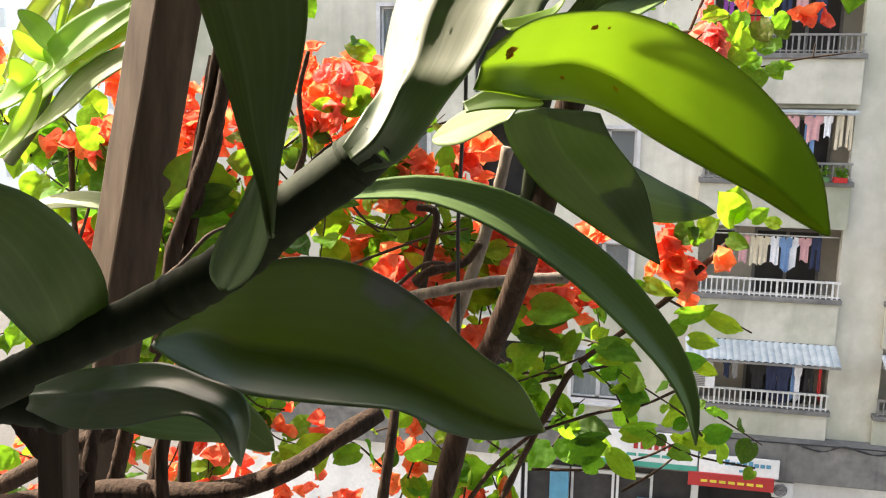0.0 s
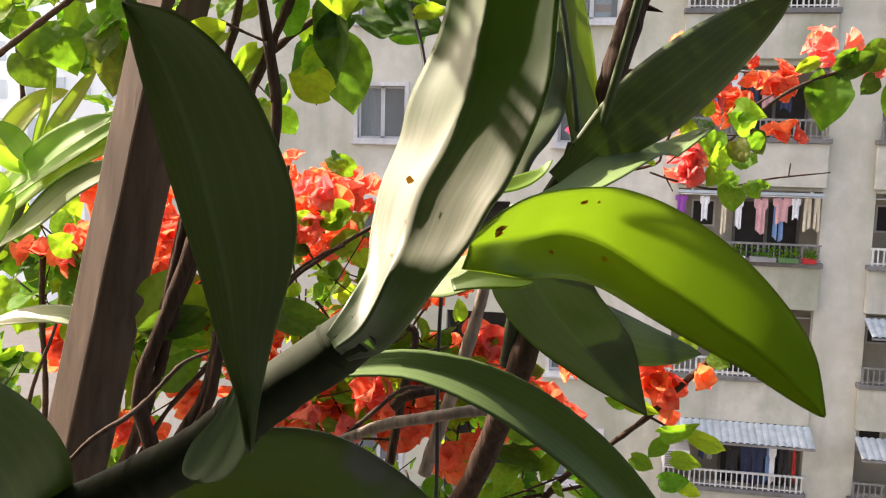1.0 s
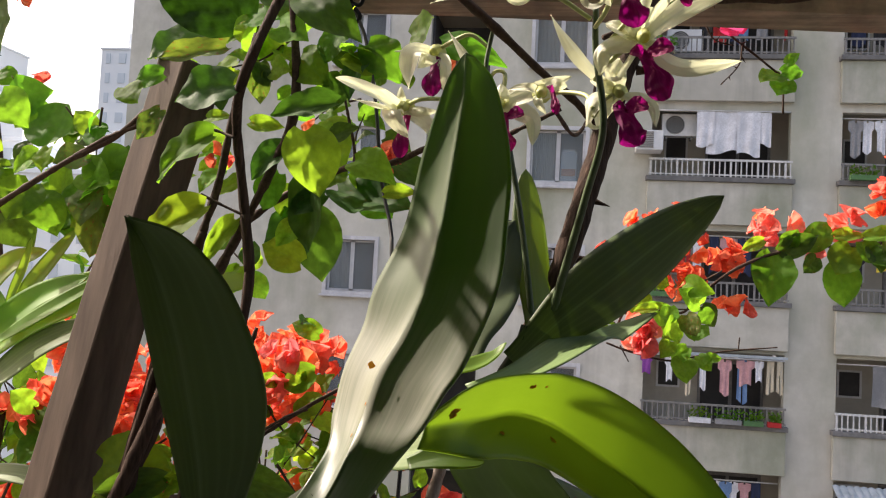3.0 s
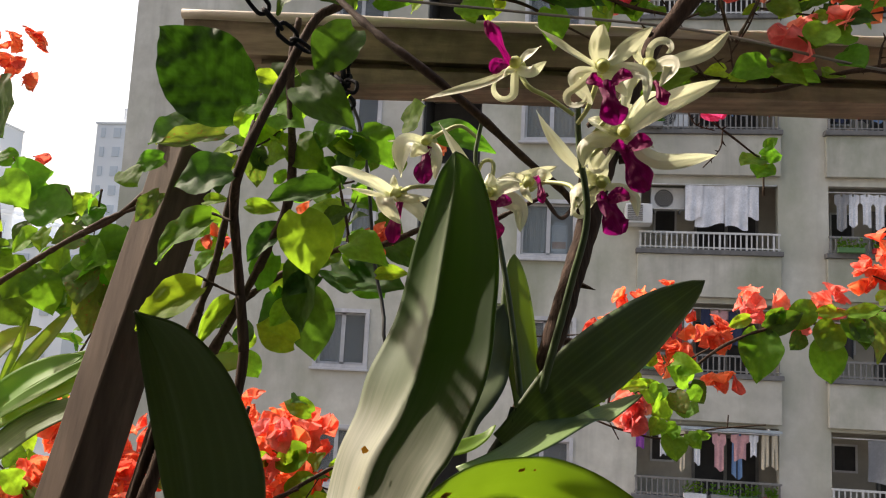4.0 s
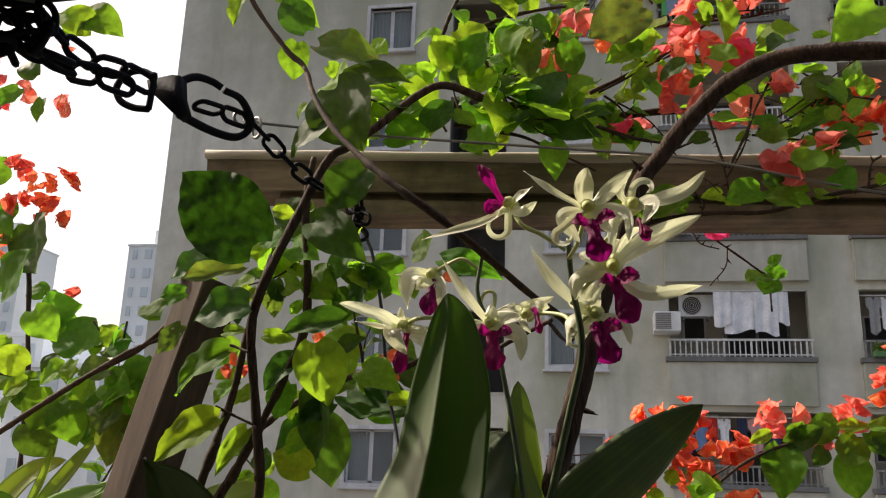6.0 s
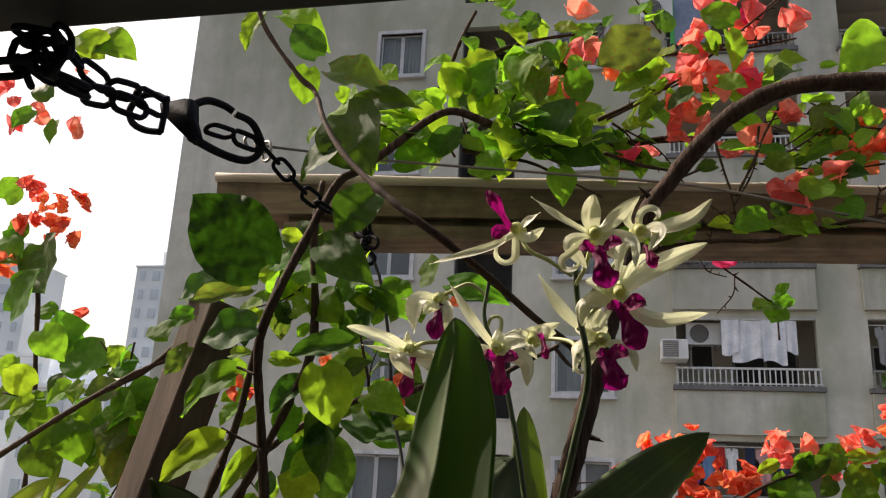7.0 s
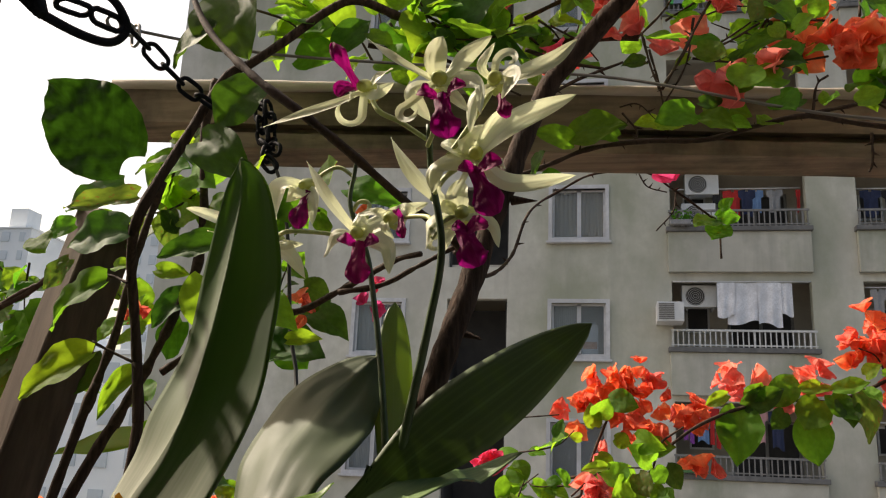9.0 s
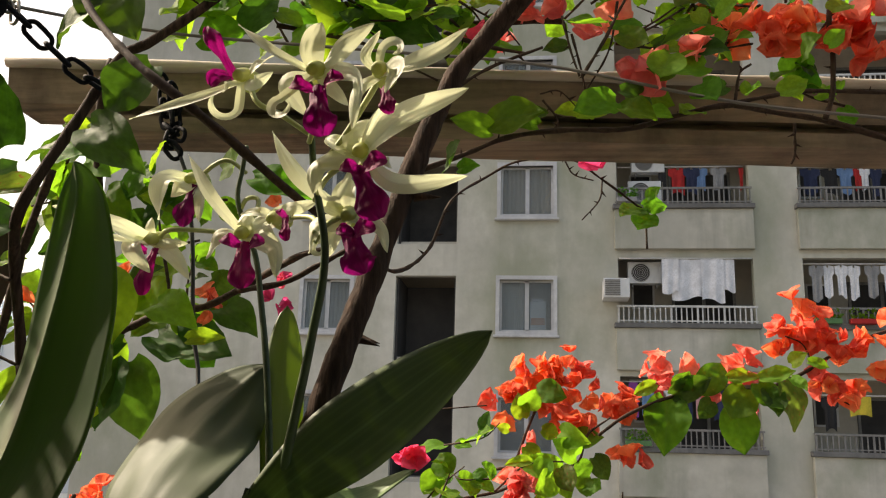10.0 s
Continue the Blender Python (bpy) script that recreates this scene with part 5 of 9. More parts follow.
# ---- the thick climbing bougainvillea ----
vine = thing("bougainvillea_vine", "old thorny bougainvillea with orange-red papery flowers climbing over the beam", "climbing plant", at=(0.023, 0.73, 12.805))
branch(vine, [(0.012, 0.75, 12.757), (0.045, 0.73, 12.887), (0.067, 0.71, 12.941), (0.087, 0.68, 12.998), (0.1, 0.66, 13.04), (0.128, 0.634, 13.155)], 0.0090, 0.0070, "trunk")
branch(vine, [(0.1, 0.66, 13.04), (0.121, 0.638, 13.135), (0.134, 0.630, 13.169), (0.144, 0.632, 13.201), (0.152, 0.640, 13.231), (0.162, 0.652, 13.27), (0.177, 0.665, 13.325), (0.195, 0.676, 13.376), (0.208, 0.677, 13.394), (0.221, 0.679, 13.412), (0.234, 0.676, 13.426)], 0.0069, 0.0058, "trunk")
branch(vine, [(0.228, 0.678, 13.42), (0.238, 0.676, 13.43), (0.253, 0.674, 13.444), (0.282, 0.67, 13.458), (0.314, 0.665, 13.46), (0.358, 0.66, 13.456), (0.424, 0.66, 13.45)], 0.0060, 0.0060, 'trunk')
thorn(vine, (0.151, 0.662, 13.225), (0.9, -0.3, -0.25), 0.012)
thorn(vine, (0.152, 0.665, 13.188), (1, -0.2, 0.05), 0.013)
thorn(vine, (0.146, 0.655, 13.189), (1, -0.2, 0.05), 0.013)
thorn(vine, (0.153, 0.65, 13.223), (0.9, -0.2, -0.3), 0.012)
thorn(vine, (0.194, 0.65, 13.376), (-0.6, -0.4, 0.5), 0.010)
thorn(vine, (0.177, 0.66, 13.301), (1, -0.2, -0.1), 0.015)
thorn(vine, (0.135, 0.675, 13.188), (1, -0.2, 0.0), 0.009)
branch(vine, [(-0.124, 0.7, 13.602), (-0.105, 0.695, 13.549), (-0.07, 0.69, 13.499), (-0.052, 0.685, 13.48), (-0.033, 0.66, 13.442), (-0.007, 0.64, 13.404), (0.033, 0.615, 13.363), (0.064, 0.608, 13.338), (0.093, 0.612, 13.315), (0.121, 0.625, 13.292), (0.143, 0.64, 13.277), (0.157, 0.652, 13.262)], 0.0019, 0.0027, 'branch')
branch(vine, [(-0.087, 0.755, 13.175), (-0.094, 0.75, 13.233), (-0.096, 0.735, 13.282), (-0.083, 0.715, 13.313), (-0.068, 0.735, 13.373), (-0.05, 0.752, 13.43), (-0.033, 0.757, 13.444), (-0.008, 0.765, 13.468), (0.019, 0.772, 13.494), (0.041, 0.776, 13.504), (0.069, 0.8, 13.502), (0.09, 0.84, 13.51), (0.13, 0.876, 13.525), (0.183, 0.88, 13.516), (0.225, 0.88, 13.518), (0.26, 0.88, 13.517)], 0.0036, 0.0034, 'branch')
branch(vine, [(-0.072, 0.78, 13.444), (-0.076, 0.78, 13.397), (-0.071, 0.785, 13.33), (-0.072, 0.785, 13.292), (-0.084, 0.785, 13.259), (-0.101, 0.79, 13.225), (-0.117, 0.79, 13.192), (-0.126, 0.79, 13.174)], 0.0030, 0.0040, 'branch')
branch(vine, [(-0.124, 0.79, 13.177), (-0.135, 0.79, 13.159), (-0.159, 0.78, 13.094), (-0.161, 0.775, 13.056), (-0.173, 0.77, 13.022), (-0.188, 0.77, 12.97)], 0.0042, 0.0045, 'branch')
branch(vine, [(-0.094, 0.76, 13.352), (-0.107, 0.762, 13.305), (-0.114, 0.765, 13.274), (-0.123, 0.77, 13.234), (-0.138, 0.77, 13.182)], 0.0028, 0.0036, 'branch')
branch(vine, [(0.107, 0.75, 13.293), (0.089, 0.76, 13.292), (0.067, 0.78, 13.288), (0.033, 0.81, 13.28), (-0.004, 0.83, 13.268), (-0.032, 0.832, 13.266), (-0.062, 0.85, 13.259), (-0.099, 0.86, 13.243), (-0.13, 0.86, 13.221)], 0.0022, 0.0030, 'branch')
branch(vine, [(-0.032, 0.835, 13.266), (-0.036, 0.835, 13.287), (-0.042, 0.835, 13.31), (-0.049, 0.835, 13.337)], 0.0014, 0.0011, 'twig')
branch(vine, [(0.054, 0.74, 13.264), (0.083, 0.74, 13.269), (0.104, 0.74, 13.28), (0.133, 0.735, 13.294)], 0.0020, 0.0016, 'twig')
branch(vine, [(-0.414, 0.86, 13.196), (-0.393, 0.86, 13.208), (-0.348, 0.855, 13.235), (-0.293, 0.85, 13.267), (-0.254, 0.845, 13.284), (-0.226, 0.84, 13.304), (-0.196, 0.83, 13.33)], 0.0030, 0.0022, 'branch')
branch(vine, [(-0.293, 0.85, 13.267), (-0.259, 0.845, 13.285), (-0.227, 0.84, 13.296)], 0.0024, 0.0018, 'twig')
branch(vine, [(-0.345, 0.92, 13.328), (-0.325, 0.92, 13.306), (-0.307, 0.91, 13.292)], 0.0010, 0.0007, 'twig')
branch(vine, [(-0.497, 0.99, 13.456), (-0.475, 0.985, 13.4), (-0.461, 0.98, 13.333), (-0.451, 0.98, 13.27), (-0.444, 0.98, 13.175)], 0.0030, 0.0026, 'branch')
branch(vine, [(-0.141, 0.75, 13.31), (-0.124, 0.75, 13.307), (-0.103, 0.735, 13.3)], 0.0012, 0.0010, 'twig')
branch(vine, [(-0.125, 0.74, 13.278), (-0.11, 0.74, 13.274), (-0.097, 0.735, 13.269)], 0.0012, 0.0010, 'twig')
branch(vine, [(-0.124, 0.745, 13.229), (-0.109, 0.75, 13.222), (-0.094, 0.75, 13.216)], 0.0012, 0.0010, 'twig')
branch(vine, [(-0.001, 0.8, 13.532), (0.014, 0.8, 13.531), (0.027, 0.8, 13.548), (0.04, 0.8, 13.587), (0.053, 0.8, 13.616)], 0.0026, 0.0014, 'twig')
branch(vine, [(0.062, 0.84, 13.594), (0.088, 0.84, 13.603), (0.125, 0.85, 13.615), (0.163, 0.86, 13.622)], 0.0022, 0.0012, 'twig')
branch(vine, [(0.162, 0.88, 13.54), (0.199, 0.88, 13.558), (0.237, 0.88, 13.58), (0.275, 0.88, 13.609), (0.307, 0.88, 13.638), (0.346, 0.88, 13.673)], 0.0020, 0.0012, 'twig', thorns=7)
branch(vine, [(0.045, 0.8, 13.478), (0.073, 0.81, 13.476), (0.108, 0.82, 13.471), (0.137, 0.83, 13.456)], 0.0020, 0.0012, 'twig')
branch(vine, [(0.167, 0.84, 13.489), (0.196, 0.84, 13.477), (0.23, 0.84, 13.469)], 0.0020, 0.0012, 'twig', thorns=4)
branch(vine, [(0.215, 0.86, 13.595), (0.258, 0.87, 13.603), (0.304, 0.87, 13.605), (0.345, 0.87, 13.612)], 0.0014, 0.0010, 'twig', thorns=5)
branch(vine, [(0.13, 0.75, 13.294), (0.143, 0.8, 13.289), (0.155, 0.88, 13.324), (0.164, 0.95, 13.384), (0.19, 1.0, 13.421), (0.222, 1.0, 13.437), (0.269, 1.0, 13.438), (0.295, 1.0, 13.42), (0.32, 1.0, 13.4), (0.335, 1.0, 13.384), (0.337, 1.0, 13.352)], 0.0016, 0.0010, 'twig', thorns=12)
branch(vine, [(0.298, 1.0, 13.417), (0.295, 1.0, 13.398), (0.279, 1.0, 13.379)], 0.0008, 0.0006, 'twig', thorns=4)
branch(vine, [(0.264, 1.0, 13.436), (0.272, 1.0, 13.423), (0.29, 1.0, 13.417)], 0.0008, 0.0006, 'twig', thorns=4)
branch(vine, [(0.161, 0.8, 13.363), (0.191, 0.82, 13.382), (0.219, 0.83, 13.397), (0.26, 0.83, 13.402), (0.305, 0.83, 13.402), (0.342, 0.83, 13.412), (0.378, 0.83, 13.419), (0.412, 0.84, 13.417), (0.451, 0.84, 13.409), (0.5, 0.84, 13.391)], 0.0020, 0.0022, 'twig', thorns=11)
branch(vine, [(0.378, 0.83, 13.42), (0.41, 0.83, 13.426), (0.434, 0.83, 13.429), (0.503, 0.84, 13.43)], 0.0016, 0.0014, 'twig', thorns=5)
branch(vine, [(0.444, 0.83, 13.407), (0.45, 0.83, 13.425), (0.453, 0.83, 13.455), (0.452, 0.83, 13.482), (0.458, 0.83, 13.528)], 0.0022, 0.0016, 'twig', thorns=6)
branch(vine, [(0.376, 0.8, 13.41), (0.38, 0.8, 13.43), (0.388, 0.8, 13.437)], 0.0012, 0.0008, 'twig', thorns=4)
branch(vine, [(0.423, 0.83, 13.404), (0.422, 0.83, 13.382), (0.419, 0.83, 13.374)], 0.0012, 0.0008, 'twig', thorns=4)
branch(vine, [(0.272, 0.8, 13.431), (0.289, 0.81, 13.464), (0.3, 0.82, 13.491), (0.315, 0.82, 13.519)], 0.0014, 0.0010, 'twig', thorns=5)
branch(vine, [(0.3, 0.82, 13.469), (0.324, 0.83, 13.482), (0.351, 0.84, 13.503)], 0.0012, 0.0008, 'twig', thorns=4)
branch(vine, [(0.182, 0.78, 13.414), (0.208, 0.79, 13.435), (0.244, 0.8, 13.454)], 0.0016, 0.0010, 'twig', thorns=4)
branch(vine, [(0.258, 0.8, 13.478), (0.264, 0.8, 13.451), (0.27, 0.8, 13.431)], 0.0012, 0.0008, 'twig', thorns=4)
branch(vine, [(-0.092, 0.752, 13.216), (-0.087, 0.755, 13.175), (-0.094, 0.756, 13.116), (-0.113, 0.757, 13.055), (-0.13, 0.757, 13.003), (-0.141, 0.757, 12.956), (-0.159, 0.757, 12.921), (-0.178, 0.757, 12.87)], 0.0036, 0.0040)
branch(vine, [(-0.131, 0.77, 13.203), (-0.138, 0.77, 13.182), (-0.156, 0.775, 13.126), (-0.174, 0.78, 13.066), (-0.184, 0.78, 13.027), (-0.189, 0.78, 12.987)], 0.0036, 0.0038)
# leaves that hang before the beam and the wall
heart_leaf(vine, (-0.0755, 0.676, 13.337), (-0.128, 0.658, 13.387), 0.80, face=(-0.05, -0.98, 0.12), m=heart_mesh(M_HEART_QUILT, 77, 0.06, 0.012))
heart_leaf(vine, (-0.094, 0.72, 13.304), (-0.135, 0.712, 13.293), 0.85, 0)
heart_leaf(vine, (-0.112, 0.73, 13.27), (-0.162, 0.734, 13.241), 0.55, 0)
heart_leaf(vine, (-0.114, 0.73, 13.219), (-0.156, 0.716, 13.188), 0.62, 1)
heart_leaf(vine, (-0.014, 0.7, 13.288), (-0.059, 0.698, 13.28), 0.45, 3)
heart_leaf(vine, (-0.047, 0.72, 13.368), (-0.004, 0.7, 13.336), 0.6, 3)
heart_leaf(vine, (-0.01, 0.72, 13.41), (-0.036, 0.712, 13.375), 0.85, 0)
heart_leaf(vine, (-0.027, 0.68, 13.431), (-0.062, 0.684, 13.413), 0.85, 0)
heart_leaf(vine, (-0.029, 0.69, 13.463), (-0.002, 0.676, 13.408), 0.85, 3)
heart_leaf(vine, (-0.043, 0.69, 13.501), (0.01, 0.688, 13.483), 0.62, 2)
heart_leaf(vine, (-0.023, 0.7, 13.474), (0.028, 0.68, 13.469), 0.45, 3)
heart_leaf(vine, (-0.058, 0.7, 13.519), (-0.078, 0.692, 13.546), 0.8, 0)
heart_leaf(vine, (-0.065, 0.7, 13.51), (-0.071, 0.704, 13.482), 0.85, 0)
heart_leaf(vine, (-0.097, 0.71, 13.567), (-0.052, 0.696, 13.54), 0.5, 1)
heart_leaf(vine, (-0.11, 0.7, 13.562), (-0.125, 0.698, 13.532), 0.7, 1)
heart_leaf(vine, (-0.131, 0.79, 13.351), (-0.178, 0.77, 13.332), 0.42, 2)
heart_leaf(vine, (-0.114, 0.79, 13.373), (-0.086, 0.782, 13.372), 0.8, 0)
heart_leaf(vine, (-0.108, 0.79, 13.399), (-0.088, 0.794, 13.398), 0.7, 1)
heart_leaf(vine, (-0.075, 0.79, 13.399), (-0.082, 0.776, 13.388), 0.7, 1)
heart_leaf(vine, (-0.056, 0.77, 13.282), (-0.041, 0.768, 13.234), 0.85, 1)
heart_leaf(vine, (-0.023, 0.79, 13.264), (0.009, 0.77, 13.254), 0.75, 1)
heart_leaf(vine, (-0.059, 0.79, 13.248), (-0.049, 0.782, 13.191), 0.5, 3)
heart_leaf(vine, (-0.082, 0.79, 13.252), (-0.101, 0.794, 13.224), 0.7, 0)
heart_leaf(vine, (-0.08, 0.79, 13.275), (-0.099, 0.776, 13.246), 0.6, 3)
heart_leaf(vine, (-0.06, 0.79, 13.184), (-0.092, 0.788, 13.198), 0.8, 1)
heart_leaf(vine, (-0.115, 0.79, 13.216), (-0.131, 0.77, 13.183), 0.4, 1)
heart_leaf(vine, (-0.036, 0.79, 13.33), (-0.04, 0.782, 13.305), 0.9, 3)
heart_leaf(vine, (-0.044, 0.79, 13.354), (-0.024, 0.794, 13.332), 0.6, 0)
heart_leaf(vine, (-0.07, 0.79, 13.344), (-0.046, 0.776, 13.322), 0.9, 0)
heart_leaf(vine, (-0.017, 0.79, 13.354), (0.011, 0.788, 13.328), 0.85, 0)
heart_leaf(vine, (0.017, 0.79, 13.36), (0.039, 0.77, 13.367), 0.9, 0)
heart_leaf(vine, (0.04, 0.79, 13.356), (0.088, 0.782, 13.344), 0.5, 0)
heart_leaf(vine, (-0.102, 0.79, 13.339), (-0.103, 0.794, 13.307), 0.6, 2)
heart_leaf(vine, (-0.093, 0.79, 13.335), (-0.076, 0.776, 13.33), 0.9, 1)
heart_leaf(vine, (-0.107, 0.79, 13.292), (-0.08, 0.788, 13.288), 0.5, 1)
heart_leaf(vine, (-0.128, 0.79, 13.252), (-0.138, 0.77, 13.238), 0.7, 1)
heart_leaf(vine, (-0.143, 0.79, 13.294), (-0.121, 0.782, 13.295), 0.5, 1)
heart_leaf(vine, (-0.182, 0.79, 13.329), (-0.212, 0.794, 13.323), 0.6, 0)
heart_leaf(vine, (-0.214, 0.79, 13.318), (-0.196, 0.776, 13.305), 0.9, 0)
heart_leaf(vine, (-0.182, 0.79, 13.3), (-0.201, 0.788, 13.276), 0.6, 2)
heart_leaf(vine, (-0.089, 0.79, 13.369), (-0.063, 0.77, 13.355), 0.8, 1)
heart_leaf(vine, (-0.042, 0.79, 13.28), (-0.023, 0.782, 13.29), 0.7, 0)
heart_leaf(vine, (-0.076, 0.79, 13.319), (-0.089, 0.794, 13.31), 0.6, 1)
heart_leaf(vine, (-0.039, 0.79, 13.365), (-0.047, 0.776, 13.336), 0.7, 0)
heart_leaf(vine, (-0.093, 0.79, 13.323), (-0.107, 0.788, 13.339), 0.7, 3)
heart_leaf(vine, (-0.02, 0.79, 13.34), (-0.029, 0.77, 13.315), 0.6, 3)
heart_leaf(vine, (-0.044, 0.79, 13.237), (-0.072, 0.782, 13.221), 0.6, 3)
heart_leaf(vine, (-0.11, 0.79, 13.247), (-0.135, 0.794, 13.233), 0.6, 1)
heart_leaf(vine, (-0.063, 0.79, 13.214), (-0.076, 0.776, 13.198), 0.8, 1)
heart_leaf(vine, (0.002, 0.79, 13.239), (0.026, 0.788, 13.243), 0.5, 1)
heart_leaf(vine, (-0.307, 0.9, 13.28), (-0.329, 0.88, 13.271), 1, 2)
heart_leaf(vine, (-0.334, 0.88, 13.282), (-0.337, 0.872, 13.259), 0.9, 1)
heart_leaf(vine, (-0.358, 0.9, 13.279), (-0.386, 0.904, 13.262), 0.8, 1)
heart_leaf(vine, (-0.31, 0.9, 13.264), (-0.276, 0.886, 13.252), 0.9, 1)
heart_leaf(vine, (-0.295, 0.9, 13.281), (-0.264, 0.898, 13.243), 1, 0)
heart_leaf(vine, (-0.299, 0.9, 13.25), (-0.301, 0.88, 13.214), 0.8, 2)
heart_leaf(vine, (-0.284, 0.9, 13.232), (-0.297, 0.892, 13.184), 0.7, 2)
heart_leaf(vine, (-0.286, 0.9, 13.264), (-0.254, 0.904, 13.276), 0.9, 0)
heart_leaf(vine, (-0.272, 0.9, 13.251), (-0.25, 0.886, 13.232), 0.9, 1)
heart_leaf(vine, (-0.396, 0.9, 13.264), (-0.42, 0.898, 13.25), 0.9, 1)
heart_leaf(vine, (-0.362, 0.9, 13.251), (-0.373, 0.88, 13.217), 1.1, 0)
heart_leaf(vine, (-0.354, 0.9, 13.241), (-0.331, 0.892, 13.208), 0.9, 0)
heart_leaf(vine, (-0.388, 0.9, 13.223), (-0.36, 0.904, 13.192), 1, 0)
heart_leaf(vine, (-0.399, 0.9, 13.278), (-0.427, 0.886, 13.293), 0.9, 1)
heart_leaf(vine, (-0.424, 0.9, 13.307), (-0.433, 0.898, 13.283), 1, 1)
heart_leaf(vine, (-0.478, 0.95, 13.365), (-0.439, 0.93, 13.411), 0.9, 0)
heart_leaf(vine, (-0.421, 0.95, 13.34), (-0.382, 0.942, 13.351), 1, 0)
heart_leaf(vine, (-0.409, 0.95, 13.328), (-0.376, 0.954, 13.317), 1, 0)
heart_leaf(vine, (-0.388, 0.94, 13.32), (-0.337, 0.926, 13.301), 0.9, 0)
heart_leaf(vine, (-0.401, 0.9, 13.336), (-0.372, 0.898, 13.307), 0.9, 1)
heart_leaf(vine, (-0.477, 0.98, 13.453), (-0.44, 0.96, 13.387), 0.9, 0)
heart_leaf(vine, (-0.537, 0.98, 13.51), (-0.515, 0.972, 13.535), 1, 0)
heart_leaf(vine, (-0.505, 0.98, 13.481), (-0.521, 0.984, 13.454), 1, 0)
heart_leaf(vine, (-0.534, 0.98, 13.46), (-0.495, 0.966, 13.428), 0.9, 0)
heart_leaf(vine, (-0.468, 0.98, 13.696), (-0.442, 0.978, 13.733), 0.9, 0)
heart_leaf(vine, (-0.438, 0.98, 13.702), (-0.476, 0.96, 13.724), 0.9, 1)
heart_leaf(vine, (-0.45, 0.98, 13.727), (-0.403, 0.972, 13.7), 0.8, 0)
heart_leaf(vine, (-0.504, 0.98, 13.643), (-0.529, 0.984, 13.677), 0.8, 0)
heart_leaf(vine, (-0.524, 0.98, 13.628), (-0.539, 0.966, 13.6), 0.8, 0)
heart_leaf(vine, (-0.49, 0.98, 13.612), (-0.494, 0.978, 13.581), 0.7, 0)
heart_leaf(vine, (-0.173, 0.84, 13.377), (-0.209, 0.82, 13.344), 0.85, 3)
heart_leaf(vine, (-0.177, 0.84, 13.344), (-0.217, 0.832, 13.321), 0.85, 0)
heart_leaf(vine, (-0.182, 0.84, 13.291), (-0.222, 0.844, 13.268), 0.6, 3)
heart_leaf(vine, (-0.184, 0.84, 13.235), (-0.197, 0.826, 13.196), 0.9, 3)
heart_leaf(vine, (-0.129, 0.84, 13.404), (-0.154, 0.838, 13.37), 0.9, 0)
heart_leaf(vine, (-0.144, 0.84, 13.341), (-0.147, 0.82, 13.308), 0.8, 3)
heart_leaf(vine, (-0.117, 0.84, 13.423), (-0.083, 0.832, 13.382), 0.7, 3)
heart_leaf(vine, (-0.072, 0.87, 13.301), (-0.049, 0.85, 13.265), 1.1, 1)
heart_leaf(vine, (-0.082, 0.87, 13.268), (-0.078, 0.862, 13.304), 0.9, 1)
heart_leaf(vine, (-0.043, 0.87, 13.268), (-0.01, 0.874, 13.255), 0.8, 1)
heart_leaf(vine, (-0.053, 0.87, 13.268), (-0.074, 0.856, 13.252), 0.9, 0)
heart_leaf(vine, (-0.078, 0.87, 13.231), (-0.065, 0.868, 13.173), 0.75, 3)
heart_leaf(vine, (-0.056, 0.87, 13.249), (0.015, 0.85, 13.23), 0.6, 0)
heart_leaf(vine, (-0.032, 0.87, 13.254), (-0.007, 0.862, 13.227), 0.9, 0)
heart_leaf(vine, (-0.017, 0.87, 13.297), (0.006, 0.874, 13.288), 0.9, 0)
heart_leaf(vine, (-0.01, 0.87, 13.276), (0.027, 0.856, 13.256), 0.7, 3)
heart_leaf(vine, (-0.015, 0.87, 13.276), (0.005, 0.868, 13.269), 0.7, 1)
heart_leaf(vine, (-0.047, 0.87, 13.306), (-0.076, 0.85, 13.292), 0.9, 1)
heart_leaf(vine, (-0.092, 0.87, 13.23), (-0.091, 0.862, 13.176), 0.9, 3)
heart_leaf(vine, (-0.105, 0.87, 13.249), (-0.084, 0.874, 13.222), 0.9, 1)
leafy(vine, (-0.112, 0.8, 13.383), (-0.048, 0.81, 13.316), 8, 0.026, 0.036, (0, 1, 1))
leafy(vine, (-0.073, 0.82, 13.405), (-0.002, 0.82, 13.338), 8, 0.024, 0.034, (0, 1, 1))
leafy(vine, (-0.223, 0.9, 13.321), (-0.124, 0.92, 13.197), 14, 0.03, 0.040, (0, 1, 1))
leafy(vine, (-0.121, 0.9, 13.356), (-0.031, 0.92, 13.284), 10, 0.03, 0.036, (0, 0, 1))
leafy(vine, (-0.383, 0.94, 13.326), (-0.257, 0.92, 13.245), 18, 0.03, 0.042, (0, 0, 1))
leafy(vine, (-0.44, 0.96, 13.28), (-0.311, 0.94, 13.207), 26, 0.035, 0.045, (0, 0, 1, 1))
leafy(vine, (-0.481, 1.0, 13.35), (-0.398, 1.0, 13.325), 10, 0.025, 0.040, (0, 0, 1))
branch(vine, [(0.266, 0.84, 13.484), (0.274, 0.84, 13.449), (0.279, 0.84, 13.413)], 0.0011, 0.0007, 'twig', thorns=4)
branch(vine, [(0.301, 0.84, 13.51), (0.294, 0.84, 13.47), (0.276, 0.84, 13.436)], 0.0011, 0.0007, 'twig', thorns=4)
branch(vine, [(0.17, 0.85, 13.526), (0.208, 0.85, 13.546), (0.249, 0.85, 13.573)], 0.0012, 0.0007, 'twig', thorns=4)
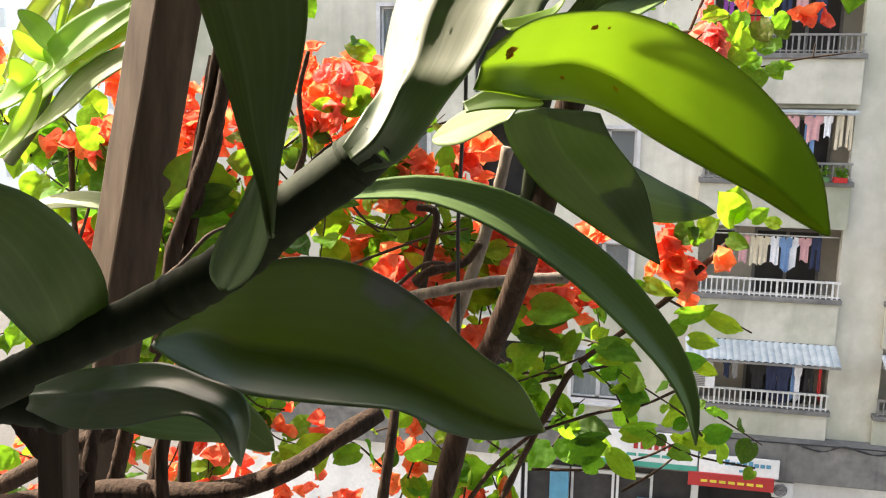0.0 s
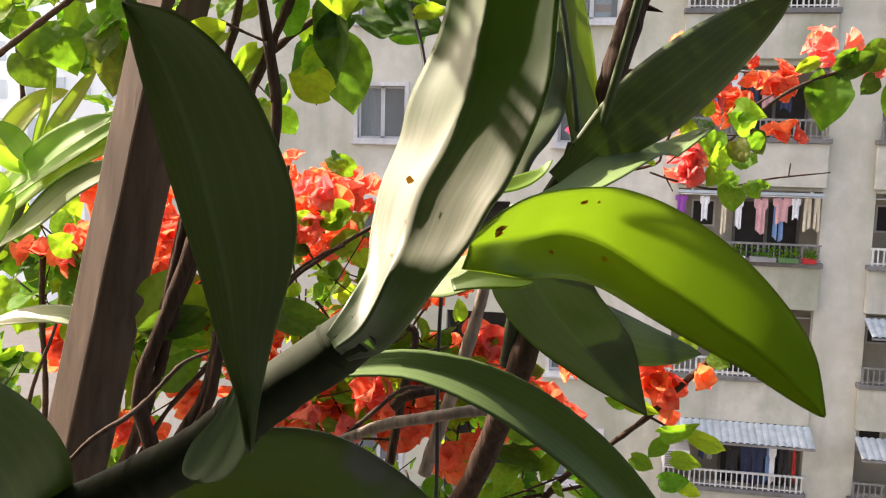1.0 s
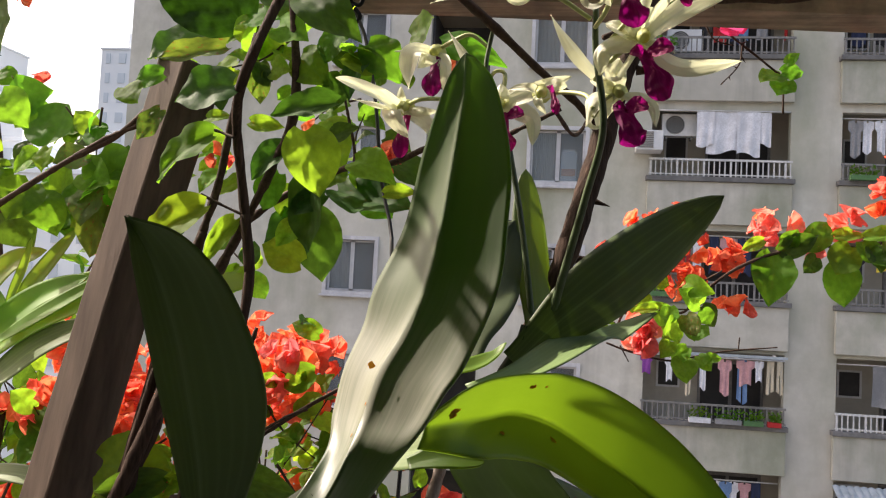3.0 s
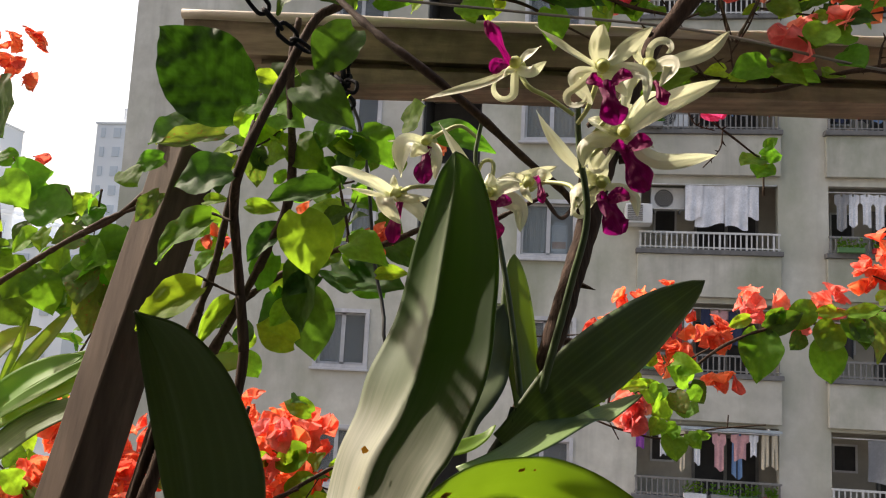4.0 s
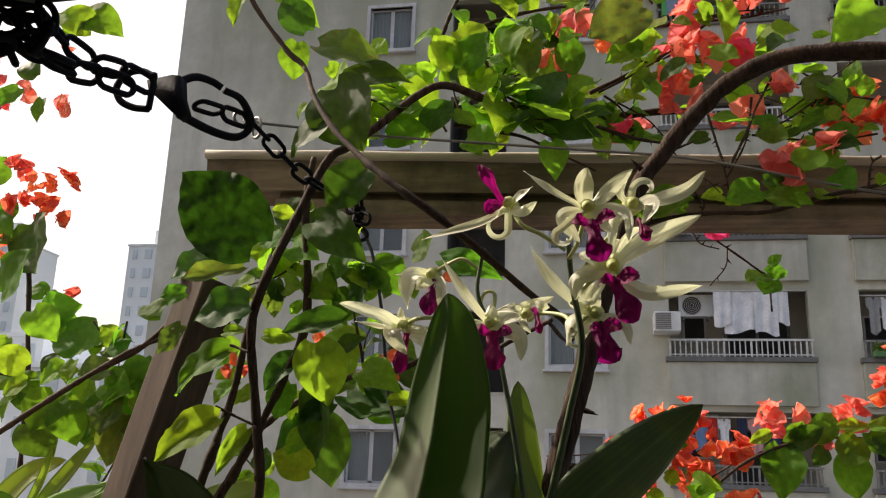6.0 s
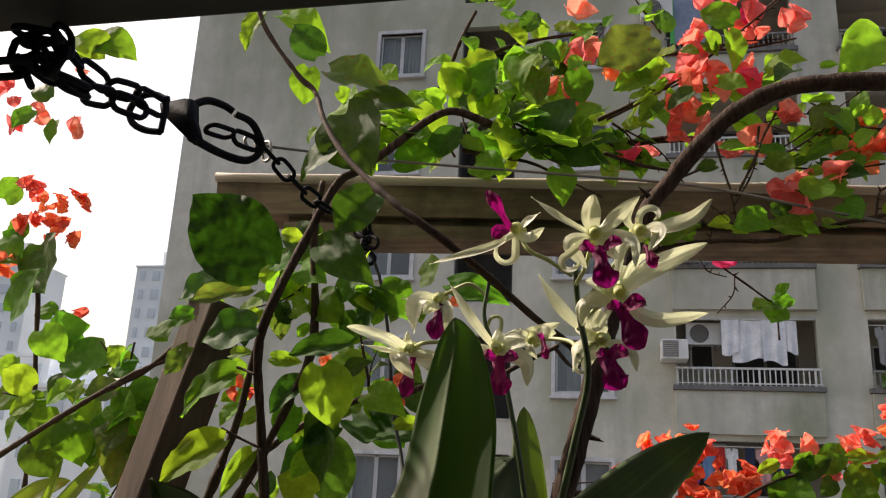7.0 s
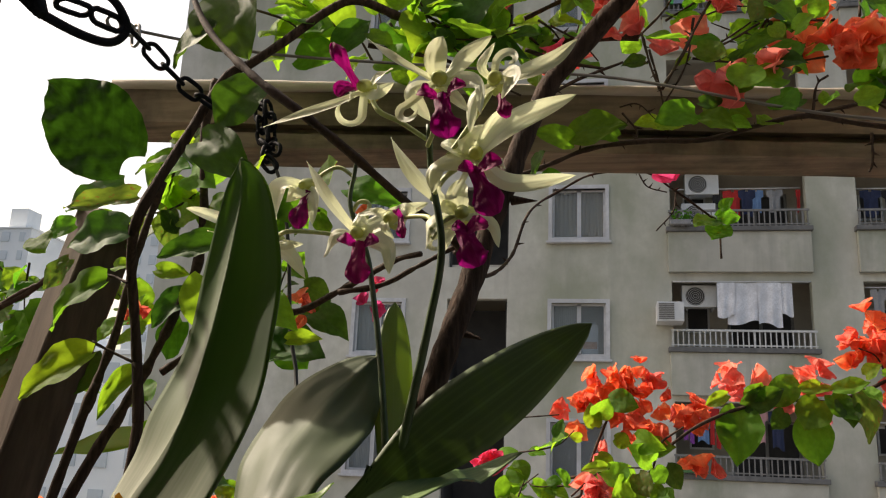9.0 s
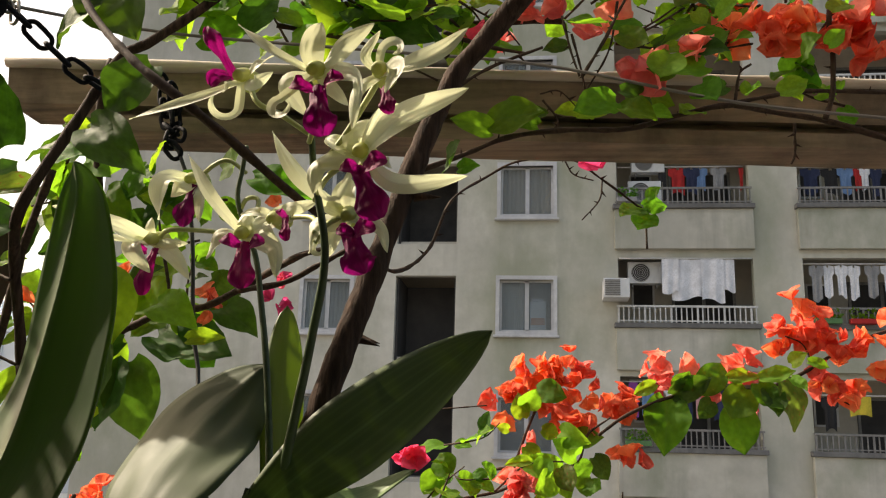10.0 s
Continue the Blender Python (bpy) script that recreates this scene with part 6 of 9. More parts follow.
branch(vine, [(0.08, 0.82, 13.48), (0.108, 0.82, 13.471), (0.142, 0.82, 13.452), (0.166, 0.82, 13.439)], 0.0013, 0.0008, 'twig')
branch(vine, [(0.187, 0.85, 13.515), (0.212, 0.85, 13.498), (0.226, 0.85, 13.481)], 0.0010, 0.0006, 'twig', thorns=4)
branch(vine, [(0.209, 0.84, 13.584), (0.254, 0.84, 13.587), (0.284, 0.84, 13.594), (0.326, 0.84, 13.595)], 0.0010, 0.0006, 'twig', thorns=5)
branch(vine, [(0.277, 0.83, 13.589), (0.303, 0.83, 13.611), (0.329, 0.83, 13.632)], 0.0012, 0.0007, 'twig', thorns=4)
branch(vine, [(0.308, 0.86, 13.488), (0.34, 0.86, 13.509), (0.381, 0.86, 13.541), (0.411, 0.86, 13.562)], 0.0010, 0.0006, 'twig', thorns=5)
branch(vine, [(0.292, 0.86, 13.514), (0.33, 0.86, 13.529), (0.366, 0.86, 13.528)], 0.0008, 0.0005, 'twig', thorns=4)
branch(vine, [(0.299, 0.84, 13.475), (0.338, 0.84, 13.469), (0.37, 0.84, 13.468), (0.4, 0.84, 13.472)], 0.0012, 0.0008, 'twig', thorns=5)
branch(vine, [(0.244, 0.83, 13.426), (0.255, 0.83, 13.41), (0.25, 0.83, 13.4)], 0.0010, 0.0006, 'twig', thorns=4)
branch(vine, [(0.242, 0.83, 13.431), (0.256, 0.83, 13.433), (0.269, 0.83, 13.42)], 0.0007, 0.0004, 'twig', thorns=4)
# leaves and flowers over the beam
heart_leaf(vine, (-0.04, 0.8, 13.497), (-0.005, 0.78, 13.482), 0.8, 1)
heart_leaf(vine, (-0.023, 0.8, 13.506), (0.006, 0.792, 13.504), 0.7, 1)
heart_leaf(vine, (-0.09, 0.8, 13.503), (-0.101, 0.804, 13.492), 0.9, 1)
heart_leaf(vine, (-0.014, 0.8, 13.47), (0.024, 0.786, 13.47), 0.7, 0)
heart_leaf(vine, (0.02, 0.8, 13.477), (0.045, 0.798, 13.502), 0.7, 0)
heart_leaf(vine, (0.057, 0.8, 13.466), (0.083, 0.78, 13.451), 0.8, 1)
heart_leaf(vine, (0.044, 0.8, 13.534), (0.026, 0.792, 13.561), 0.9, 1)
heart_leaf(vine, (0.046, 0.8, 13.569), (0.075, 0.804, 13.549), 0.9, 1)
heart_leaf(vine, (0.052, 0.8, 13.531), (0.076, 0.786, 13.56), 0.8, 0)
heart_leaf(vine, (0.031, 0.8, 13.566), (0.004, 0.798, 13.564), 0.7, 1)
heart_leaf(vine, (0.027, 0.8, 13.523), (0.013, 0.78, 13.527), 0.8, 1)
heart_leaf(vine, (0.046, 0.8, 13.589), (0.054, 0.792, 13.572), 0.8, 1)
heart_leaf(vine, (0.058, 0.8, 13.624), (0.039, 0.804, 13.635), 0.7, 1)
heart_leaf(vine, (0.067, 0.8, 13.628), (0.082, 0.786, 13.619), 0.6, 1)
heart_leaf(vine, (0.029, 0.8, 13.554), (0.044, 0.798, 13.54), 0.9, 1)
heart_leaf(vine, (-0.036, 0.8, 13.478), (-0.018, 0.78, 13.46), 0.8, 1)
heart_leaf(vine, (-0.033, 0.8, 13.559), (-0.015, 0.792, 13.546), 0.9, 1)
heart_leaf(vine, (-0.072, 0.8, 13.541), (-0.055, 0.804, 13.528), 0.7, 1)
heart_leaf(vine, (-0.007, 0.8, 13.491), (0.014, 0.786, 13.489), 0.8, 0)
heart_leaf(vine, (0.045, 0.8, 13.489), (0.067, 0.798, 13.474), 0.7, 0)
heart_leaf(vine, (0.1, 0.82, 13.583), (0.088, 0.8, 13.547), 0.85, 1)
heart_leaf(vine, (0.079, 0.82, 13.612), (0.098, 0.812, 13.588), 0.8, 1)
heart_leaf(vine, (0.095, 0.82, 13.607), (0.109, 0.824, 13.627), 0.8, 0)
heart_leaf(vine, (0.124, 0.82, 13.605), (0.147, 0.806, 13.595), 0.55, 1)
heart_leaf(vine, (0.144, 0.82, 13.606), (0.16, 0.818, 13.602), 0.6, 0)
heart_leaf(vine, (0.103, 0.82, 13.588), (0.126, 0.8, 13.572), 0.6, 0)
heart_leaf(vine, (0.11, 0.82, 13.565), (0.105, 0.812, 13.527), 0.8, 2)
heart_leaf(vine, (0.143, 0.82, 13.562), (0.149, 0.824, 13.528), 0.75, 0)
heart_leaf(vine, (0.209, 0.8, 13.581), (0.162, 0.786, 13.55), 0.75, 2)
heart_leaf(vine, (0.214, 0.82, 13.563), (0.175, 0.818, 13.536), 0.6, 1)
heart_leaf(vine, (0.214, 0.82, 13.575), (0.228, 0.8, 13.561), 0.7, 1)
heart_leaf(vine, (0.236, 0.82, 13.578), (0.25, 0.812, 13.571), 0.6, 0)
heart_leaf(vine, (0.279, 0.8, 13.591), (0.251, 0.804, 13.608), 0.85, 0)
heart_leaf(vine, (0.268, 0.82, 13.58), (0.253, 0.806, 13.585), 0.8, 0)
heart_leaf(vine, (0.277, 0.82, 13.595), (0.286, 0.818, 13.559), 0.55, 1)
heart_leaf(vine, (0.166, 0.82, 13.524), (0.132, 0.8, 13.499), 0.65, 1)
heart_leaf(vine, (0.215, 0.82, 13.529), (0.198, 0.812, 13.508), 0.7, 0)
heart_leaf(vine, (0.242, 0.8, 13.527), (0.22, 0.804, 13.513), 0.7, 0)
heart_leaf(vine, (0.263, 0.8, 13.533), (0.284, 0.786, 13.522), 0.75, 1)
heart_leaf(vine, (0.098, 0.82, 13.497), (0.135, 0.818, 13.479), 0.55, 3)
heart_leaf(vine, (0.126, 0.82, 13.481), (0.169, 0.8, 13.467), 0.55, 3)
heart_leaf(vine, (0.071, 0.82, 13.526), (0.118, 0.812, 13.505), 0.5, 3)
heart_leaf(vine, (0.159, 0.82, 13.49), (0.183, 0.824, 13.498), 0.6, 0)
heart_leaf(vine, (0.265, 0.82, 13.484), (0.286, 0.806, 13.476), 0.6, 1)
heart_leaf(vine, (0.294, 0.82, 13.479), (0.319, 0.818, 13.476), 0.55, 0)
heart_leaf(vine, (0.329, 0.82, 13.553), (0.31, 0.8, 13.54), 0.7, 3)
heart_leaf(vine, (0.068, 0.82, 13.638), (0.09, 0.812, 13.636), 0.7, 1)
heart_leaf(vine, (0.078, 0.82, 13.629), (0.085, 0.824, 13.647), 0.6, 1)
heart_leaf(vine, (0.117, 0.82, 13.607), (0.106, 0.806, 13.607), 0.8, 1)
heart_leaf(vine, (0.131, 0.82, 13.591), (0.124, 0.818, 13.567), 0.6, 1)
heart_leaf(vine, (0.089, 0.82, 13.621), (0.081, 0.8, 13.603), 0.9, 1)
heart_leaf(vine, (0.197, 0.82, 13.561), (0.206, 0.812, 13.542), 0.7, 1)
heart_leaf(vine, (0.222, 0.82, 13.549), (0.212, 0.824, 13.539), 0.6, 1)
heart_leaf(vine, (0.184, 0.82, 13.588), (0.171, 0.806, 13.585), 0.6, 0)
heart_leaf(vine, (0.256, 0.82, 13.584), (0.267, 0.818, 13.571), 0.7, 0)
heart_leaf(vine, (0.151, 0.82, 13.571), (0.138, 0.8, 13.557), 0.7, 1)
heart_leaf(vine, (0.077, 0.82, 13.552), (0.091, 0.812, 13.539), 0.7, 0)
heart_leaf(vine, (0.07, 0.82, 13.575), (0.079, 0.824, 13.569), 0.8, 1)
heart_leaf(vine, (0.209, 0.82, 13.521), (0.22, 0.806, 13.499), 0.6, 1)
heart_leaf(vine, (0.259, 0.82, 13.522), (0.246, 0.818, 13.515), 0.6, 0)
heart_leaf(vine, (0.17, 0.82, 13.465), (0.154, 0.8, 13.474), 0.6, 0)
heart_leaf(vine, (0.279, 0.82, 13.543), (0.262, 0.812, 13.545), 0.6, 0)
heart_leaf(vine, (0.411, 0.84, 13.595), (0.375, 0.82, 13.559), 0.85, 1)
heart_leaf(vine, (0.356, 0.84, 13.566), (0.369, 0.832, 13.563), 0.5, 1)
heart_leaf(vine, (0.408, 0.84, 13.566), (0.374, 0.844, 13.572), 0.3, 1)
heart_leaf(vine, (0.371, 0.84, 13.491), (0.334, 0.826, 13.476), 0.5, 0)
heart_leaf(vine, (0.356, 0.84, 13.495), (0.339, 0.838, 13.489), 0.5, 1)
heart_leaf(vine, (0.361, 0.84, 13.521), (0.372, 0.82, 13.495), 0.6, 1)
heart_leaf(vine, (0.363, 0.84, 13.528), (0.343, 0.832, 13.502), 0.7, 2)
heart_leaf(vine, (0.364, 0.84, 13.533), (0.344, 0.844, 13.535), 0.45, 1)
heart_leaf(vine, (0.357, 0.8, 13.436), (0.327, 0.786, 13.428), 0.65, 1)
heart_leaf(vine, (0.31, 0.84, 13.434), (0.337, 0.82, 13.420), 0.6, 0)
heart_leaf(vine, (0.379, 0.84, 13.438), (0.358, 0.832, 13.429), 0.6, 3)
heart_leaf(vine, (0.246, 0.84, 13.418), (0.219, 0.844, 13.418), 0.55, 3)
heart_leaf(vine, (0.272, 0.84, 13.421), (0.255, 0.826, 13.417), 0.6, 1)
heart_leaf(vine, (0.29, 0.84, 13.418), (0.273, 0.838, 13.415), 0.5, 1)
heart_leaf(vine, (0.359, 0.84, 13.419), (0.342, 0.82, 13.412), 0.7, 0)
heart_leaf(vine, (0.379, 0.84, 13.517), (0.393, 0.844, 13.529), 0.5, 1)
heart_leaf(vine, (0.348, 0.84, 13.476), (0.361, 0.826, 13.456), 0.5, 0)
heart_leaf(vine, (0.327, 0.84, 13.473), (0.342, 0.838, 13.479), 0.5, 0)
heart_leaf(vine, (0.387, 0.84, 13.475), (0.394, 0.82, 13.47), 0.6, 1)
heart_leaf(vine, (0.375, 0.84, 13.468), (0.383, 0.832, 13.455), 0.5, 1)
heart_leaf(vine, (0.297, 0.84, 13.477), (0.285, 0.844, 13.472), 0.6, 1)
heart_leaf(vine, (0.263, 0.84, 13.475), (0.245, 0.826, 13.466), 0.5, 0)
heart_leaf(vine, (0.397, 0.84, 13.548), (0.381, 0.838, 13.551), 0.4, 0)
heart_leaf(vine, (0.295, 0.8, 13.412), (0.266, 0.78, 13.399), 0.65, 0)
heart_leaf(vine, (0.298, 0.79, 13.403), (0.321, 0.782, 13.395), 0.75, 0)
heart_leaf(vine, (0.299, 0.8, 13.42), (0.325, 0.804, 13.412), 0.6, 0)
heart_leaf(vine, (0.327, 0.8, 13.436), (0.325, 0.786, 13.421), 1, 0)
heart_leaf(vine, (0.329, 0.77, 13.432), (0.322, 0.768, 13.413), 1.3, 1)
heart_leaf(vine, (0.353, 0.8, 13.423), (0.359, 0.78, 13.404), 0.8, 0)
heart_leaf(vine, (0.268, 0.8, 13.401), (0.284, 0.804, 13.405), 0.7, 1)
heart_leaf(vine, (0.206, 0.83, 13.403), (0.178, 0.816, 13.409), 0.6, 0)
heart_leaf(vine, (0.24, 0.83, 13.407), (0.212, 0.828, 13.416), 0.6, 0)
heart_leaf(vine, (0.206, 0.83, 13.41), (0.244, 0.81, 13.41), 0.7, 0)
heart_leaf(vine, (0.318, 0.8, 13.404), (0.332, 0.792, 13.397), 0.7, 1)
heart_leaf(vine, (0.406, 0.8, 13.415), (0.426, 0.804, 13.425), 0.7, 1)
heart_leaf(vine, (0.381, 0.78, 13.407), (0.385, 0.766, 13.407), 0.8, 1)
heart_leaf(vine, (0.379, 0.78, 13.407), (0.378, 0.778, 13.416), 0.8, 1)
heart_leaf(vine, (0.284, 0.8, 13.472), (0.26, 0.78, 13.46), 0.95, 1)
heart_leaf(vine, (0.298, 0.8, 13.463), (0.319, 0.792, 13.45), 0.7, 0)
heart_leaf(vine, (0.351, 0.8, 13.453), (0.375, 0.804, 13.463), 0.8, 0)
heart_leaf(vine, (0.347, 0.8, 13.448), (0.371, 0.786, 13.445), 0.6, 0)
heart_leaf(vine, (0.339, 0.8, 13.453), (0.327, 0.798, 13.446), 0.8, 1)
heart_leaf(vine, (0.423, 0.8, 13.442), (0.425, 0.78, 13.449), 1, 0)
heart_leaf(vine, (0.44, 0.8, 13.45), (0.449, 0.792, 13.458), 0.9, 1)
heart_leaf(vine, (0.444, 0.8, 13.476), (0.461, 0.804, 13.486), 0.9, 1)
heart_leaf(vine, (0.367, 0.8, 13.474), (0.376, 0.786, 13.479), 0.9, 1)
heart_leaf(vine, (0.352, 0.8, 13.479), (0.359, 0.798, 13.467), 0.9, 1)
heart_leaf(vine, (0.177, 0.8, 13.363), (0.19, 0.78, 13.376), 0.8, 0)
heart_leaf(vine, (0.185, 0.8, 13.363), (0.199, 0.792, 13.364), 0.7, 0)
bracts(vine, (0.229, 0.84, 13.554), 2, 0.01, 'salmon')
bracts(vine, (0.258, 0.84, 13.558), 3, 0.012, 'salmon')
bracts(vine, (0.255, 0.84, 13.593), 2, 0.009, 'salmon')
bracts(vine, (0.291, 0.84, 13.626), 2, 0.009, 'salmon')
bracts(vine, (0.158, 0.84, 13.583), 2, 0.008, 'salmon')
bracts(vine, (0.127, 0.84, 13.546), 2, 0.008, 'salmon')
bracts(vine, (0.24, 0.84, 13.52), 2, 0.008, 'salmon')
bracts(vine, (0.3, 0.85, 13.561), 1, 0.005, 'pink')
bracts(vine, (0.276, 0.85, 13.639), 1, 0.005, 'pink')
bracts(vine, (0.193, 0.85, 13.485), 1, 0.004, 'pink')
bracts(vine, (0.29, 0.85, 13.623), 1, 0.005, 'pink')
heart_leaf(vine, (0.335, 1.0, 13.389), (0.313, 0.98, 13.381), 0.9, 0)
heart_leaf(vine, (0.338, 1.0, 13.4), (0.347, 0.992, 13.408), 0.8, 0)
heart_leaf(vine, (0.335, 1.0, 13.392), (0.359, 1.004, 13.396), 0.7, 0)
heart_leaf(vine, (0.34, 1.0, 13.384), (0.326, 0.986, 13.365), 0.9, 0)
bracts(vine, (0.245, 0.86, 13.623), 2, 0.02, 'salmon', 0.029)
bracts(vine, (0.258, 0.86, 13.641), 1, 0.013, 'salmon', 0.029)
bracts(vine, (0.304, 0.86, 13.626), 2, 0.015, 'salmon', 0.029)
bracts(vine, (0.339, 0.86, 13.624), 2, 0.015, 'salmon', 0.029)
bracts(vine, (0.3, 0.86, 13.57), 1, 0.013, 'salmon', 0.029)
bracts(vine, (0.256, 0.86, 13.575), 2, 0.017, 'salmon', 0.029)
bracts(vine, (0.254, 0.86, 13.546), 2, 0.018, 'salmon', 0.029)
bracts(vine, (0.246, 0.86, 13.526), 2, 0.015, 'salmon', 0.029)
bracts(vine, (0.224, 0.86, 13.541), 1, 0.013, 'salmon', 0.029)
bracts(vine, (0.149, 0.86, 13.598), 1, 0.011, 'salmon', 0.029)
bracts(vine, (0.141, 0.86, 13.642), 1, 0.008, 'salmon', 0.029)
bracts(vine, (0.125, 0.86, 13.551), 2, 0.016, 'salmon', 0.029)
bracts(vine, (0.109, 0.86, 13.561), 1, 0.013, 'salmon', 0.029)
bracts(vine, (0.176, 0.92, 13.505), 1, 0.006, 'salmon', 0.029)
bracts(vine, (0.208, 0.92, 13.51), 1, 0.007, 'salmon', 0.029)
bracts(vine, (0.302, 0.86, 13.508), 1, 0.009, 'salmon', 0.029)
bracts(vine, (0.277, 0.86, 13.489), 1, 0.005, 'salmon', 0.029)
bracts(vine, (0.314, 0.8, 13.438), 2, 0.005, 'salmon', 0.031)
bracts(vine, (0.331, 0.8, 13.433), 2, 0.005, 'salmon', 0.031)
bracts(vine, (0.353, 0.8, 13.44), 2, 0.006, 'salmon', 0.031)
bracts(vine, (0.13, 0.88, 13.573), 1, 0.005, 'orange')
bracts(vine, (0.173, 0.88, 13.589), 1, 0.006, 'orange')
bracts(vine, (0.379, 0.88, 13.512), 2, 0.007, 'orange')
bracts(vine, (0.402, 0.88, 13.505), 3, 0.012, 'orange')
bracts(vine, (0.369, 0.88, 13.515), 1, 0.003, 'orange')
bracts(vine, (0.411, 0.88, 13.527), 2, 0.007, 'orange')
bracts(vine, (0.428, 0.84, 13.479), 5, 0.016, 'orange')
bracts(vine, (0.444, 0.84, 13.483), 5, 0.018, 'orange')
bracts(vine, (0.408, 0.84, 13.48), 3, 0.01, 'orange')
bracts(vine, (0.467, 0.84, 13.464), 4, 0.016, 'orange')
bracts(vine, (0.383, 0.84, 13.483), 2, 0.005, 'orange')
bracts(vine, (0.486, 0.84, 13.477), 4, 0.014, 'orange')
bracts(vine, (0.473, 0.82, 13.476), 3, 0.012, 'salmon')
bracts(vine, (0.315, 0.82, 13.5), 2, 0.008, 'salmon')
bracts(vine, (0.261, 0.82, 13.497), 2, 0.008, 'salmon')
bracts(vine, (0.296, 1.0, 13.429), 1, 0.003, 'pink', 0.036)
bracts(vine, (0.058, 0.8, 13.266), 2, 0.006, 'pink', 0.014)
bracts(vine, (0.066, 0.8, 13.282), 2, 0.004, 'pink', 0.013)
bracts(vine, (-0.011, 0.85, 13.277), 2, 0.004, 'orange', 0.018)
bracts(vine, (-0.007, 0.85, 13.26), 1, 0.003, 'orange', 0.018)
bracts(vine, (0.039, 0.85, 13.353), 1, 0.003, 'orange', 0.018)
bracts(vine, (-0.306, 0.95, 13.224), 3, 0.008, 'pink', 0.02)
bracts(vine, (-0.314, 0.95, 13.196), 2, 0.006, 'pink', 0.02)
bracts(vine, (-0.454, 1.0, 13.727), 2, 0.008, 'salmon', 0.024)
bracts(vine, (-0.481, 1.0, 13.684), 1, 0.004, 'salmon', 0.024)
bracts(vine, (-0.465, 1.0, 13.613), 2, 0.007, 'salmon', 0.024)
bracts(vine, (-0.548, 1.0, 13.623), 2, 0.012, 'salmon', 0.024)
bracts(vine, (-0.579, 1.0, 13.672), 3, 0.017, 'salmon', 0.024)
bracts(vine, (-0.538, 1.0, 13.631), 2, 0.012, 'salmon', 0.024)
bracts(vine, (-0.501, 0.98, 13.516), 4, 0.012, 'orange', 0.020)
bracts(vine, (-0.467, 0.98, 13.494), 6, 0.0144, 'orange', 0.020)
bracts(vine, (-0.447, 0.98, 13.501), 4, 0.0112, 'orange', 0.020)
bracts(vine, (-0.454, 0.98, 13.463), 4, 0.0128, 'orange', 0.020)
bracts(vine, (-0.513, 0.98, 13.432), 4, 0.0112, 'orange', 0.020)
bracts(vine, (-0.496, 0.98, 13.419), 3, 0.012, 'orange', 0.020)
bracts(vine, (-0.501, 0.98, 13.481), 3, 0.0104, 'orange', 0.020)
bracts(vine, (-0.411, 0.98, 13.366), 1, 0.0032, 'orange', 0.020)
bracts(vine, (-0.076, 0.85, 13.298), 1, 0.005, 'orange', 0.018)
bracts(vine, (-0.156, 0.85, 13.274), 2, 0.007, 'orange', 0.018)
bracts(vine, (-0.161, 0.85, 13.276), 1, 0.005, 'orange', 0.018)
leafy(vine, (-0.045, 0.86, 13.539), (0.151, 0.9, 13.595), 34, 0.035, 0.034, (0, 1, 1))
leafy(vine, (0.185, 0.9, 13.612), (0.3, 0.9, 13.546), 24, 0.04, 0.034, (0, 1, 1))
leafy(vine, (0.315, 0.88, 13.502), (0.419, 0.88, 13.544), 24, 0.03, 0.034, (0, 1, 1))
leafy(vine, (0.37, 0.88, 13.501), (0.499, 0.88, 13.497), 26, 0.03, 0.032, (0, 1, 1))
leafy(vine, (-0.06, 0.80, 13.50), (0.16, 0.82, 13.50), 30, 0.028, 0.046, (0, 1, 1))
leafy(vine, (0.03, 0.84, 13.57), (0.15, 0.86, 13.60), 18, 0.028, 0.046, (0, 1, 1))
leafy(vine, (0.18, 0.84, 13.50), (0.30, 0.86, 13.57), 18, 0.028, 0.042, (0, 1, 1))
# right-hand flowering branch
branch_r = thing("bougainvillea_branch", "arching bougainvillea branch with bright orange flowers and hanging green leaves", "climbing plant", at=(0.432, 1.2, 13.245))
branch(branch_r, [(0.301, 1.16, 13.19), (0.332, 1.18, 13.212), (0.377, 1.2, 13.232), (0.427, 1.21, 13.243), (0.477, 1.22, 13.244), (0.51, 1.23, 13.255), (0.544, 1.24, 13.272), (0.573, 1.25, 13.29), (0.641, 1.3, 13.32), (0.754, 1.35, 13.349)], 0.0018, 0.0022, 'twig')
branch(branch_r, [(0.544, 1.24, 13.272), (0.531, 1.23, 13.296), (0.51, 1.22, 13.304)], 0.0010, 0.0008, 'twig')
branch(branch_r, [(0.538, 1.24, 13.269), (0.56, 1.24, 13.244), (0.583, 1.24, 13.229)], 0.0010, 0.0008, 'twig')
branch(branch_r, [(0.126, 1.25, 13.112), (0.197, 1.25, 13.128), (0.207, 1.24, 13.146), (0.223, 1.23, 13.19), (0.236, 1.22, 13.221)], 0.0018, 0.0016, 'twig')
branch(branch_r, [(0.165, 1.25, 13.132), (0.191, 1.24, 13.151), (0.242, 1.22, 13.156), (0.279, 1.2, 13.16), (0.29, 1.18, 13.19), (0.313, 1.16, 13.208)], 0.0018, 0.0012, 'twig')
branch(branch_r, [(0.104, 1.2, 13.214), (0.13, 1.2, 13.215), (0.181, 1.2, 13.22)], 0.0010, 0.0008, 'twig')
heart_leaf(branch_r, (0.377, 1.2, 13.232), (0.372, 1.18, 13.175), 0.8, 0)
heart_leaf(branch_r, (0.383, 1.2, 13.235), (0.424, 1.192, 13.254), 0.6, 0)
heart_leaf(branch_r, (0.365, 1.2, 13.247), (0.341, 1.204, 13.235), 0.6, 1)
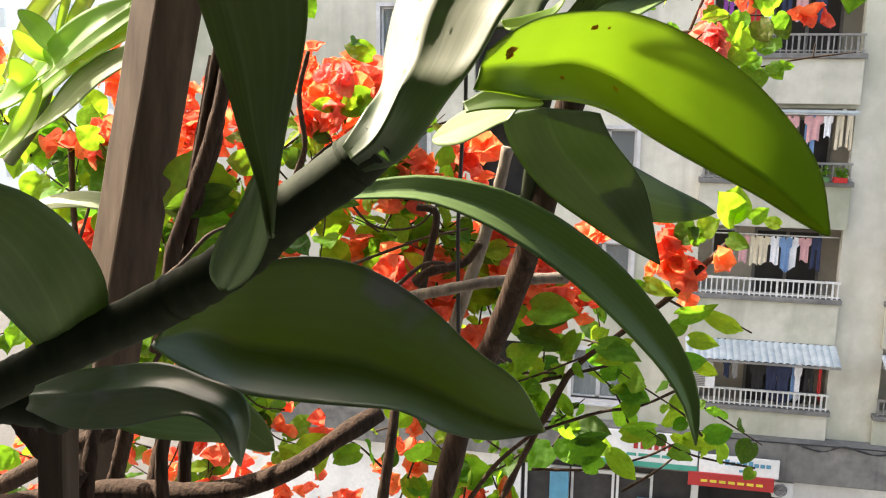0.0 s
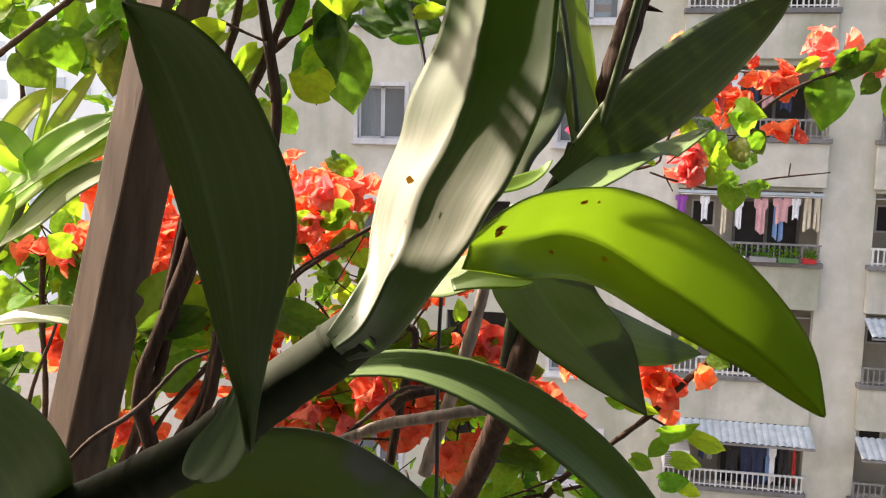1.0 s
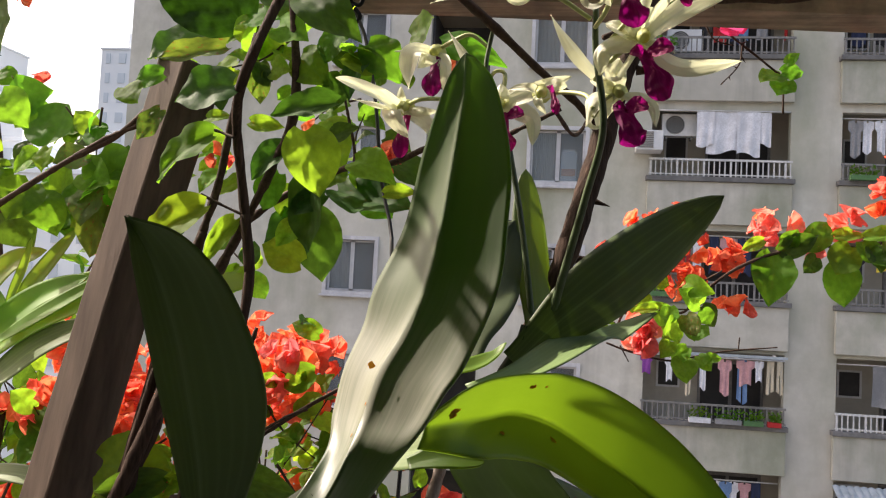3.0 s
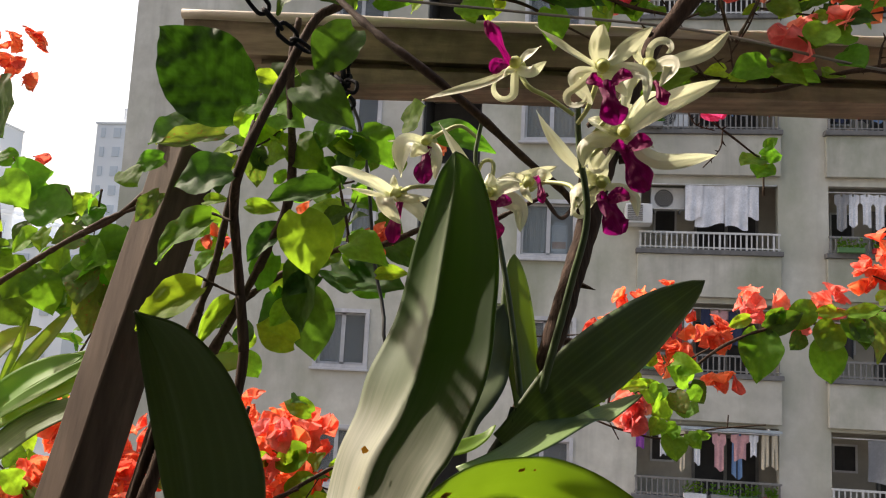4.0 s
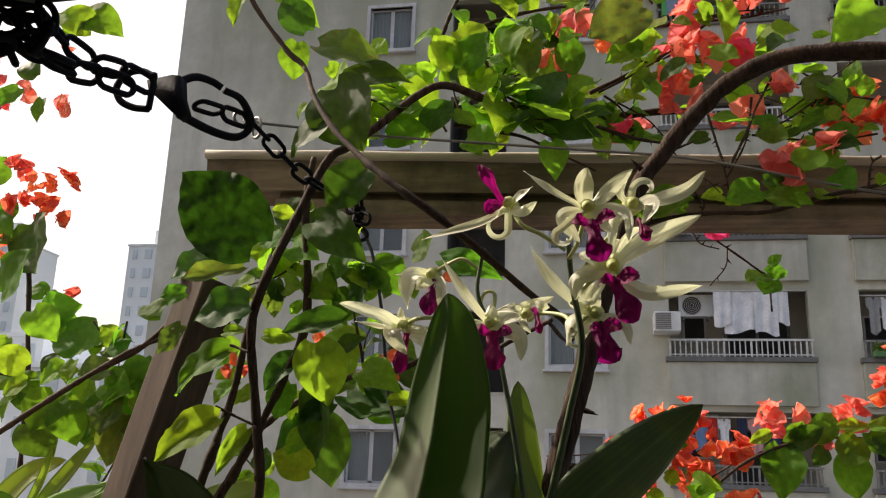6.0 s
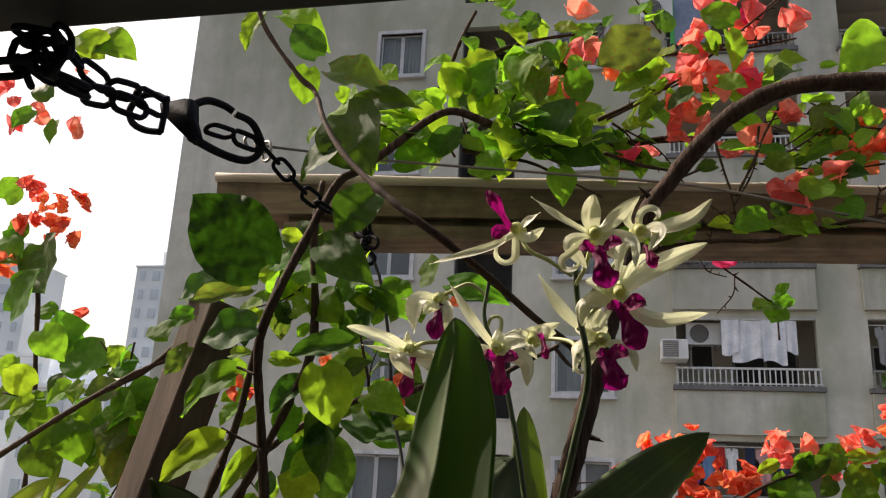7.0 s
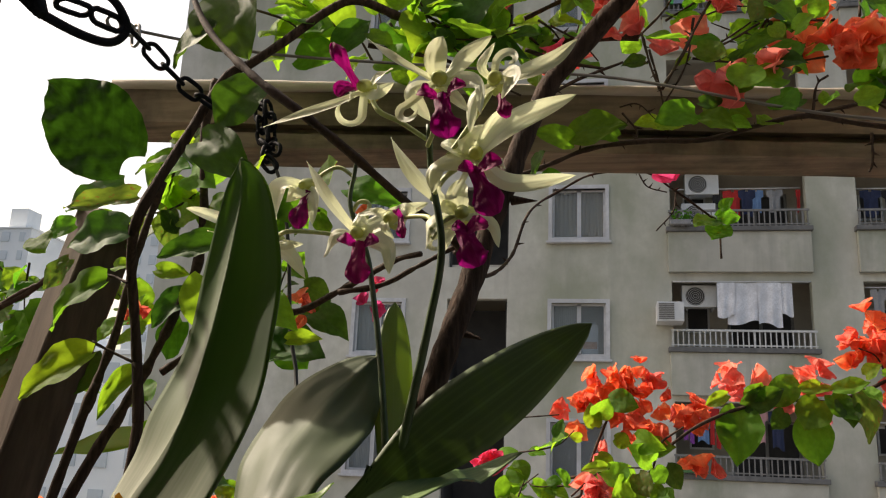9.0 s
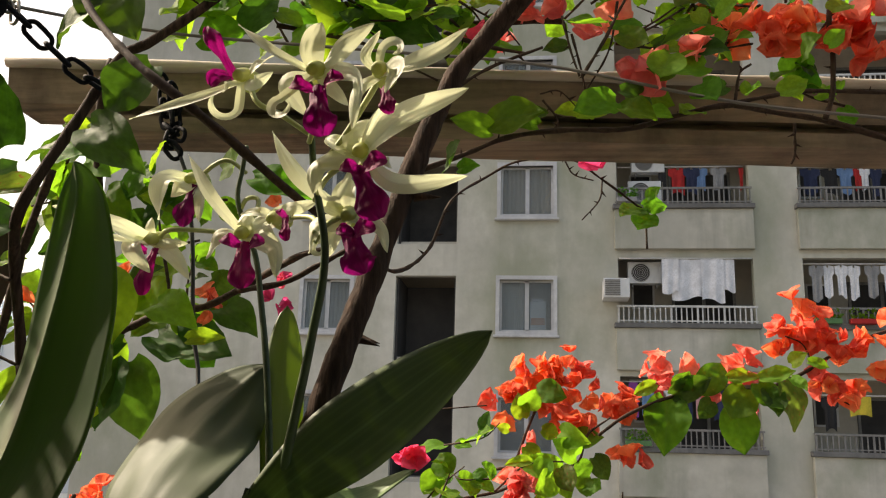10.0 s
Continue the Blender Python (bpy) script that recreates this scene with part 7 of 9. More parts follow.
heart_leaf(branch_r, (0.389, 1.2, 13.241), (0.399, 1.186, 13.259), 0.9, 0)
heart_leaf(branch_r, (0.448, 1.2, 13.224), (0.457, 1.198, 13.174), 0.8, 0)
heart_leaf(branch_r, (0.461, 1.2, 13.243), (0.437, 1.18, 13.208), 0.8, 0)
heart_leaf(branch_r, (0.424, 1.2, 13.23), (0.41, 1.192, 13.211), 0.9, 0)
heart_leaf(branch_r, (0.443, 1.2, 13.255), (0.48, 1.204, 13.259), 0.5, 1)
heart_leaf(branch_r, (0.473, 1.2, 13.249), (0.494, 1.186, 13.219), 0.9, 0)
heart_leaf(branch_r, (0.502, 1.2, 13.253), (0.519, 1.198, 13.202), 0.6, 2)
heart_leaf(branch_r, (0.484, 1.2, 13.243), (0.489, 1.18, 13.215), 0.8, 0)
heart_leaf(branch_r, (0.476, 1.2, 13.255), (0.512, 1.192, 13.261), 0.5, 1)
heart_leaf(branch_r, (0.413, 1.2, 13.242), (0.445, 1.204, 13.273), 0.7, 0)
heart_leaf(branch_r, (0.509, 1.2, 13.271), (0.518, 1.186, 13.282), 0.9, 1)
heart_leaf(branch_r, (0.527, 1.2, 13.274), (0.549, 1.198, 13.268), 0.6, 1)
heart_leaf(branch_r, (0.508, 1.2, 13.256), (0.519, 1.18, 13.242), 0.6, 1)
heart_leaf(branch_r, (0.358, 1.2, 13.222), (0.366, 1.192, 13.198), 0.8, 0)
heart_leaf(branch_r, (0.261, 1.19, 13.154), (0.219, 1.17, 13.159), 0.6, 1)
heart_leaf(branch_r, (0.273, 1.19, 13.184), (0.305, 1.182, 13.191), 0.7, 1)
heart_leaf(branch_r, (0.297, 1.19, 13.167), (0.314, 1.194, 13.144), 0.9, 0)
heart_leaf(branch_r, (0.261, 1.19, 13.154), (0.269, 1.176, 13.126), 0.8, 1)
heart_leaf(branch_r, (0.284, 1.19, 13.149), (0.29, 1.188, 13.126), 0.8, 0)
heart_leaf(branch_r, (0.224, 1.19, 13.219), (0.236, 1.17, 13.236), 0.9, 1)
heart_leaf(branch_r, (0.221, 1.19, 13.207), (0.215, 1.182, 13.231), 0.8, 1)
heart_leaf(branch_r, (0.242, 1.19, 13.195), (0.261, 1.194, 13.19), 0.9, 0)
heart_leaf(branch_r, (0.236, 1.19, 13.238), (0.267, 1.176, 13.231), 0.8, 0)
heart_leaf(branch_r, (0.224, 1.19, 13.177), (0.242, 1.188, 13.16), 0.8, 0)
heart_leaf(branch_r, (0.29, 1.19, 13.138), (0.304, 1.17, 13.133), 0.9, 0)
heart_leaf(branch_r, (0.206, 1.19, 13.194), (0.194, 1.182, 13.197), 0.8, 1)
bracts(branch_r, (0.233, 1.22, 13.259), 6, 0.02, 'orange', 0.026)
bracts(branch_r, (0.268, 1.22, 13.266), 7, 0.023, 'orange', 0.026)
bracts(branch_r, (0.204, 1.22, 13.227), 6, 0.02, 'orange', 0.026)
bracts(branch_r, (0.223, 1.22, 13.24), 4, 0.015, 'orange', 0.026)
bracts(branch_r, (0.286, 1.22, 13.247), 4, 0.019, 'orange', 0.026)
bracts(branch_r, (0.258, 1.22, 13.24), 4, 0.015, 'orange', 0.026)
bracts(branch_r, (0.274, 1.22, 13.197), 4, 0.017, 'orange', 0.026)
bracts(branch_r, (0.318, 1.22, 13.229), 7, 0.024, 'orange', 0.026)
bracts(branch_r, (0.336, 1.22, 13.226), 4, 0.014, 'orange', 0.026)
bracts(branch_r, (0.329, 1.22, 13.159), 2, 0.009, 'orange', 0.026)
bracts(branch_r, (0.261, 1.22, 13.221), 4, 0.015, 'orange', 0.026)
bracts(branch_r, (0.242, 1.22, 13.141), 4, 0.018, 'salmon', 0.026)
bracts(branch_r, (0.227, 1.22, 13.129), 2, 0.013, 'salmon', 0.026)
bracts(branch_r, (0.368, 1.22, 13.264), 4, 0.013, 'salmon', 0.026)
bracts(branch_r, (0.393, 1.22, 13.268), 4, 0.018, 'salmon', 0.026)
bracts(branch_r, (0.466, 1.22, 13.272), 4, 0.01, 'salmon', 0.026)
bracts(branch_r, (0.442, 1.22, 13.262), 2, 0.007, 'salmon', 0.026)
bracts(branch_r, (0.482, 1.22, 13.226), 2, 0.009, 'salmon', 0.026)
bracts(branch_r, (0.422, 1.22, 13.243), 2, 0.009, 'salmon', 0.026)
bracts(branch_r, (0.217, 1.22, 13.183), 2, 0.008, 'salmon', 0.026)
bracts(branch_r, (0.383, 1.24, 13.276), 2, 0.01, 'orange', 0.026)
bracts(branch_r, (0.508, 1.24, 13.284), 2, 0.01, 'orange', 0.026)
bracts(branch_r, (0.529, 1.24, 13.33), 6, 0.02, 'orange', 0.026)
bracts(branch_r, (0.547, 1.24, 13.317), 4, 0.014, 'orange', 0.026)
bracts(branch_r, (0.507, 1.24, 13.31), 4, 0.009, 'orange', 0.026)
bracts(branch_r, (0.552, 1.24, 13.298), 4, 0.017, 'orange', 0.026)
bracts(branch_r, (0.568, 1.24, 13.266), 4, 0.018, 'orange', 0.026)
bracts(branch_r, (0.554, 1.24, 13.247), 4, 0.011, 'orange', 0.026)
bracts(branch_r, (0.589, 1.24, 13.305), 4, 0.011, 'orange', 0.026)
bracts(branch_r, (0.59, 1.24, 13.248), 4, 0.011, 'orange', 0.026)
bracts(branch_r, (0.611, 1.24, 13.28), 4, 0.02, 'orange', 0.026)
bracts(branch_r, (0.649, 1.24, 13.312), 7, 0.031, 'orange', 0.026)
# ---- the shrubby growth behind and below ----
shrub = thing("bougainvillea_shrub", "tangled bougainvillea growth with many orange flowers below the frame", "climbing plant", at=(0.049, 0.95, 12.646))
branch(shrub, [(-0.146, 0.83, 12.873), (-0.099, 0.815, 12.896), (-0.055, 0.8, 12.918), (-0.016, 0.79, 12.938), (0.023, 0.775, 12.952), (0.053, 0.775, 12.959), (0.107, 0.79, 12.962)], 0.0047, 0.0042, 'branch', mat=M_BARK_PALE)
branch(shrub, [(-0.28, 0.62, 12.818), (-0.176, 0.62, 12.845), (-0.11, 0.61, 12.856), (-0.073, 0.61, 12.864), (-0.041, 0.615, 12.878), (-0.014, 0.62, 12.898), (0.005, 0.64, 12.907)], 0.0072, 0.0058, 'branch')
branch(shrub, [(-0.363, 0.7, 12.767), (-0.298, 0.7, 12.804), (-0.262, 0.7, 12.826), (-0.224, 0.71, 12.844)], 0.0080, 0.0070, 'branch')
branch(shrub, [(-0.207, 0.72, 12.775), (-0.204, 0.74, 12.814), (-0.2, 0.75, 12.843), (-0.187, 0.76, 12.902), (-0.198, 0.76, 12.957), (-0.175, 0.765, 13.023), (-0.156, 0.77, 13.078), (-0.15, 0.775, 13.112)], 0.0060, 0.0055, 'branch')
branch(shrub, [(-0.208, 0.79, 12.949), (-0.191, 0.79, 13.019), (-0.18, 0.79, 13.064), (-0.167, 0.79, 13.12)], 0.0048, 0.0042, 'branch')
branch(shrub, [(-0.224, 0.8, 12.731), (-0.215, 0.8, 12.785), (-0.211, 0.81, 12.813)], 0.0050, 0.0044, 'branch')
branch(shrub, [(-0.055, 0.85, 12.724), (-0.046, 0.85, 12.785), (-0.044, 0.86, 12.818)], 0.0050, 0.0045, 'branch')
branch(shrub, [(0.002, 0.86, 12.874), (0.011, 0.86, 12.905), (0.03, 0.86, 12.965), (0.042, 0.87, 13.012), (0.05, 0.87, 13.049)], 0.0060, 0.0050, 'branch', mat=M_BARK_PALE)
branch(shrub, [(-0.016, 0.82, 12.943), (-0.004, 0.82, 12.953), (0.021, 0.83, 12.959), (0.035, 0.83, 12.976)], 0.0045, 0.0030, 'branch')
branch(shrub, [(-0.157, 0.92, 13.008), (-0.145, 0.92, 13.04), (-0.153, 0.93, 13.086), (-0.143, 0.93, 13.126)], 0.0030, 0.0020, 'branch')
branch(shrub, [(0.032, 0.98, 12.665), (0.065, 0.99, 12.739), (0.101, 1.0, 12.812), (0.149, 1.01, 12.854), (0.192, 1.02, 12.889), (0.224, 1.02, 12.925), (0.247, 1.03, 12.947)], 0.0034, 0.0028, 'branch')
branch(shrub, [(0.068, 1.0, 12.8), (0.107, 1.0, 12.812), (0.162, 1.0, 12.831)], 0.0024, 0.0014, 'branch')
branch(shrub, [(0.075, 1.0, 12.748), (0.131, 1.0, 12.772), (0.17, 1.0, 12.782), (0.207, 1.0, 12.803)], 0.0020, 0.0012, 'branch')
branch(shrub, [(0.063, 1.02, 12.693), (0.128, 1.02, 12.7), (0.179, 1.02, 12.719), (0.204, 1.02, 12.734), (0.231, 1.02, 12.746)], 0.0018, 0.0010, 'branch')
branch(shrub, [(0.158, 1.02, 12.678), (0.191, 1.02, 12.704), (0.215, 1.02, 12.729)], 0.0016, 0.0010, 'branch')
branch(shrub, [(-0.003, 0.98, 12.661), (0.031, 0.98, 12.715), (0.075, 0.99, 12.759), (0.101, 1.0, 12.812)], 0.0028, 0.0020, 'branch')
branch(shrub, [(0.192, 1.02, 12.889), (0.225, 1.02, 12.874), (0.252, 1.02, 12.87), (0.274, 1.02, 12.86)], 0.0014, 0.0008, 'branch')
branch(shrub, [(-0.097, 0.9, 12.935), (-0.054, 0.9, 12.953), (-0.023, 0.9, 12.965), (0.013, 0.9, 12.974)], 0.0016, 0.0010, 'branch')
branch(shrub, [(-0.113, 0.92, 13.004), (-0.081, 0.92, 12.969), (-0.038, 0.92, 12.971), (-0.014, 0.93, 13.001)], 0.0014, 0.0010, 'branch')
branch(shrub, [(-0.136, 0.88, 13.013), (-0.116, 0.88, 13.034), (-0.085, 0.89, 13.057), (-0.06, 0.89, 13.073), (-0.038, 0.9, 13.086)], 0.0022, 0.0016, 'branch')
branch(shrub, [(0.183, 1.05, 13.125), (0.205, 1.05, 13.118), (0.244, 1.06, 13.11), (0.27, 1.06, 13.115), (0.303, 1.07, 13.122), (0.354, 1.07, 13.129)], 0.0012, 0.0008, 'twig')
branch(shrub, [(0.199, 1.05, 13.134), (0.229, 1.05, 13.159), (0.267, 1.06, 13.163)], 0.0010, 0.0007, 'twig')
branch(shrub, [(0.197, 1.05, 13.123), (0.206, 1.05, 13.107)], 0.0008, 0.0006, 'twig')
branch(shrub, [(0.316, 1.07, 13.124), (0.317, 1.07, 13.137)], 0.0008, 0.0006, 'twig')
heart_leaf(shrub, (0.253, 1.05, 13.149), (0.239, 1.03, 13.135), 0.9, 1)
heart_leaf(shrub, (0.261, 1.05, 13.157), (0.271, 1.042, 13.136), 0.9, 2)
heart_leaf(shrub, (0.276, 1.05, 13.163), (0.285, 1.054, 13.149), 1.1, 0)
heart_leaf(shrub, (0.247, 1.05, 13.13), (0.236, 1.036, 13.114), 0.8, 1)
heart_leaf(shrub, (0.263, 1.05, 13.125), (0.248, 1.048, 13.108), 0.8, 1)
heart_leaf(shrub, (0.258, 1.05, 13.114), (0.262, 1.03, 13.093), 0.9, 0)
heart_leaf(shrub, (0.274, 1.05, 13.117), (0.286, 1.042, 13.104), 0.8, 0)
heart_leaf(shrub, (0.279, 1.05, 13.114), (0.298, 1.054, 13.117), 0.6, 0)
heart_leaf(shrub, (0.275, 1.05, 13.168), (0.257, 1.036, 13.181), 0.9, 1)
heart_leaf(shrub, (0.232, 1.05, 13.162), (0.208, 1.048, 13.159), 0.5, 1)
heart_leaf(shrub, (0.259, 1.05, 13.189), (0.279, 1.03, 13.181), 0.8, 1)
heart_leaf(shrub, (0.245, 1.05, 13.165), (0.242, 1.042, 13.146), 0.9, 1)
bracts(shrub, (0.217, 1.05, 13.137), 3, 0.012, 'salmon')
bracts(shrub, (0.225, 1.05, 13.148), 2, 0.007, 'salmon')
bracts(shrub, (0.212, 1.05, 13.129), 2, 0.008, 'salmon')
bracts(shrub, (0.261, 1.2, 13.198), 3, 0.013, 'orange')
bracts(shrub, (0.28, 1.2, 13.199), 2, 0.008, 'orange')
bracts(shrub, (0.339, 1.2, 13.162), 2, 0.008, 'orange')
bracts(shrub, (-0.143, 0.98, 13.095), 6, 0.023, 'orange')
bracts(shrub, (-0.12, 0.98, 13.087), 5, 0.02, 'orange')
bracts(shrub, (-0.155, 0.98, 13.067), 4, 0.018, 'orange')
bracts(shrub, (-0.132, 0.98, 13.057), 4, 0.023, 'orange')
bracts(shrub, (-0.286, 0.98, 13.037), 5, 0.025, 'orange')
bracts(shrub, (-0.291, 0.98, 13.007), 4, 0.022, 'orange')
bracts(shrub, (-0.296, 0.98, 12.972), 3, 0.019, 'orange')
bracts(shrub, (-0.261, 0.98, 12.979), 3, 0.015, 'orange')
bracts(shrub, (-0.365, 0.98, 13.095), 4, 0.014, 'orange')
bracts(shrub, (-0.409, 0.98, 12.912), 3, 0.015, 'orange')
bracts(shrub, (-0.411, 0.98, 12.934), 2, 0.01, 'orange')
bracts(shrub, (-0.24, 0.98, 13.043), 3, 0.016, 'orange')
bracts(shrub, (-0.222, 0.98, 13.032), 3, 0.012, 'orange')
bracts(shrub, (0.014, 0.98, 13.03), 5, 0.019, 'orange')
bracts(shrub, (-0.019, 0.98, 13.016), 4, 0.017, 'orange')
bracts(shrub, (-0.055, 0.98, 13.012), 3, 0.011, 'orange')
bracts(shrub, (-0.061, 0.98, 12.916), 4, 0.016, 'orange')
bracts(shrub, (-0.029, 0.98, 12.923), 4, 0.016, 'orange')
bracts(shrub, (0.011, 0.98, 12.911), 4, 0.017, 'orange')
bracts(shrub, (0.038, 0.98, 12.93), 4, 0.017, 'orange')
bracts(shrub, (0.072, 0.98, 12.909), 5, 0.019, 'orange')
bracts(shrub, (0.094, 0.98, 12.896), 4, 0.014, 'orange')
bracts(shrub, (0.056, 0.98, 12.885), 3, 0.014, 'orange')
bracts(shrub, (0.017, 0.98, 12.859), 3, 0.012, 'orange')
bracts(shrub, (-0.111, 0.98, 12.919), 4, 0.018, 'orange')
bracts(shrub, (-0.134, 0.98, 12.923), 3, 0.015, 'orange')
bracts(shrub, (-0.164, 0.98, 12.937), 2, 0.009, 'orange')
bracts(shrub, (0.123, 1.02, 12.937), 3, 0.01, 'orange')
bracts(shrub, (0.115, 1.02, 12.945), 2, 0.007, 'orange')
bracts(shrub, (0.189, 1.02, 12.929), 4, 0.014, 'orange')
bracts(shrub, (0.206, 1.02, 12.913), 4, 0.013, 'orange')
bracts(shrub, (0.234, 1.02, 12.934), 2, 0.006, 'orange')
bracts(shrub, (0.182, 1.02, 12.957), 3, 0.01, 'orange')
bracts(shrub, (0.182, 1.02, 12.917), 3, 0.011, 'orange')
bracts(shrub, (-0.221, 1.02, 12.642), 4, 0.021, 'orange')
bracts(shrub, (-0.193, 1.02, 12.659), 3, 0.016, 'orange')
bracts(shrub, (-0.153, 1.02, 12.642), 3, 0.016, 'orange')
bracts(shrub, (-0.31, 1.02, 12.681), 3, 0.017, 'orange')
bracts(shrub, (-0.362, 1.02, 12.647), 3, 0.016, 'orange')
bracts(shrub, (-0.276, 1.02, 12.65), 3, 0.017, 'orange')
bracts(shrub, (-0.575, 1.02, 12.628), 5, 0.027, 'orange')
bracts(shrub, (-0.542, 1.02, 12.65), 3, 0.018, 'orange')
bracts(shrub, (-0.074, 1.02, 12.719), 3, 0.016, 'orange')
bracts(shrub, (-0.058, 1.02, 12.694), 3, 0.012, 'orange')
bracts(shrub, (-0.094, 1.02, 12.663), 3, 0.016, 'orange')
bracts(shrub, (-0.005, 1.02, 12.676), 3, 0.015, 'orange')
bracts(shrub, (0.02, 1.02, 12.662), 3, 0.015, 'orange')
bracts(shrub, (-0.049, 1.02, 12.654), 3, 0.016, 'orange')
bracts(shrub, (-0.205, 1.02, 12.723), 2, 0.011, 'orange')
bracts(shrub, (-0.171, 1.02, 12.722), 2, 0.009, 'orange')
bracts(shrub, (-0.121, 0.95, 13.096), 3, 0.016, 'salmon')
bracts(shrub, (-0.099, 0.95, 13.101), 2, 0.011, 'salmon')
bracts(shrub, (-0.135, 0.95, 13.077), 2, 0.011, 'salmon')
bracts(shrub, (-0.048, 0.95, 12.921), 3, 0.013, 'salmon')
heart_leaf(shrub, (-0.099, 0.95, 13.132), (-0.1, 0.93, 13.136), 0.9, 0)
heart_leaf(shrub, (-0.088, 0.95, 13.122), (-0.112, 0.942, 13.134), 0.7, 0)
heart_leaf(shrub, (-0.091, 0.95, 13.086), (-0.123, 0.954, 13.069), 0.8, 1)
heart_leaf(shrub, (-0.127, 0.95, 13.075), (-0.144, 0.936, 13.078), 0.7, 1)
heart_leaf(shrub, (-0.11, 0.95, 13.07), (-0.099, 0.948, 13.086), 0.9, 1)
heart_leaf(shrub, (-0.145, 0.95, 13.015), (-0.15, 0.93, 13.002), 0.9, 1)
heart_leaf(shrub, (-0.203, 0.95, 13.019), (-0.238, 0.942, 13.022), 0.7, 0)
heart_leaf(shrub, (-0.157, 0.95, 13.021), (-0.181, 0.954, 13.033), 0.8, 0)
heart_leaf(shrub, (-0.241, 0.95, 12.967), (-0.284, 0.936, 12.945), 0.9, 0)
heart_leaf(shrub, (-0.287, 0.95, 12.913), (-0.242, 0.948, 12.939), 0.9, 0)
heart_leaf(shrub, (-0.216, 0.8, 13.017), (-0.152, 0.78, 13.022), 0.8, 0)
heart_leaf(shrub, (-0.228, 0.95, 12.996), (-0.247, 0.942, 13.008), 0.6, 1)
heart_leaf(shrub, (0.059, 0.95, 12.883), (0.048, 0.954, 12.892), 0.9, 1)
heart_leaf(shrub, (0.065, 0.95, 12.891), (0.108, 0.936, 12.893), 0.7, 1)
heart_leaf(shrub, (0.097, 0.95, 12.885), (0.065, 0.948, 12.875), 0.5, 0)
heart_leaf(shrub, (0.111, 0.95, 12.908), (0.127, 0.93, 12.909), 0.5, 1)
heart_leaf(shrub, (0.108, 0.95, 12.869), (0.093, 0.942, 12.843), 0.6, 0)
heart_leaf(shrub, (0.055, 0.95, 12.865), (0.098, 0.954, 12.851), 0.5, 0)
heart_leaf(shrub, (0.129, 0.95, 12.86), (0.165, 0.936, 12.856), 0.6, 0)
heart_leaf(shrub, (0.155, 0.95, 12.856), (0.125, 0.948, 12.843), 0.6, 1)
heart_leaf(shrub, (0.047, 0.95, 12.837), (0.07, 0.93, 12.856), 0.8, 1)
heart_leaf(shrub, (0.055, 0.95, 12.832), (0.04, 0.942, 12.822), 0.8, 1)
heart_leaf(shrub, (0.077, 0.95, 12.839), (0.063, 0.954, 12.831), 0.9, 1)
heart_leaf(shrub, (0.168, 1.0, 12.91), (0.194, 0.98, 12.905), 0.5, 1)
heart_leaf(shrub, (0.169, 1.0, 12.904), (0.152, 0.992, 12.911), 0.6, 0)
heart_leaf(shrub, (0.212, 1.0, 12.967), (0.193, 1.004, 12.949), 0.9, 0)
heart_leaf(shrub, (0.218, 1.0, 12.962), (0.231, 0.986, 12.976), 0.9, 1)
heart_leaf(shrub, (0.242, 1.0, 12.974), (0.25, 0.998, 13.007), 0.9, 1)
heart_leaf(shrub, (0.247, 1.0, 12.974), (0.231, 0.98, 13.003), 0.8, 1)
heart_leaf(shrub, (0.262, 1.0, 12.975), (0.275, 0.992, 12.987), 0.8, 1)
heart_leaf(shrub, (0.288, 1.0, 12.971), (0.273, 1.004, 12.975), 0.8, 1)
heart_leaf(shrub, (0.243, 1.0, 12.958), (0.26, 0.986, 12.951), 0.7, 0)
heart_leaf(shrub, (0.218, 1.0, 12.951), (0.207, 0.998, 12.967), 0.9, 0)
heart_leaf(shrub, (0.202, 1.0, 12.878), (0.231, 0.98, 12.891), 0.5, 1)
heart_leaf(shrub, (0.208, 1.0, 12.872), (0.192, 0.992, 12.857), 0.7, 0)
heart_leaf(shrub, (0.228, 1.0, 12.882), (0.266, 1.004, 12.864), 0.4, 1)
heart_leaf(shrub, (0.214, 1.0, 12.856), (0.239, 0.986, 12.856), 0.6, 1)
heart_leaf(shrub, (0.221, 1.0, 12.833), (0.243, 0.998, 12.821), 0.6, 1)
heart_leaf(shrub, (0.205, 1.0, 12.832), (0.229, 0.98, 12.841), 0.6, 0)
heart_leaf(shrub, (0.177, 1.0, 12.853), (0.198, 0.992, 12.846), 0.7, 0)
heart_leaf(shrub, (0.156, 1.0, 12.828), (0.17, 1.004, 12.78), 0.5, 0)
heart_leaf(shrub, (0.152, 1.0, 12.798), (0.18, 0.986, 12.794), 0.7, 0)
heart_leaf(shrub, (0.158, 1.0, 12.799), (0.141, 0.998, 12.798), 0.6, 1)
heart_leaf(shrub, (0.164, 1.0, 12.787), (0.159, 0.98, 12.777), 0.8, 0)
heart_leaf(shrub, (0.104, 1.0, 12.726), (0.141, 0.992, 12.74), 0.7, 0)
heart_leaf(shrub, (0.11, 1.0, 12.739), (0.143, 1.004, 12.747), 0.4, 0)
heart_leaf(shrub, (0.144, 1.0, 12.73), (0.171, 0.986, 12.709), 0.6, 1)
heart_leaf(shrub, (0.155, 1.0, 12.75), (0.187, 0.998, 12.76), 0.6, 1)
heart_leaf(shrub, (0.187, 1.0, 12.759), (0.159, 0.98, 12.765), 0.5, 1)
heart_leaf(shrub, (0.215, 1.0, 12.75), (0.252, 0.992, 12.754), 0.5, 1)
heart_leaf(shrub, (0.204, 1.0, 12.755), (0.222, 1.004, 12.743), 0.5, 1)
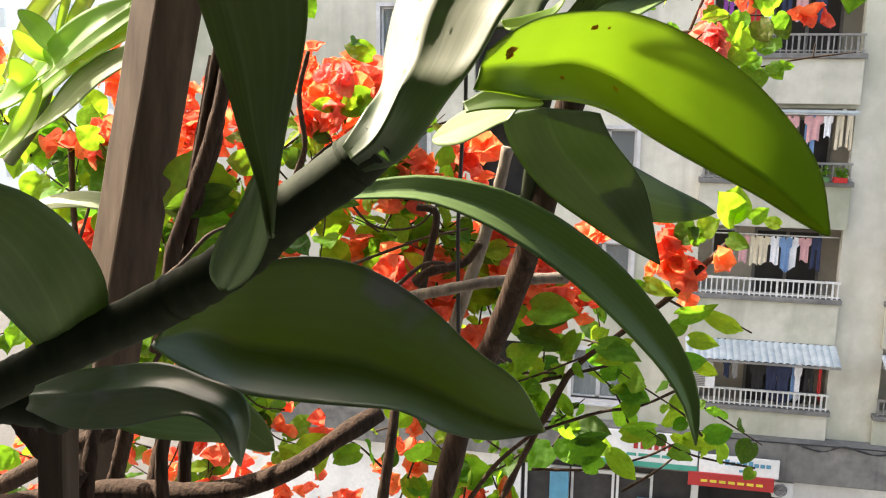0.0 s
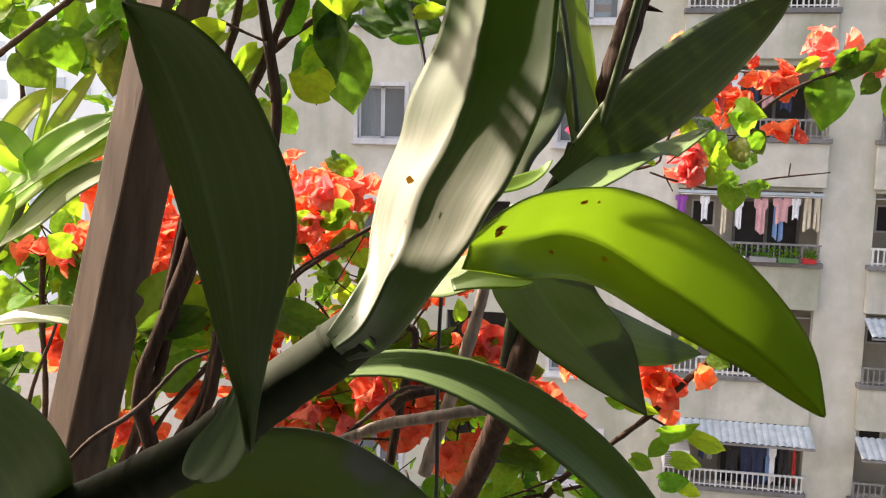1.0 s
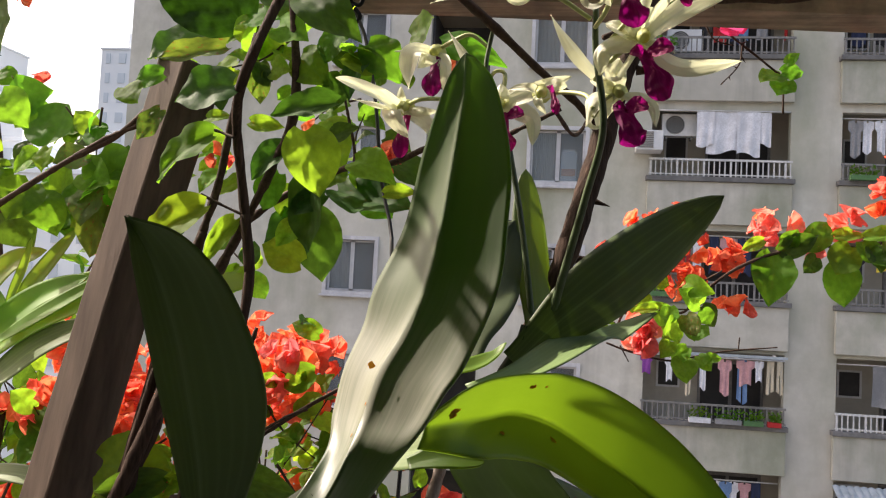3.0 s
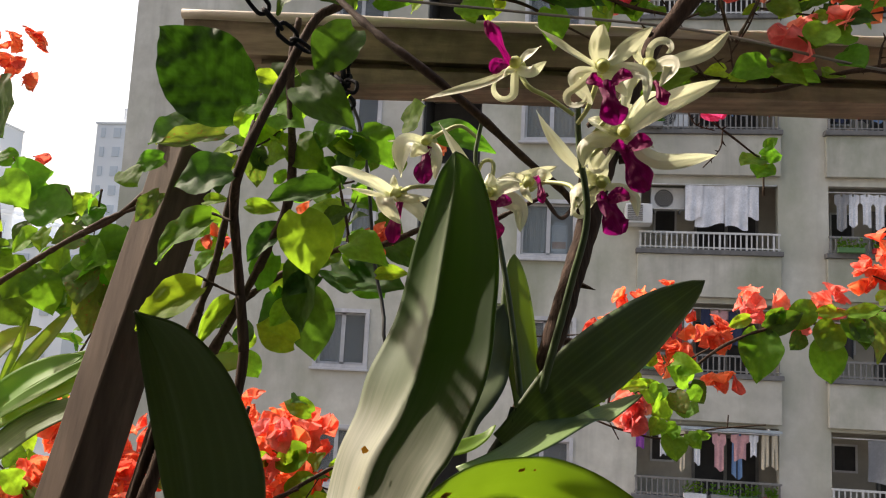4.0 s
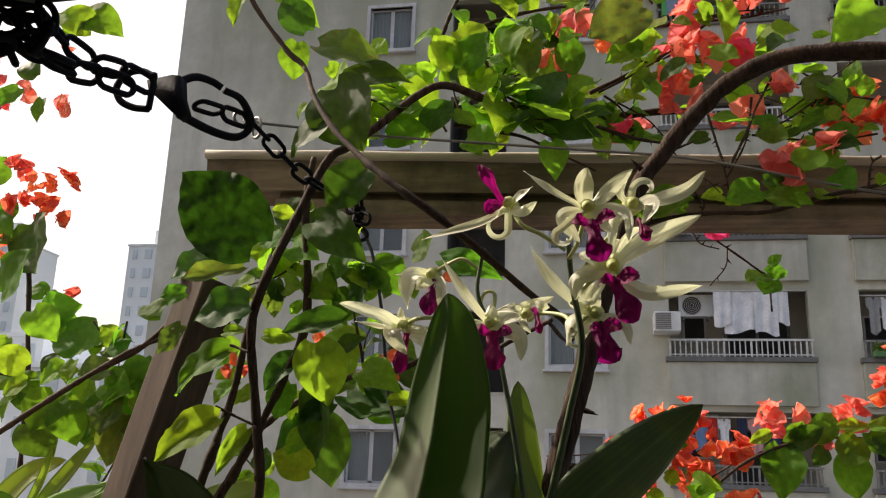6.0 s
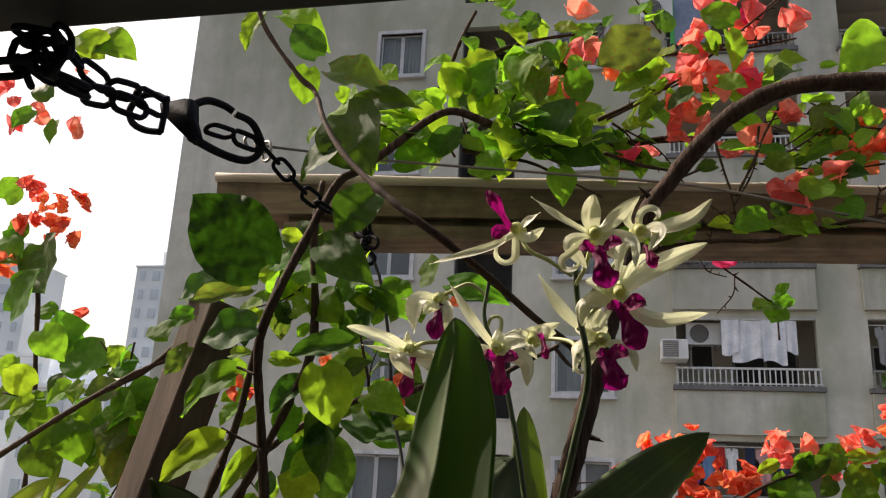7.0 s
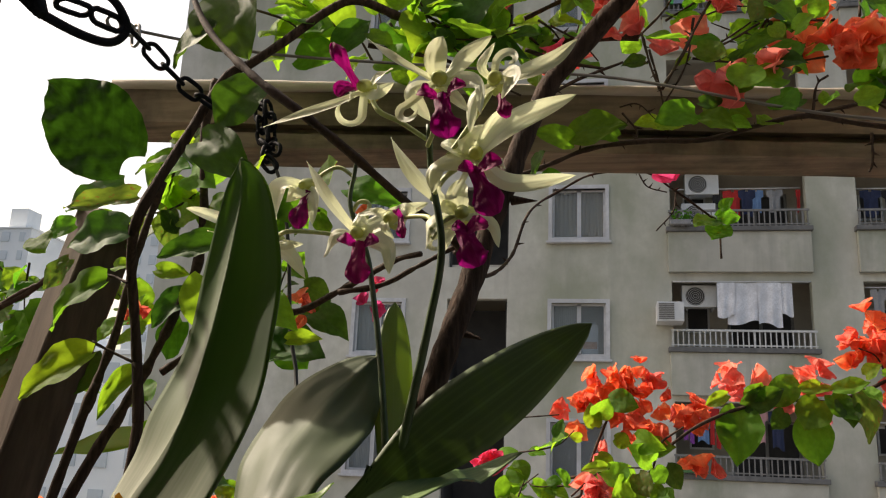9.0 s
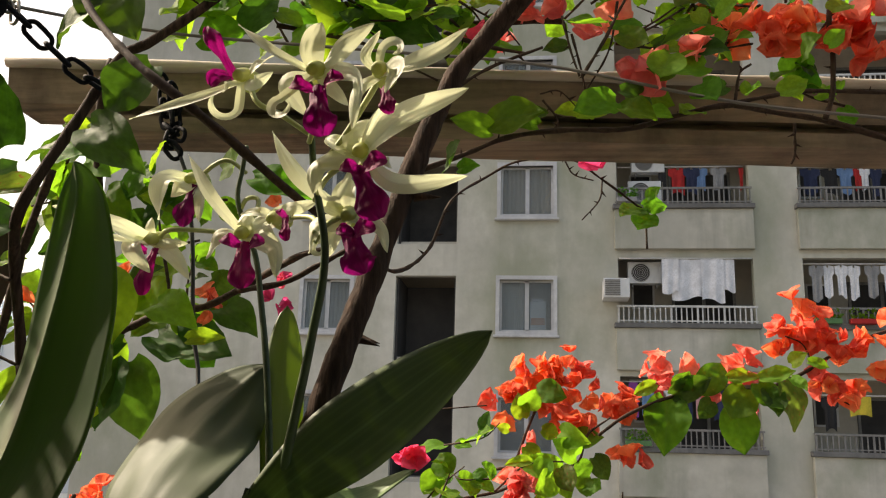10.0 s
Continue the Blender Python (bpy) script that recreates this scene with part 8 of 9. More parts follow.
heart_leaf(shrub, (0.134, 1.0, 12.711), (0.117, 0.986, 12.728), 0.8, 0)
heart_leaf(shrub, (0.091, 1.0, 12.787), (0.106, 0.998, 12.764), 0.5, 1)
leafy(shrub, (-0.212, 1.0, 13.042), (-0.045, 1.0, 12.944), 26, 0.06, 0.042, (0, 1, 1))
leafy(shrub, (-0.516, 1.0, 13.029), (-0.414, 1.0, 12.927), 34, 0.07, 0.05, (0, 1, 1))
leafy(shrub, (-0.568, 1.05, 12.91), (-0.473, 1.05, 12.79), 22, 0.06, 0.05, (0, 1))
leafy(shrub, (-0.323, 0.95, 12.935), (-0.225, 0.95, 13.068), 18, 0.05, 0.045, (0, 1))
leafy(shrub, (-0.128, 1.0, 12.964), (0.035, 1.0, 12.959), 22, 0.05, 0.038, (0, 1, 1))
leafy(shrub, (-0.244, 1.0, 12.717), (0.017, 1.0, 12.679), 34, 0.06, 0.045, (0, 0, 1))
leafy(shrub, (-0.549, 1.0, 12.659), (-0.267, 1.0, 12.647), 22, 0.06, 0.045, (0, 0, 1))
leafy(shrub, (0.034, 1.05, 12.709), (0.146, 1.05, 12.668), 14, 0.05, 0.045, (0, 1))
leafy(shrub, (-0.445, 1.05, 12.985), (-0.386, 1.05, 12.89), 24, 0.06, 0.05, (0, 1))
leafy(shrub, (-0.171, 1.02, 13.103), (-0.086, 1.02, 12.969), 20, 0.05, 0.04, (0, 1))
leafy(shrub, (0.086, 1.15, 13.186), (0.166, 1.15, 13.142), 16, 0.035, 0.035, (0, 1, 1))
bracts(shrub, (-0.384, 1.02, 13.079), 3, 0.013, 'orange')
bracts(shrub, (-0.339, 1.02, 13.09), 3, 0.012, 'orange')
bracts(shrub, (-0.164, 1.02, 13.086), 5, 0.022, 'orange')
bracts(shrub, (-0.14, 1.02, 13.102), 5, 0.021, 'orange')
bracts(shrub, (-0.119, 1.02, 13.1), 4, 0.018, 'orange')
bracts(shrub, (-0.15, 1.02, 13.046), 3, 0.016, 'orange')
bracts(shrub, (-0.113, 1.02, 13.036), 4, 0.017, 'orange')
bracts(shrub, (-0.089, 1.02, 13.044), 3, 0.014, 'orange')
bracts(shrub, (-0.311, 1.02, 13.035), 4, 0.022, 'orange')
bracts(shrub, (-0.296, 1.02, 13.006), 4, 0.021, 'orange')
bracts(shrub, (-0.276, 1.02, 12.978), 3, 0.018, 'orange')
bracts(shrub, (-0.186, 1.02, 12.926), 4, 0.021, 'orange')
bracts(shrub, (-0.251, 1.02, 12.98), 3, 0.016, 'orange')
bracts(shrub, (-0.398, 1.02, 12.969), 3, 0.016, 'orange')
bracts(shrub, (-0.32, 1.02, 12.963), 3, 0.016, 'orange')
bracts(shrub, (-0.194, 1.02, 12.955), 3, 0.015, 'orange')
bracts(shrub, (-0.025, 1.02, 12.923), 3, 0.014, 'orange')
bracts(shrub, (-0.06, 1.02, 12.92), 3, 0.014, 'orange')
bracts(shrub, (0.123, 1.05, 13.167), 2, 0.005, 'pink')
bracts(shrub, (0.112, 1.05, 13.156), 1, 0.004, 'pink')
bracts(shrub, (-0.333, 1.04, 13.055), 4, 0.02, 'orange')
bracts(shrub, (-0.329, 1.04, 13.018), 4, 0.021, 'orange')
bracts(shrub, (-0.345, 1.04, 13.079), 3, 0.016, 'orange')
bracts(shrub, (-0.185, 1.04, 13.105), 3, 0.015, 'orange')
bracts(shrub, (-0.091, 1.04, 12.903), 4, 0.016, 'orange')
bracts(shrub, (-0.054, 1.04, 12.887), 4, 0.016, 'orange')
bracts(shrub, (-0.029, 1.04, 12.907), 4, 0.015, 'orange')
bracts(shrub, (0.019, 1.04, 12.879), 4, 0.018, 'orange')
bracts(shrub, (-0.012, 1.04, 12.938), 3, 0.014, 'orange')
bracts(shrub, (0.09, 1.04, 12.895), 4, 0.015, 'orange')
bracts(shrub, (0.06, 1.04, 12.912), 4, 0.015, 'orange')
bracts(shrub, (0.114, 1.04, 12.872), 3, 0.011, 'orange')
bracts(shrub, (-0.066, 1.04, 12.99), 3, 0.012, 'orange')
bracts(shrub, (-0.018, 1.04, 13.003), 3, 0.011, 'orange')
bracts(shrub, (0.214, 1.04, 12.897), 3, 0.011, 'orange')
bracts(shrub, (0.195, 1.04, 12.936), 3, 0.011, 'orange')
bracts(shrub, (-0.398, 1.06, 13.133), 3, 0.014, 'orange')
bracts(shrub, (-0.186, 1.06, 13.112), 4, 0.017, 'orange')
bracts(shrub, (-0.139, 1.06, 13.072), 4, 0.016, 'orange')
bracts(shrub, (-0.097, 1.06, 13.093), 3, 0.014, 'orange')
bracts(shrub, (-0.295, 1.06, 13.082), 4, 0.02, 'orange')
bracts(shrub, (-0.266, 1.06, 13.046), 4, 0.019, 'orange')
bracts(shrub, (-0.341, 1.06, 13.073), 3, 0.015, 'orange')
bracts(shrub, (-0.238, 1.06, 12.999), 3, 0.016, 'orange')
bracts(shrub, (-0.246, 1.06, 12.906), 3, 0.015, 'orange')
bracts(shrub, (-0.084, 1.06, 12.961), 3, 0.014, 'orange')
leafy(shrub, (-0.123, 1.02, 12.937), (0.092, 1.02, 12.865), 54, 0.05, 0.028, (0, 1, 1))
leafy(shrub, (-0.121, 1.05, 12.789), (0.008, 1.05, 12.734), 30, 0.05, 0.028, (0, 1, 1))
leafy(shrub, (0.073, 1.0, 12.821), (0.252, 1.0, 12.765), 34, 0.055, 0.028, (0, 1, 1))
leafy(shrub, (-0.493, 0.98, 13.031), (-0.241, 0.98, 13.009), 40, 0.06, 0.042, (0, 1, 1), "orange")
leafy(shrub, (-0.159, 0.98, 13.05), (-0.062, 0.98, 12.935), 40, 0.06, 0.036, (0, 1, 1), "orange")
# darker, nearer leaves between the frame and the orchid
heart_leaf(shrub, (-0.155, 0.78, 13.015), (-0.2, 0.76, 13.006), 0.5, 3)
heart_leaf(shrub, (-0.097, 0.78, 13.023), (-0.054, 0.772, 13.014), 0.6, 3)
heart_leaf(shrub, (-0.101, 0.78, 12.975), (-0.116, 0.784, 12.982), 0.8, 3)
heart_leaf(shrub, (-0.311, 0.78, 12.932), (-0.32, 0.766, 12.945), 0.8, 3)
heart_leaf(shrub, (-0.183, 0.78, 13.0), (-0.152, 0.778, 12.994), 0.5, 0)
heart_leaf(shrub, (-0.101, 0.78, 12.984), (-0.085, 0.76, 12.977), 0.6, 3)
branch(shrub, [(-0.142, 0.8, 12.994), (-0.157, 0.8, 12.976), (-0.196, 0.8, 12.933), (-0.227, 0.8, 12.885), (-0.246, 0.8, 12.855)], 0.0026, 0.0018, 'branch')
branch(shrub, [(-0.178, 0.62, 12.936), (-0.172, 0.62, 12.949), (-0.155, 0.63, 12.97), (-0.144, 0.65, 12.978), (-0.143, 0.68, 12.984), (-0.132, 0.7, 13.0), (-0.122, 0.72, 13.004)], 0.0019, 0.0013, 'branch')
branch(shrub, [(-0.124, 0.85, 13.02), (-0.11, 0.86, 13.04), (-0.091, 0.87, 13.054), (-0.075, 0.88, 13.061)], 0.0016, 0.0012, 'branch')
branch(shrub, [(-0.054, 0.8, 12.919), (-0.027, 0.8, 12.944), (-0.008, 0.81, 12.96), (0.008, 0.82, 12.961)], 0.0022, 0.0016, 'branch')
branch(shrub, [(-0.028, 0.86, 12.881), (-0.021, 0.86, 12.921), (-0.017, 0.87, 12.952), (-0.012, 0.88, 12.989), (-0.029, 0.88, 12.995)], 0.0040, 0.0034, 'branch')
branch(shrub, [(-0.419, 0.95, 12.806), (-0.41, 0.95, 12.885), (-0.411, 0.95, 12.967), (-0.415, 0.96, 13.028)], 0.0030, 0.0030, 'branch')
branch(shrub, [(-0.401, 0.9, 12.861), (-0.387, 0.9, 12.912), (-0.367, 0.9, 12.957), (-0.358, 0.9, 12.98)], 0.0020, 0.0016, 'branch')

leafy(shrub, (-0.552, 1.0, 12.772), (-0.289, 1.0, 12.753), 36, 0.05, 0.034, (0, 0, 1), "orange")
leafy(shrub, (-0.522, 0.95, 12.685), (-0.243, 0.95, 12.675), 30, 0.05, 0.034, (0, 0, 1), "orange")
leafy(shrub, (-0.472, 1.02, 12.898), (-0.234, 1.02, 12.777), 54, 0.06, 0.036, (0, 0, 1), "orange")
leafy(shrub, (-0.393, 1.05, 12.974), (-0.233, 1.05, 12.869), 36, 0.05, 0.036, (0, 0, 1), "orange")
# more of the growth, low behind the orchid
bracts(shrub, (-0.15, 0.98, 12.878), 5, 0.02, 'orange')
bracts(shrub, (-0.118, 0.98, 12.872), 6, 0.02, 'orange')
bracts(shrub, (-0.086, 0.98, 12.889), 5, 0.017, 'orange')
bracts(shrub, (-0.057, 0.98, 12.866), 5, 0.017, 'orange')
bracts(shrub, (-0.132, 0.98, 12.903), 3, 0.014, 'orange')
bracts(shrub, (-0.035, 0.98, 12.91), 4, 0.015, 'orange')
bracts(shrub, (-0.287, 0.98, 13.032), 4, 0.016, 'orange')
bracts(shrub, (-0.295, 0.98, 12.991), 4, 0.014, 'orange')
bracts(shrub, (-0.258, 0.98, 12.967), 3, 0.012, 'orange')
bracts(shrub, (-0.277, 0.98, 12.91), 4, 0.019, 'orange')
bracts(shrub, (-0.265, 0.98, 12.887), 3, 0.016, 'orange')
bracts(shrub, (0.042, 0.98, 12.943), 5, 0.016, 'orange')
bracts(shrub, (0.061, 0.98, 12.917), 4, 0.015, 'orange')
bracts(shrub, (0.03, 0.98, 12.965), 4, 0.013, 'orange')
bracts(shrub, (-0.364, 0.98, 12.964), 2, 0.009, 'orange')
bracts(shrub, (-0.383, 0.98, 12.962), 2, 0.009, 'orange')
bracts(shrub, (-0.425, 0.98, 12.788), 2, 0.011, 'orange')
bracts(shrub, (-0.017, 0.98, 12.872), 4, 0.015, 'orange')
bracts(shrub, (0.006, 0.98, 12.839), 4, 0.015, 'orange')
bracts(shrub, (-0.126, 0.96, 12.892), 3, 0.015, 'salmon')
bracts(shrub, (-0.271, 0.96, 13.018), 2, 0.011, 'salmon')
bracts(shrub, (-0.091, 0.96, 12.878), 2, 0.011, 'salmon')
bracts(shrub, (0.039, 0.96, 12.943), 2, 0.011, 'salmon')
branch(shrub, [(-0.133, 0.76, 13.008), (-0.137, 0.76, 12.986), (-0.145, 0.76, 12.96), (-0.16, 0.76, 12.935), (-0.174, 0.76, 12.914)], 0.0052, 0.0045, 'branch')
branch(shrub, [(-0.166, 0.79, 13.074), (-0.173, 0.79, 13.052), (-0.188, 0.79, 13.011), (-0.198, 0.79, 12.975), (-0.216, 0.79, 12.918), (-0.234, 0.79, 12.879)], 0.0058, 0.0048, 'branch')
leafy(shrub, (-0.467, 1.0, 13.009), (-0.358, 1.0, 12.911), 30, 0.05, 0.036, (0, 1, 1))
leafy(shrub, (-0.178, 1.04, 12.889), (-0.016, 1.04, 12.834), 54, 0.05, 0.032, (0, 1, 1), "orange")
leafy(shrub, (-0.198, 1.06, 12.92), (-0.121, 1.06, 12.962), 18, 0.04, 0.030, (0, 1, 1))
leafy(shrub, (0.006, 1.04, 12.914), (0.091, 1.04, 12.801), 36, 0.05, 0.032, (0, 0, 1), "orange")
# stems standing low on the left
branch(shrub, [(-0.121, 0.6, 12.857), (-0.119, 0.6, 12.887), (-0.114, 0.6, 12.911), (-0.112, 0.6, 12.927)], 0.0042, 0.0036, 'branch')
branch(shrub, [(-0.118, 0.62, 12.847), (-0.115, 0.62, 12.878), (-0.111, 0.62, 12.901), (-0.108, 0.62, 12.916)], 0.0046, 0.0040, 'branch')
branch(shrub, [(-0.198, 0.66, 12.813), (-0.188, 0.66, 12.844), (-0.18, 0.66, 12.87), (-0.172, 0.66, 12.895)], 0.0060, 0.0050, 'branch')
branch(shrub, [(-0.174, 0.6, 12.847), (-0.174, 0.61, 12.877), (-0.175, 0.62, 12.895)], 0.0050, 0.0040, 'branch')
branch(shrub, [(-0.22, 0.6, 12.907), (-0.206, 0.6, 12.885), (-0.192, 0.6, 12.872), (-0.173, 0.6, 12.862)], 0.0060, 0.0052, 'branch')
stake = timber("timber_stake", (-0.118, 0.5, 12.885), (-0.112, 0.5, 12.951), 0.0145, 0.0145, M_WOOD, "short dark squared timber stake among the stems", groove=False)

# ---- strap-leaved plant on the left ----
strap = thing("strap_leaf_plant", "sunlit strap-leaved orchid with yellow-green arching leaves behind the post", "potted plant", at=(-0.39, 0.88, 13.055))


def strap_leaf(owner, pts, w, n0=(0.2, -0.5, 0.85), n1=(0.3, -0.8, 0.4), mat=None, **kw):
    part("leaf", blade(pts, w, n0, n1, **kw), mat or M_STRAP, owner)


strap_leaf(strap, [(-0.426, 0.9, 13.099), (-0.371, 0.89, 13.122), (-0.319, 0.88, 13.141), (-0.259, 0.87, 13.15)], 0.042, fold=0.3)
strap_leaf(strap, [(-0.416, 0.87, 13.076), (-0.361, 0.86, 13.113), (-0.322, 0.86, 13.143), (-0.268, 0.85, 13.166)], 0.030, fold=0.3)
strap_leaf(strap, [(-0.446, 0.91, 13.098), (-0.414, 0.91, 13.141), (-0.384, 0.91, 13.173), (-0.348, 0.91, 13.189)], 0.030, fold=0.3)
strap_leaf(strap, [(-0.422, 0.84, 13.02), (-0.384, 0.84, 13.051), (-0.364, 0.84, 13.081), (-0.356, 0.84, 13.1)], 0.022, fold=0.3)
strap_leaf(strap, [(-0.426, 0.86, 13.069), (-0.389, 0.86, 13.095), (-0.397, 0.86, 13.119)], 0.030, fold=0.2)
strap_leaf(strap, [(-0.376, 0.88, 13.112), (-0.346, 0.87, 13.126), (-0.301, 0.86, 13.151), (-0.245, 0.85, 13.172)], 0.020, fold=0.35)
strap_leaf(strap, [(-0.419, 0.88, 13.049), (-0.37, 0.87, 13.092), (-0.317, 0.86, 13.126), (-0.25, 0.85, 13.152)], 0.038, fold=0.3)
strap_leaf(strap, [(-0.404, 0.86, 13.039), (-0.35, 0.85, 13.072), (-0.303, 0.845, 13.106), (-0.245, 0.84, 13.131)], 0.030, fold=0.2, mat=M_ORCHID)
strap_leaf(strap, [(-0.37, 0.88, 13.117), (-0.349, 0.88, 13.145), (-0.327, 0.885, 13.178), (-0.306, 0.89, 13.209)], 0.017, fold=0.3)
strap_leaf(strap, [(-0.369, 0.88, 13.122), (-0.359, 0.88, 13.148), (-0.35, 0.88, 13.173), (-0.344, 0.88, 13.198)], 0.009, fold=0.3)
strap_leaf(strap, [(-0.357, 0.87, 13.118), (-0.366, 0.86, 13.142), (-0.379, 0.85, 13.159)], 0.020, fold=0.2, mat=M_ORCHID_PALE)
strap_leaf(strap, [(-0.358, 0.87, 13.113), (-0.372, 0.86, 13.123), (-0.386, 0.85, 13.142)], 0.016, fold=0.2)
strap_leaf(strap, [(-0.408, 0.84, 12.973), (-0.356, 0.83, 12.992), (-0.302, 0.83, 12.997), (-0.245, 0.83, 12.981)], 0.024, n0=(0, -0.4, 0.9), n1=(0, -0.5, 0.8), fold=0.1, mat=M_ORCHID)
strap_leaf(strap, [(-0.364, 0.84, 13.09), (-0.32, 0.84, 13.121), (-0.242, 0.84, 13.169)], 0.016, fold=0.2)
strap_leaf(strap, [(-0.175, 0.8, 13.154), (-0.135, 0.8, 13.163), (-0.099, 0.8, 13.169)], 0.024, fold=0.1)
bm = bmesh.new()
tube(bm, [(-0.426, 0.88, 13.022), (-0.389, 0.88, 13.065), (-0.367, 0.88, 13.117)], 0.006, 0.004, n=10, sides=8)
part("stem", bm, M_STEM, strap)

# ---- the flowering orchid ----
orchid = thing("orchid_plant", "large orchid with leathery leaves and cream flowers with magenta lips", "orchid", at=(-0.04, 0.455, 13.016))
bm = bmesh.new()
tube(bm, [(-0.107, 0.452, 12.983), (-0.084, 0.451, 12.995), (-0.064, 0.45, 13.006), (-0.042, 0.449, 13.017), (-0.021, 0.448, 13.028), (0.004, 0.446, 13.043), (0.022, 0.445, 13.058), (0.035, 0.445, 13.069), (0.049, 0.445, 13.079), (0.061, 0.445, 13.089)], 0.0088, 0.0094, n=90, sides=16, knot=0.06)
tube(bm, [(0.061, 0.445, 13.089), (0.064, 0.447, 13.092), (0.068, 0.451, 13.097), (0.071, 0.455, 13.101)], 0.0094, 0.0012, n=24, sides=16)
part("cane", bm, M_CANE, orchid, "dark ribbed cane")
bm = bmesh.new()
tube(bm, [(-0.156, 0.475, 12.971), (-0.119, 0.472, 12.972), (-0.095, 0.47, 12.971), (-0.083, 0.468, 12.967)], 0.019, 0.008, n=20, sides=14, knot=0.15)
part("cane", bm, M_CANE, orchid)
for a, b, r in (((-0.0185, 0.4478, 13.0295), (-0.017, 0.4477, 13.0304), 0.0097), ((0.0175, 0.4453, 13.0542), (0.0193, 0.4451, 13.0557), 0.0098), ((0.0526, 0.445, 13.082), (0.0538, 0.445, 13.083), 0.0099)):
    bm = bmesh.new()
    tube(bm, [a, b], r, r * 0.95, n=8, sides=16, knot=0.06)
    part("node", bm, M_CANE, orchid)
bm = loft([(0.045, 0.384, 13.087), (0.035, 0.392, 13.074), (0.023, 0.402, 13.062), (0.014, 0.414, 13.049), (0.009, 0.43, 13.039)],
          [(0.047, 0.381, 13.086), (0.042, 0.387, 13.074), (0.034, 0.396, 13.062), (0.023, 0.409, 13.05), (0.011, 0.43, 13.039)],
          [(0.048, 0.384, 13.084), (0.045, 0.391, 13.072), (0.039, 0.4, 13.061), (0.028, 0.412, 13.049), (0.011, 0.43, 13.038)], n=24, across=6, bulge=0.10, seed=4)
part("sheath", bm, M_ORCHID, orchid, "grey-green leaf sheath clasping the cane")
bm = bmesh.new()
tube(bm, [(0.087, 0.68, 13.021), (0.098, 0.63, 13.084), (0.11, 0.6, 13.122), (0.119, 0.59, 13.138), (0.123, 0.59, 13.151)], 0.0055, 0.0030, n=24, sides=12, knot=0.1)
part("cane", bm, M_CANE, orchid)


SPOTS = []
LEAVES = []


def orchid_leaf(pts, w, n0, n1, mat=None, **kw):
    LEAVES.append(part("leaf", blade(pts, w, n0, n1, **kw), mat or M_ORCHID, orchid))


def broad_leaf(left, mid, right, mat=None, **kw):
    LEAVES.append(part("leaf", loft(left, mid, right, **kw), mat or M_ORCHID, orchid))


# the shaded leaf standing nearest to the eye
broad_leaf([(0.047, 0.385, 13.068), (0.046, 0.38, 13.085), (0.043, 0.376, 13.1), (0.039, 0.373, 13.118), (0.035, 0.37, 13.136), (0.032, 0.367, 13.151), (0.029, 0.365, 13.166), (0.028, 0.363, 13.176), (0.027, 0.363, 13.181)],
           [(0.047, 0.387, 13.067), (0.048, 0.382, 13.083), (0.047, 0.378, 13.099), (0.046, 0.375, 13.116), (0.043, 0.372, 13.135), (0.04, 0.369, 13.151), (0.034, 0.367, 13.168), (0.029, 0.365, 13.177), (0.025, 0.365, 13.181)],
           [(0.05, 0.38, 13.07), (0.054, 0.375, 13.086), (0.059, 0.371, 13.102), (0.065, 0.368, 13.12), (0.067, 0.365, 13.135), (0.064, 0.362, 13.149), (0.056, 0.36, 13.165), (0.044, 0.358, 13.176), (0.03, 0.358, 13.18)],
           n=54, across=10, bulge=0.03, ripple=0.02, ribs=0.003, seed=1)
# the tall leaf in the sun, its pale glare painted into the colour
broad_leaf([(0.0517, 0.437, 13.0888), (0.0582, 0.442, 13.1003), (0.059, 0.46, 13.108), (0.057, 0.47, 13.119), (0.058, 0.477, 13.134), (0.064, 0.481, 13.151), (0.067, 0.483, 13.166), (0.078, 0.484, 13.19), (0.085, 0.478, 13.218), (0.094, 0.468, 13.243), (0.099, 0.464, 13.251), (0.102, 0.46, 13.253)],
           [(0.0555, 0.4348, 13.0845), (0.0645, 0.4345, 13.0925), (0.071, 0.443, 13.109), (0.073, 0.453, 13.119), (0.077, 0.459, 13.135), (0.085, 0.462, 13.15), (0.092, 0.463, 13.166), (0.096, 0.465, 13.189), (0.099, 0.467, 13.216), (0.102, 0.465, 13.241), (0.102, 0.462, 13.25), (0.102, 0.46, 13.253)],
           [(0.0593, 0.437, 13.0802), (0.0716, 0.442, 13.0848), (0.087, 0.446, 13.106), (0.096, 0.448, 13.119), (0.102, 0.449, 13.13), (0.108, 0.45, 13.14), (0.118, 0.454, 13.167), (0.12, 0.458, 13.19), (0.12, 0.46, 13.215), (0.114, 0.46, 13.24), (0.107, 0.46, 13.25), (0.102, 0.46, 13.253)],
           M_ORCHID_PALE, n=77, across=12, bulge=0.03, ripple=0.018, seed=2)
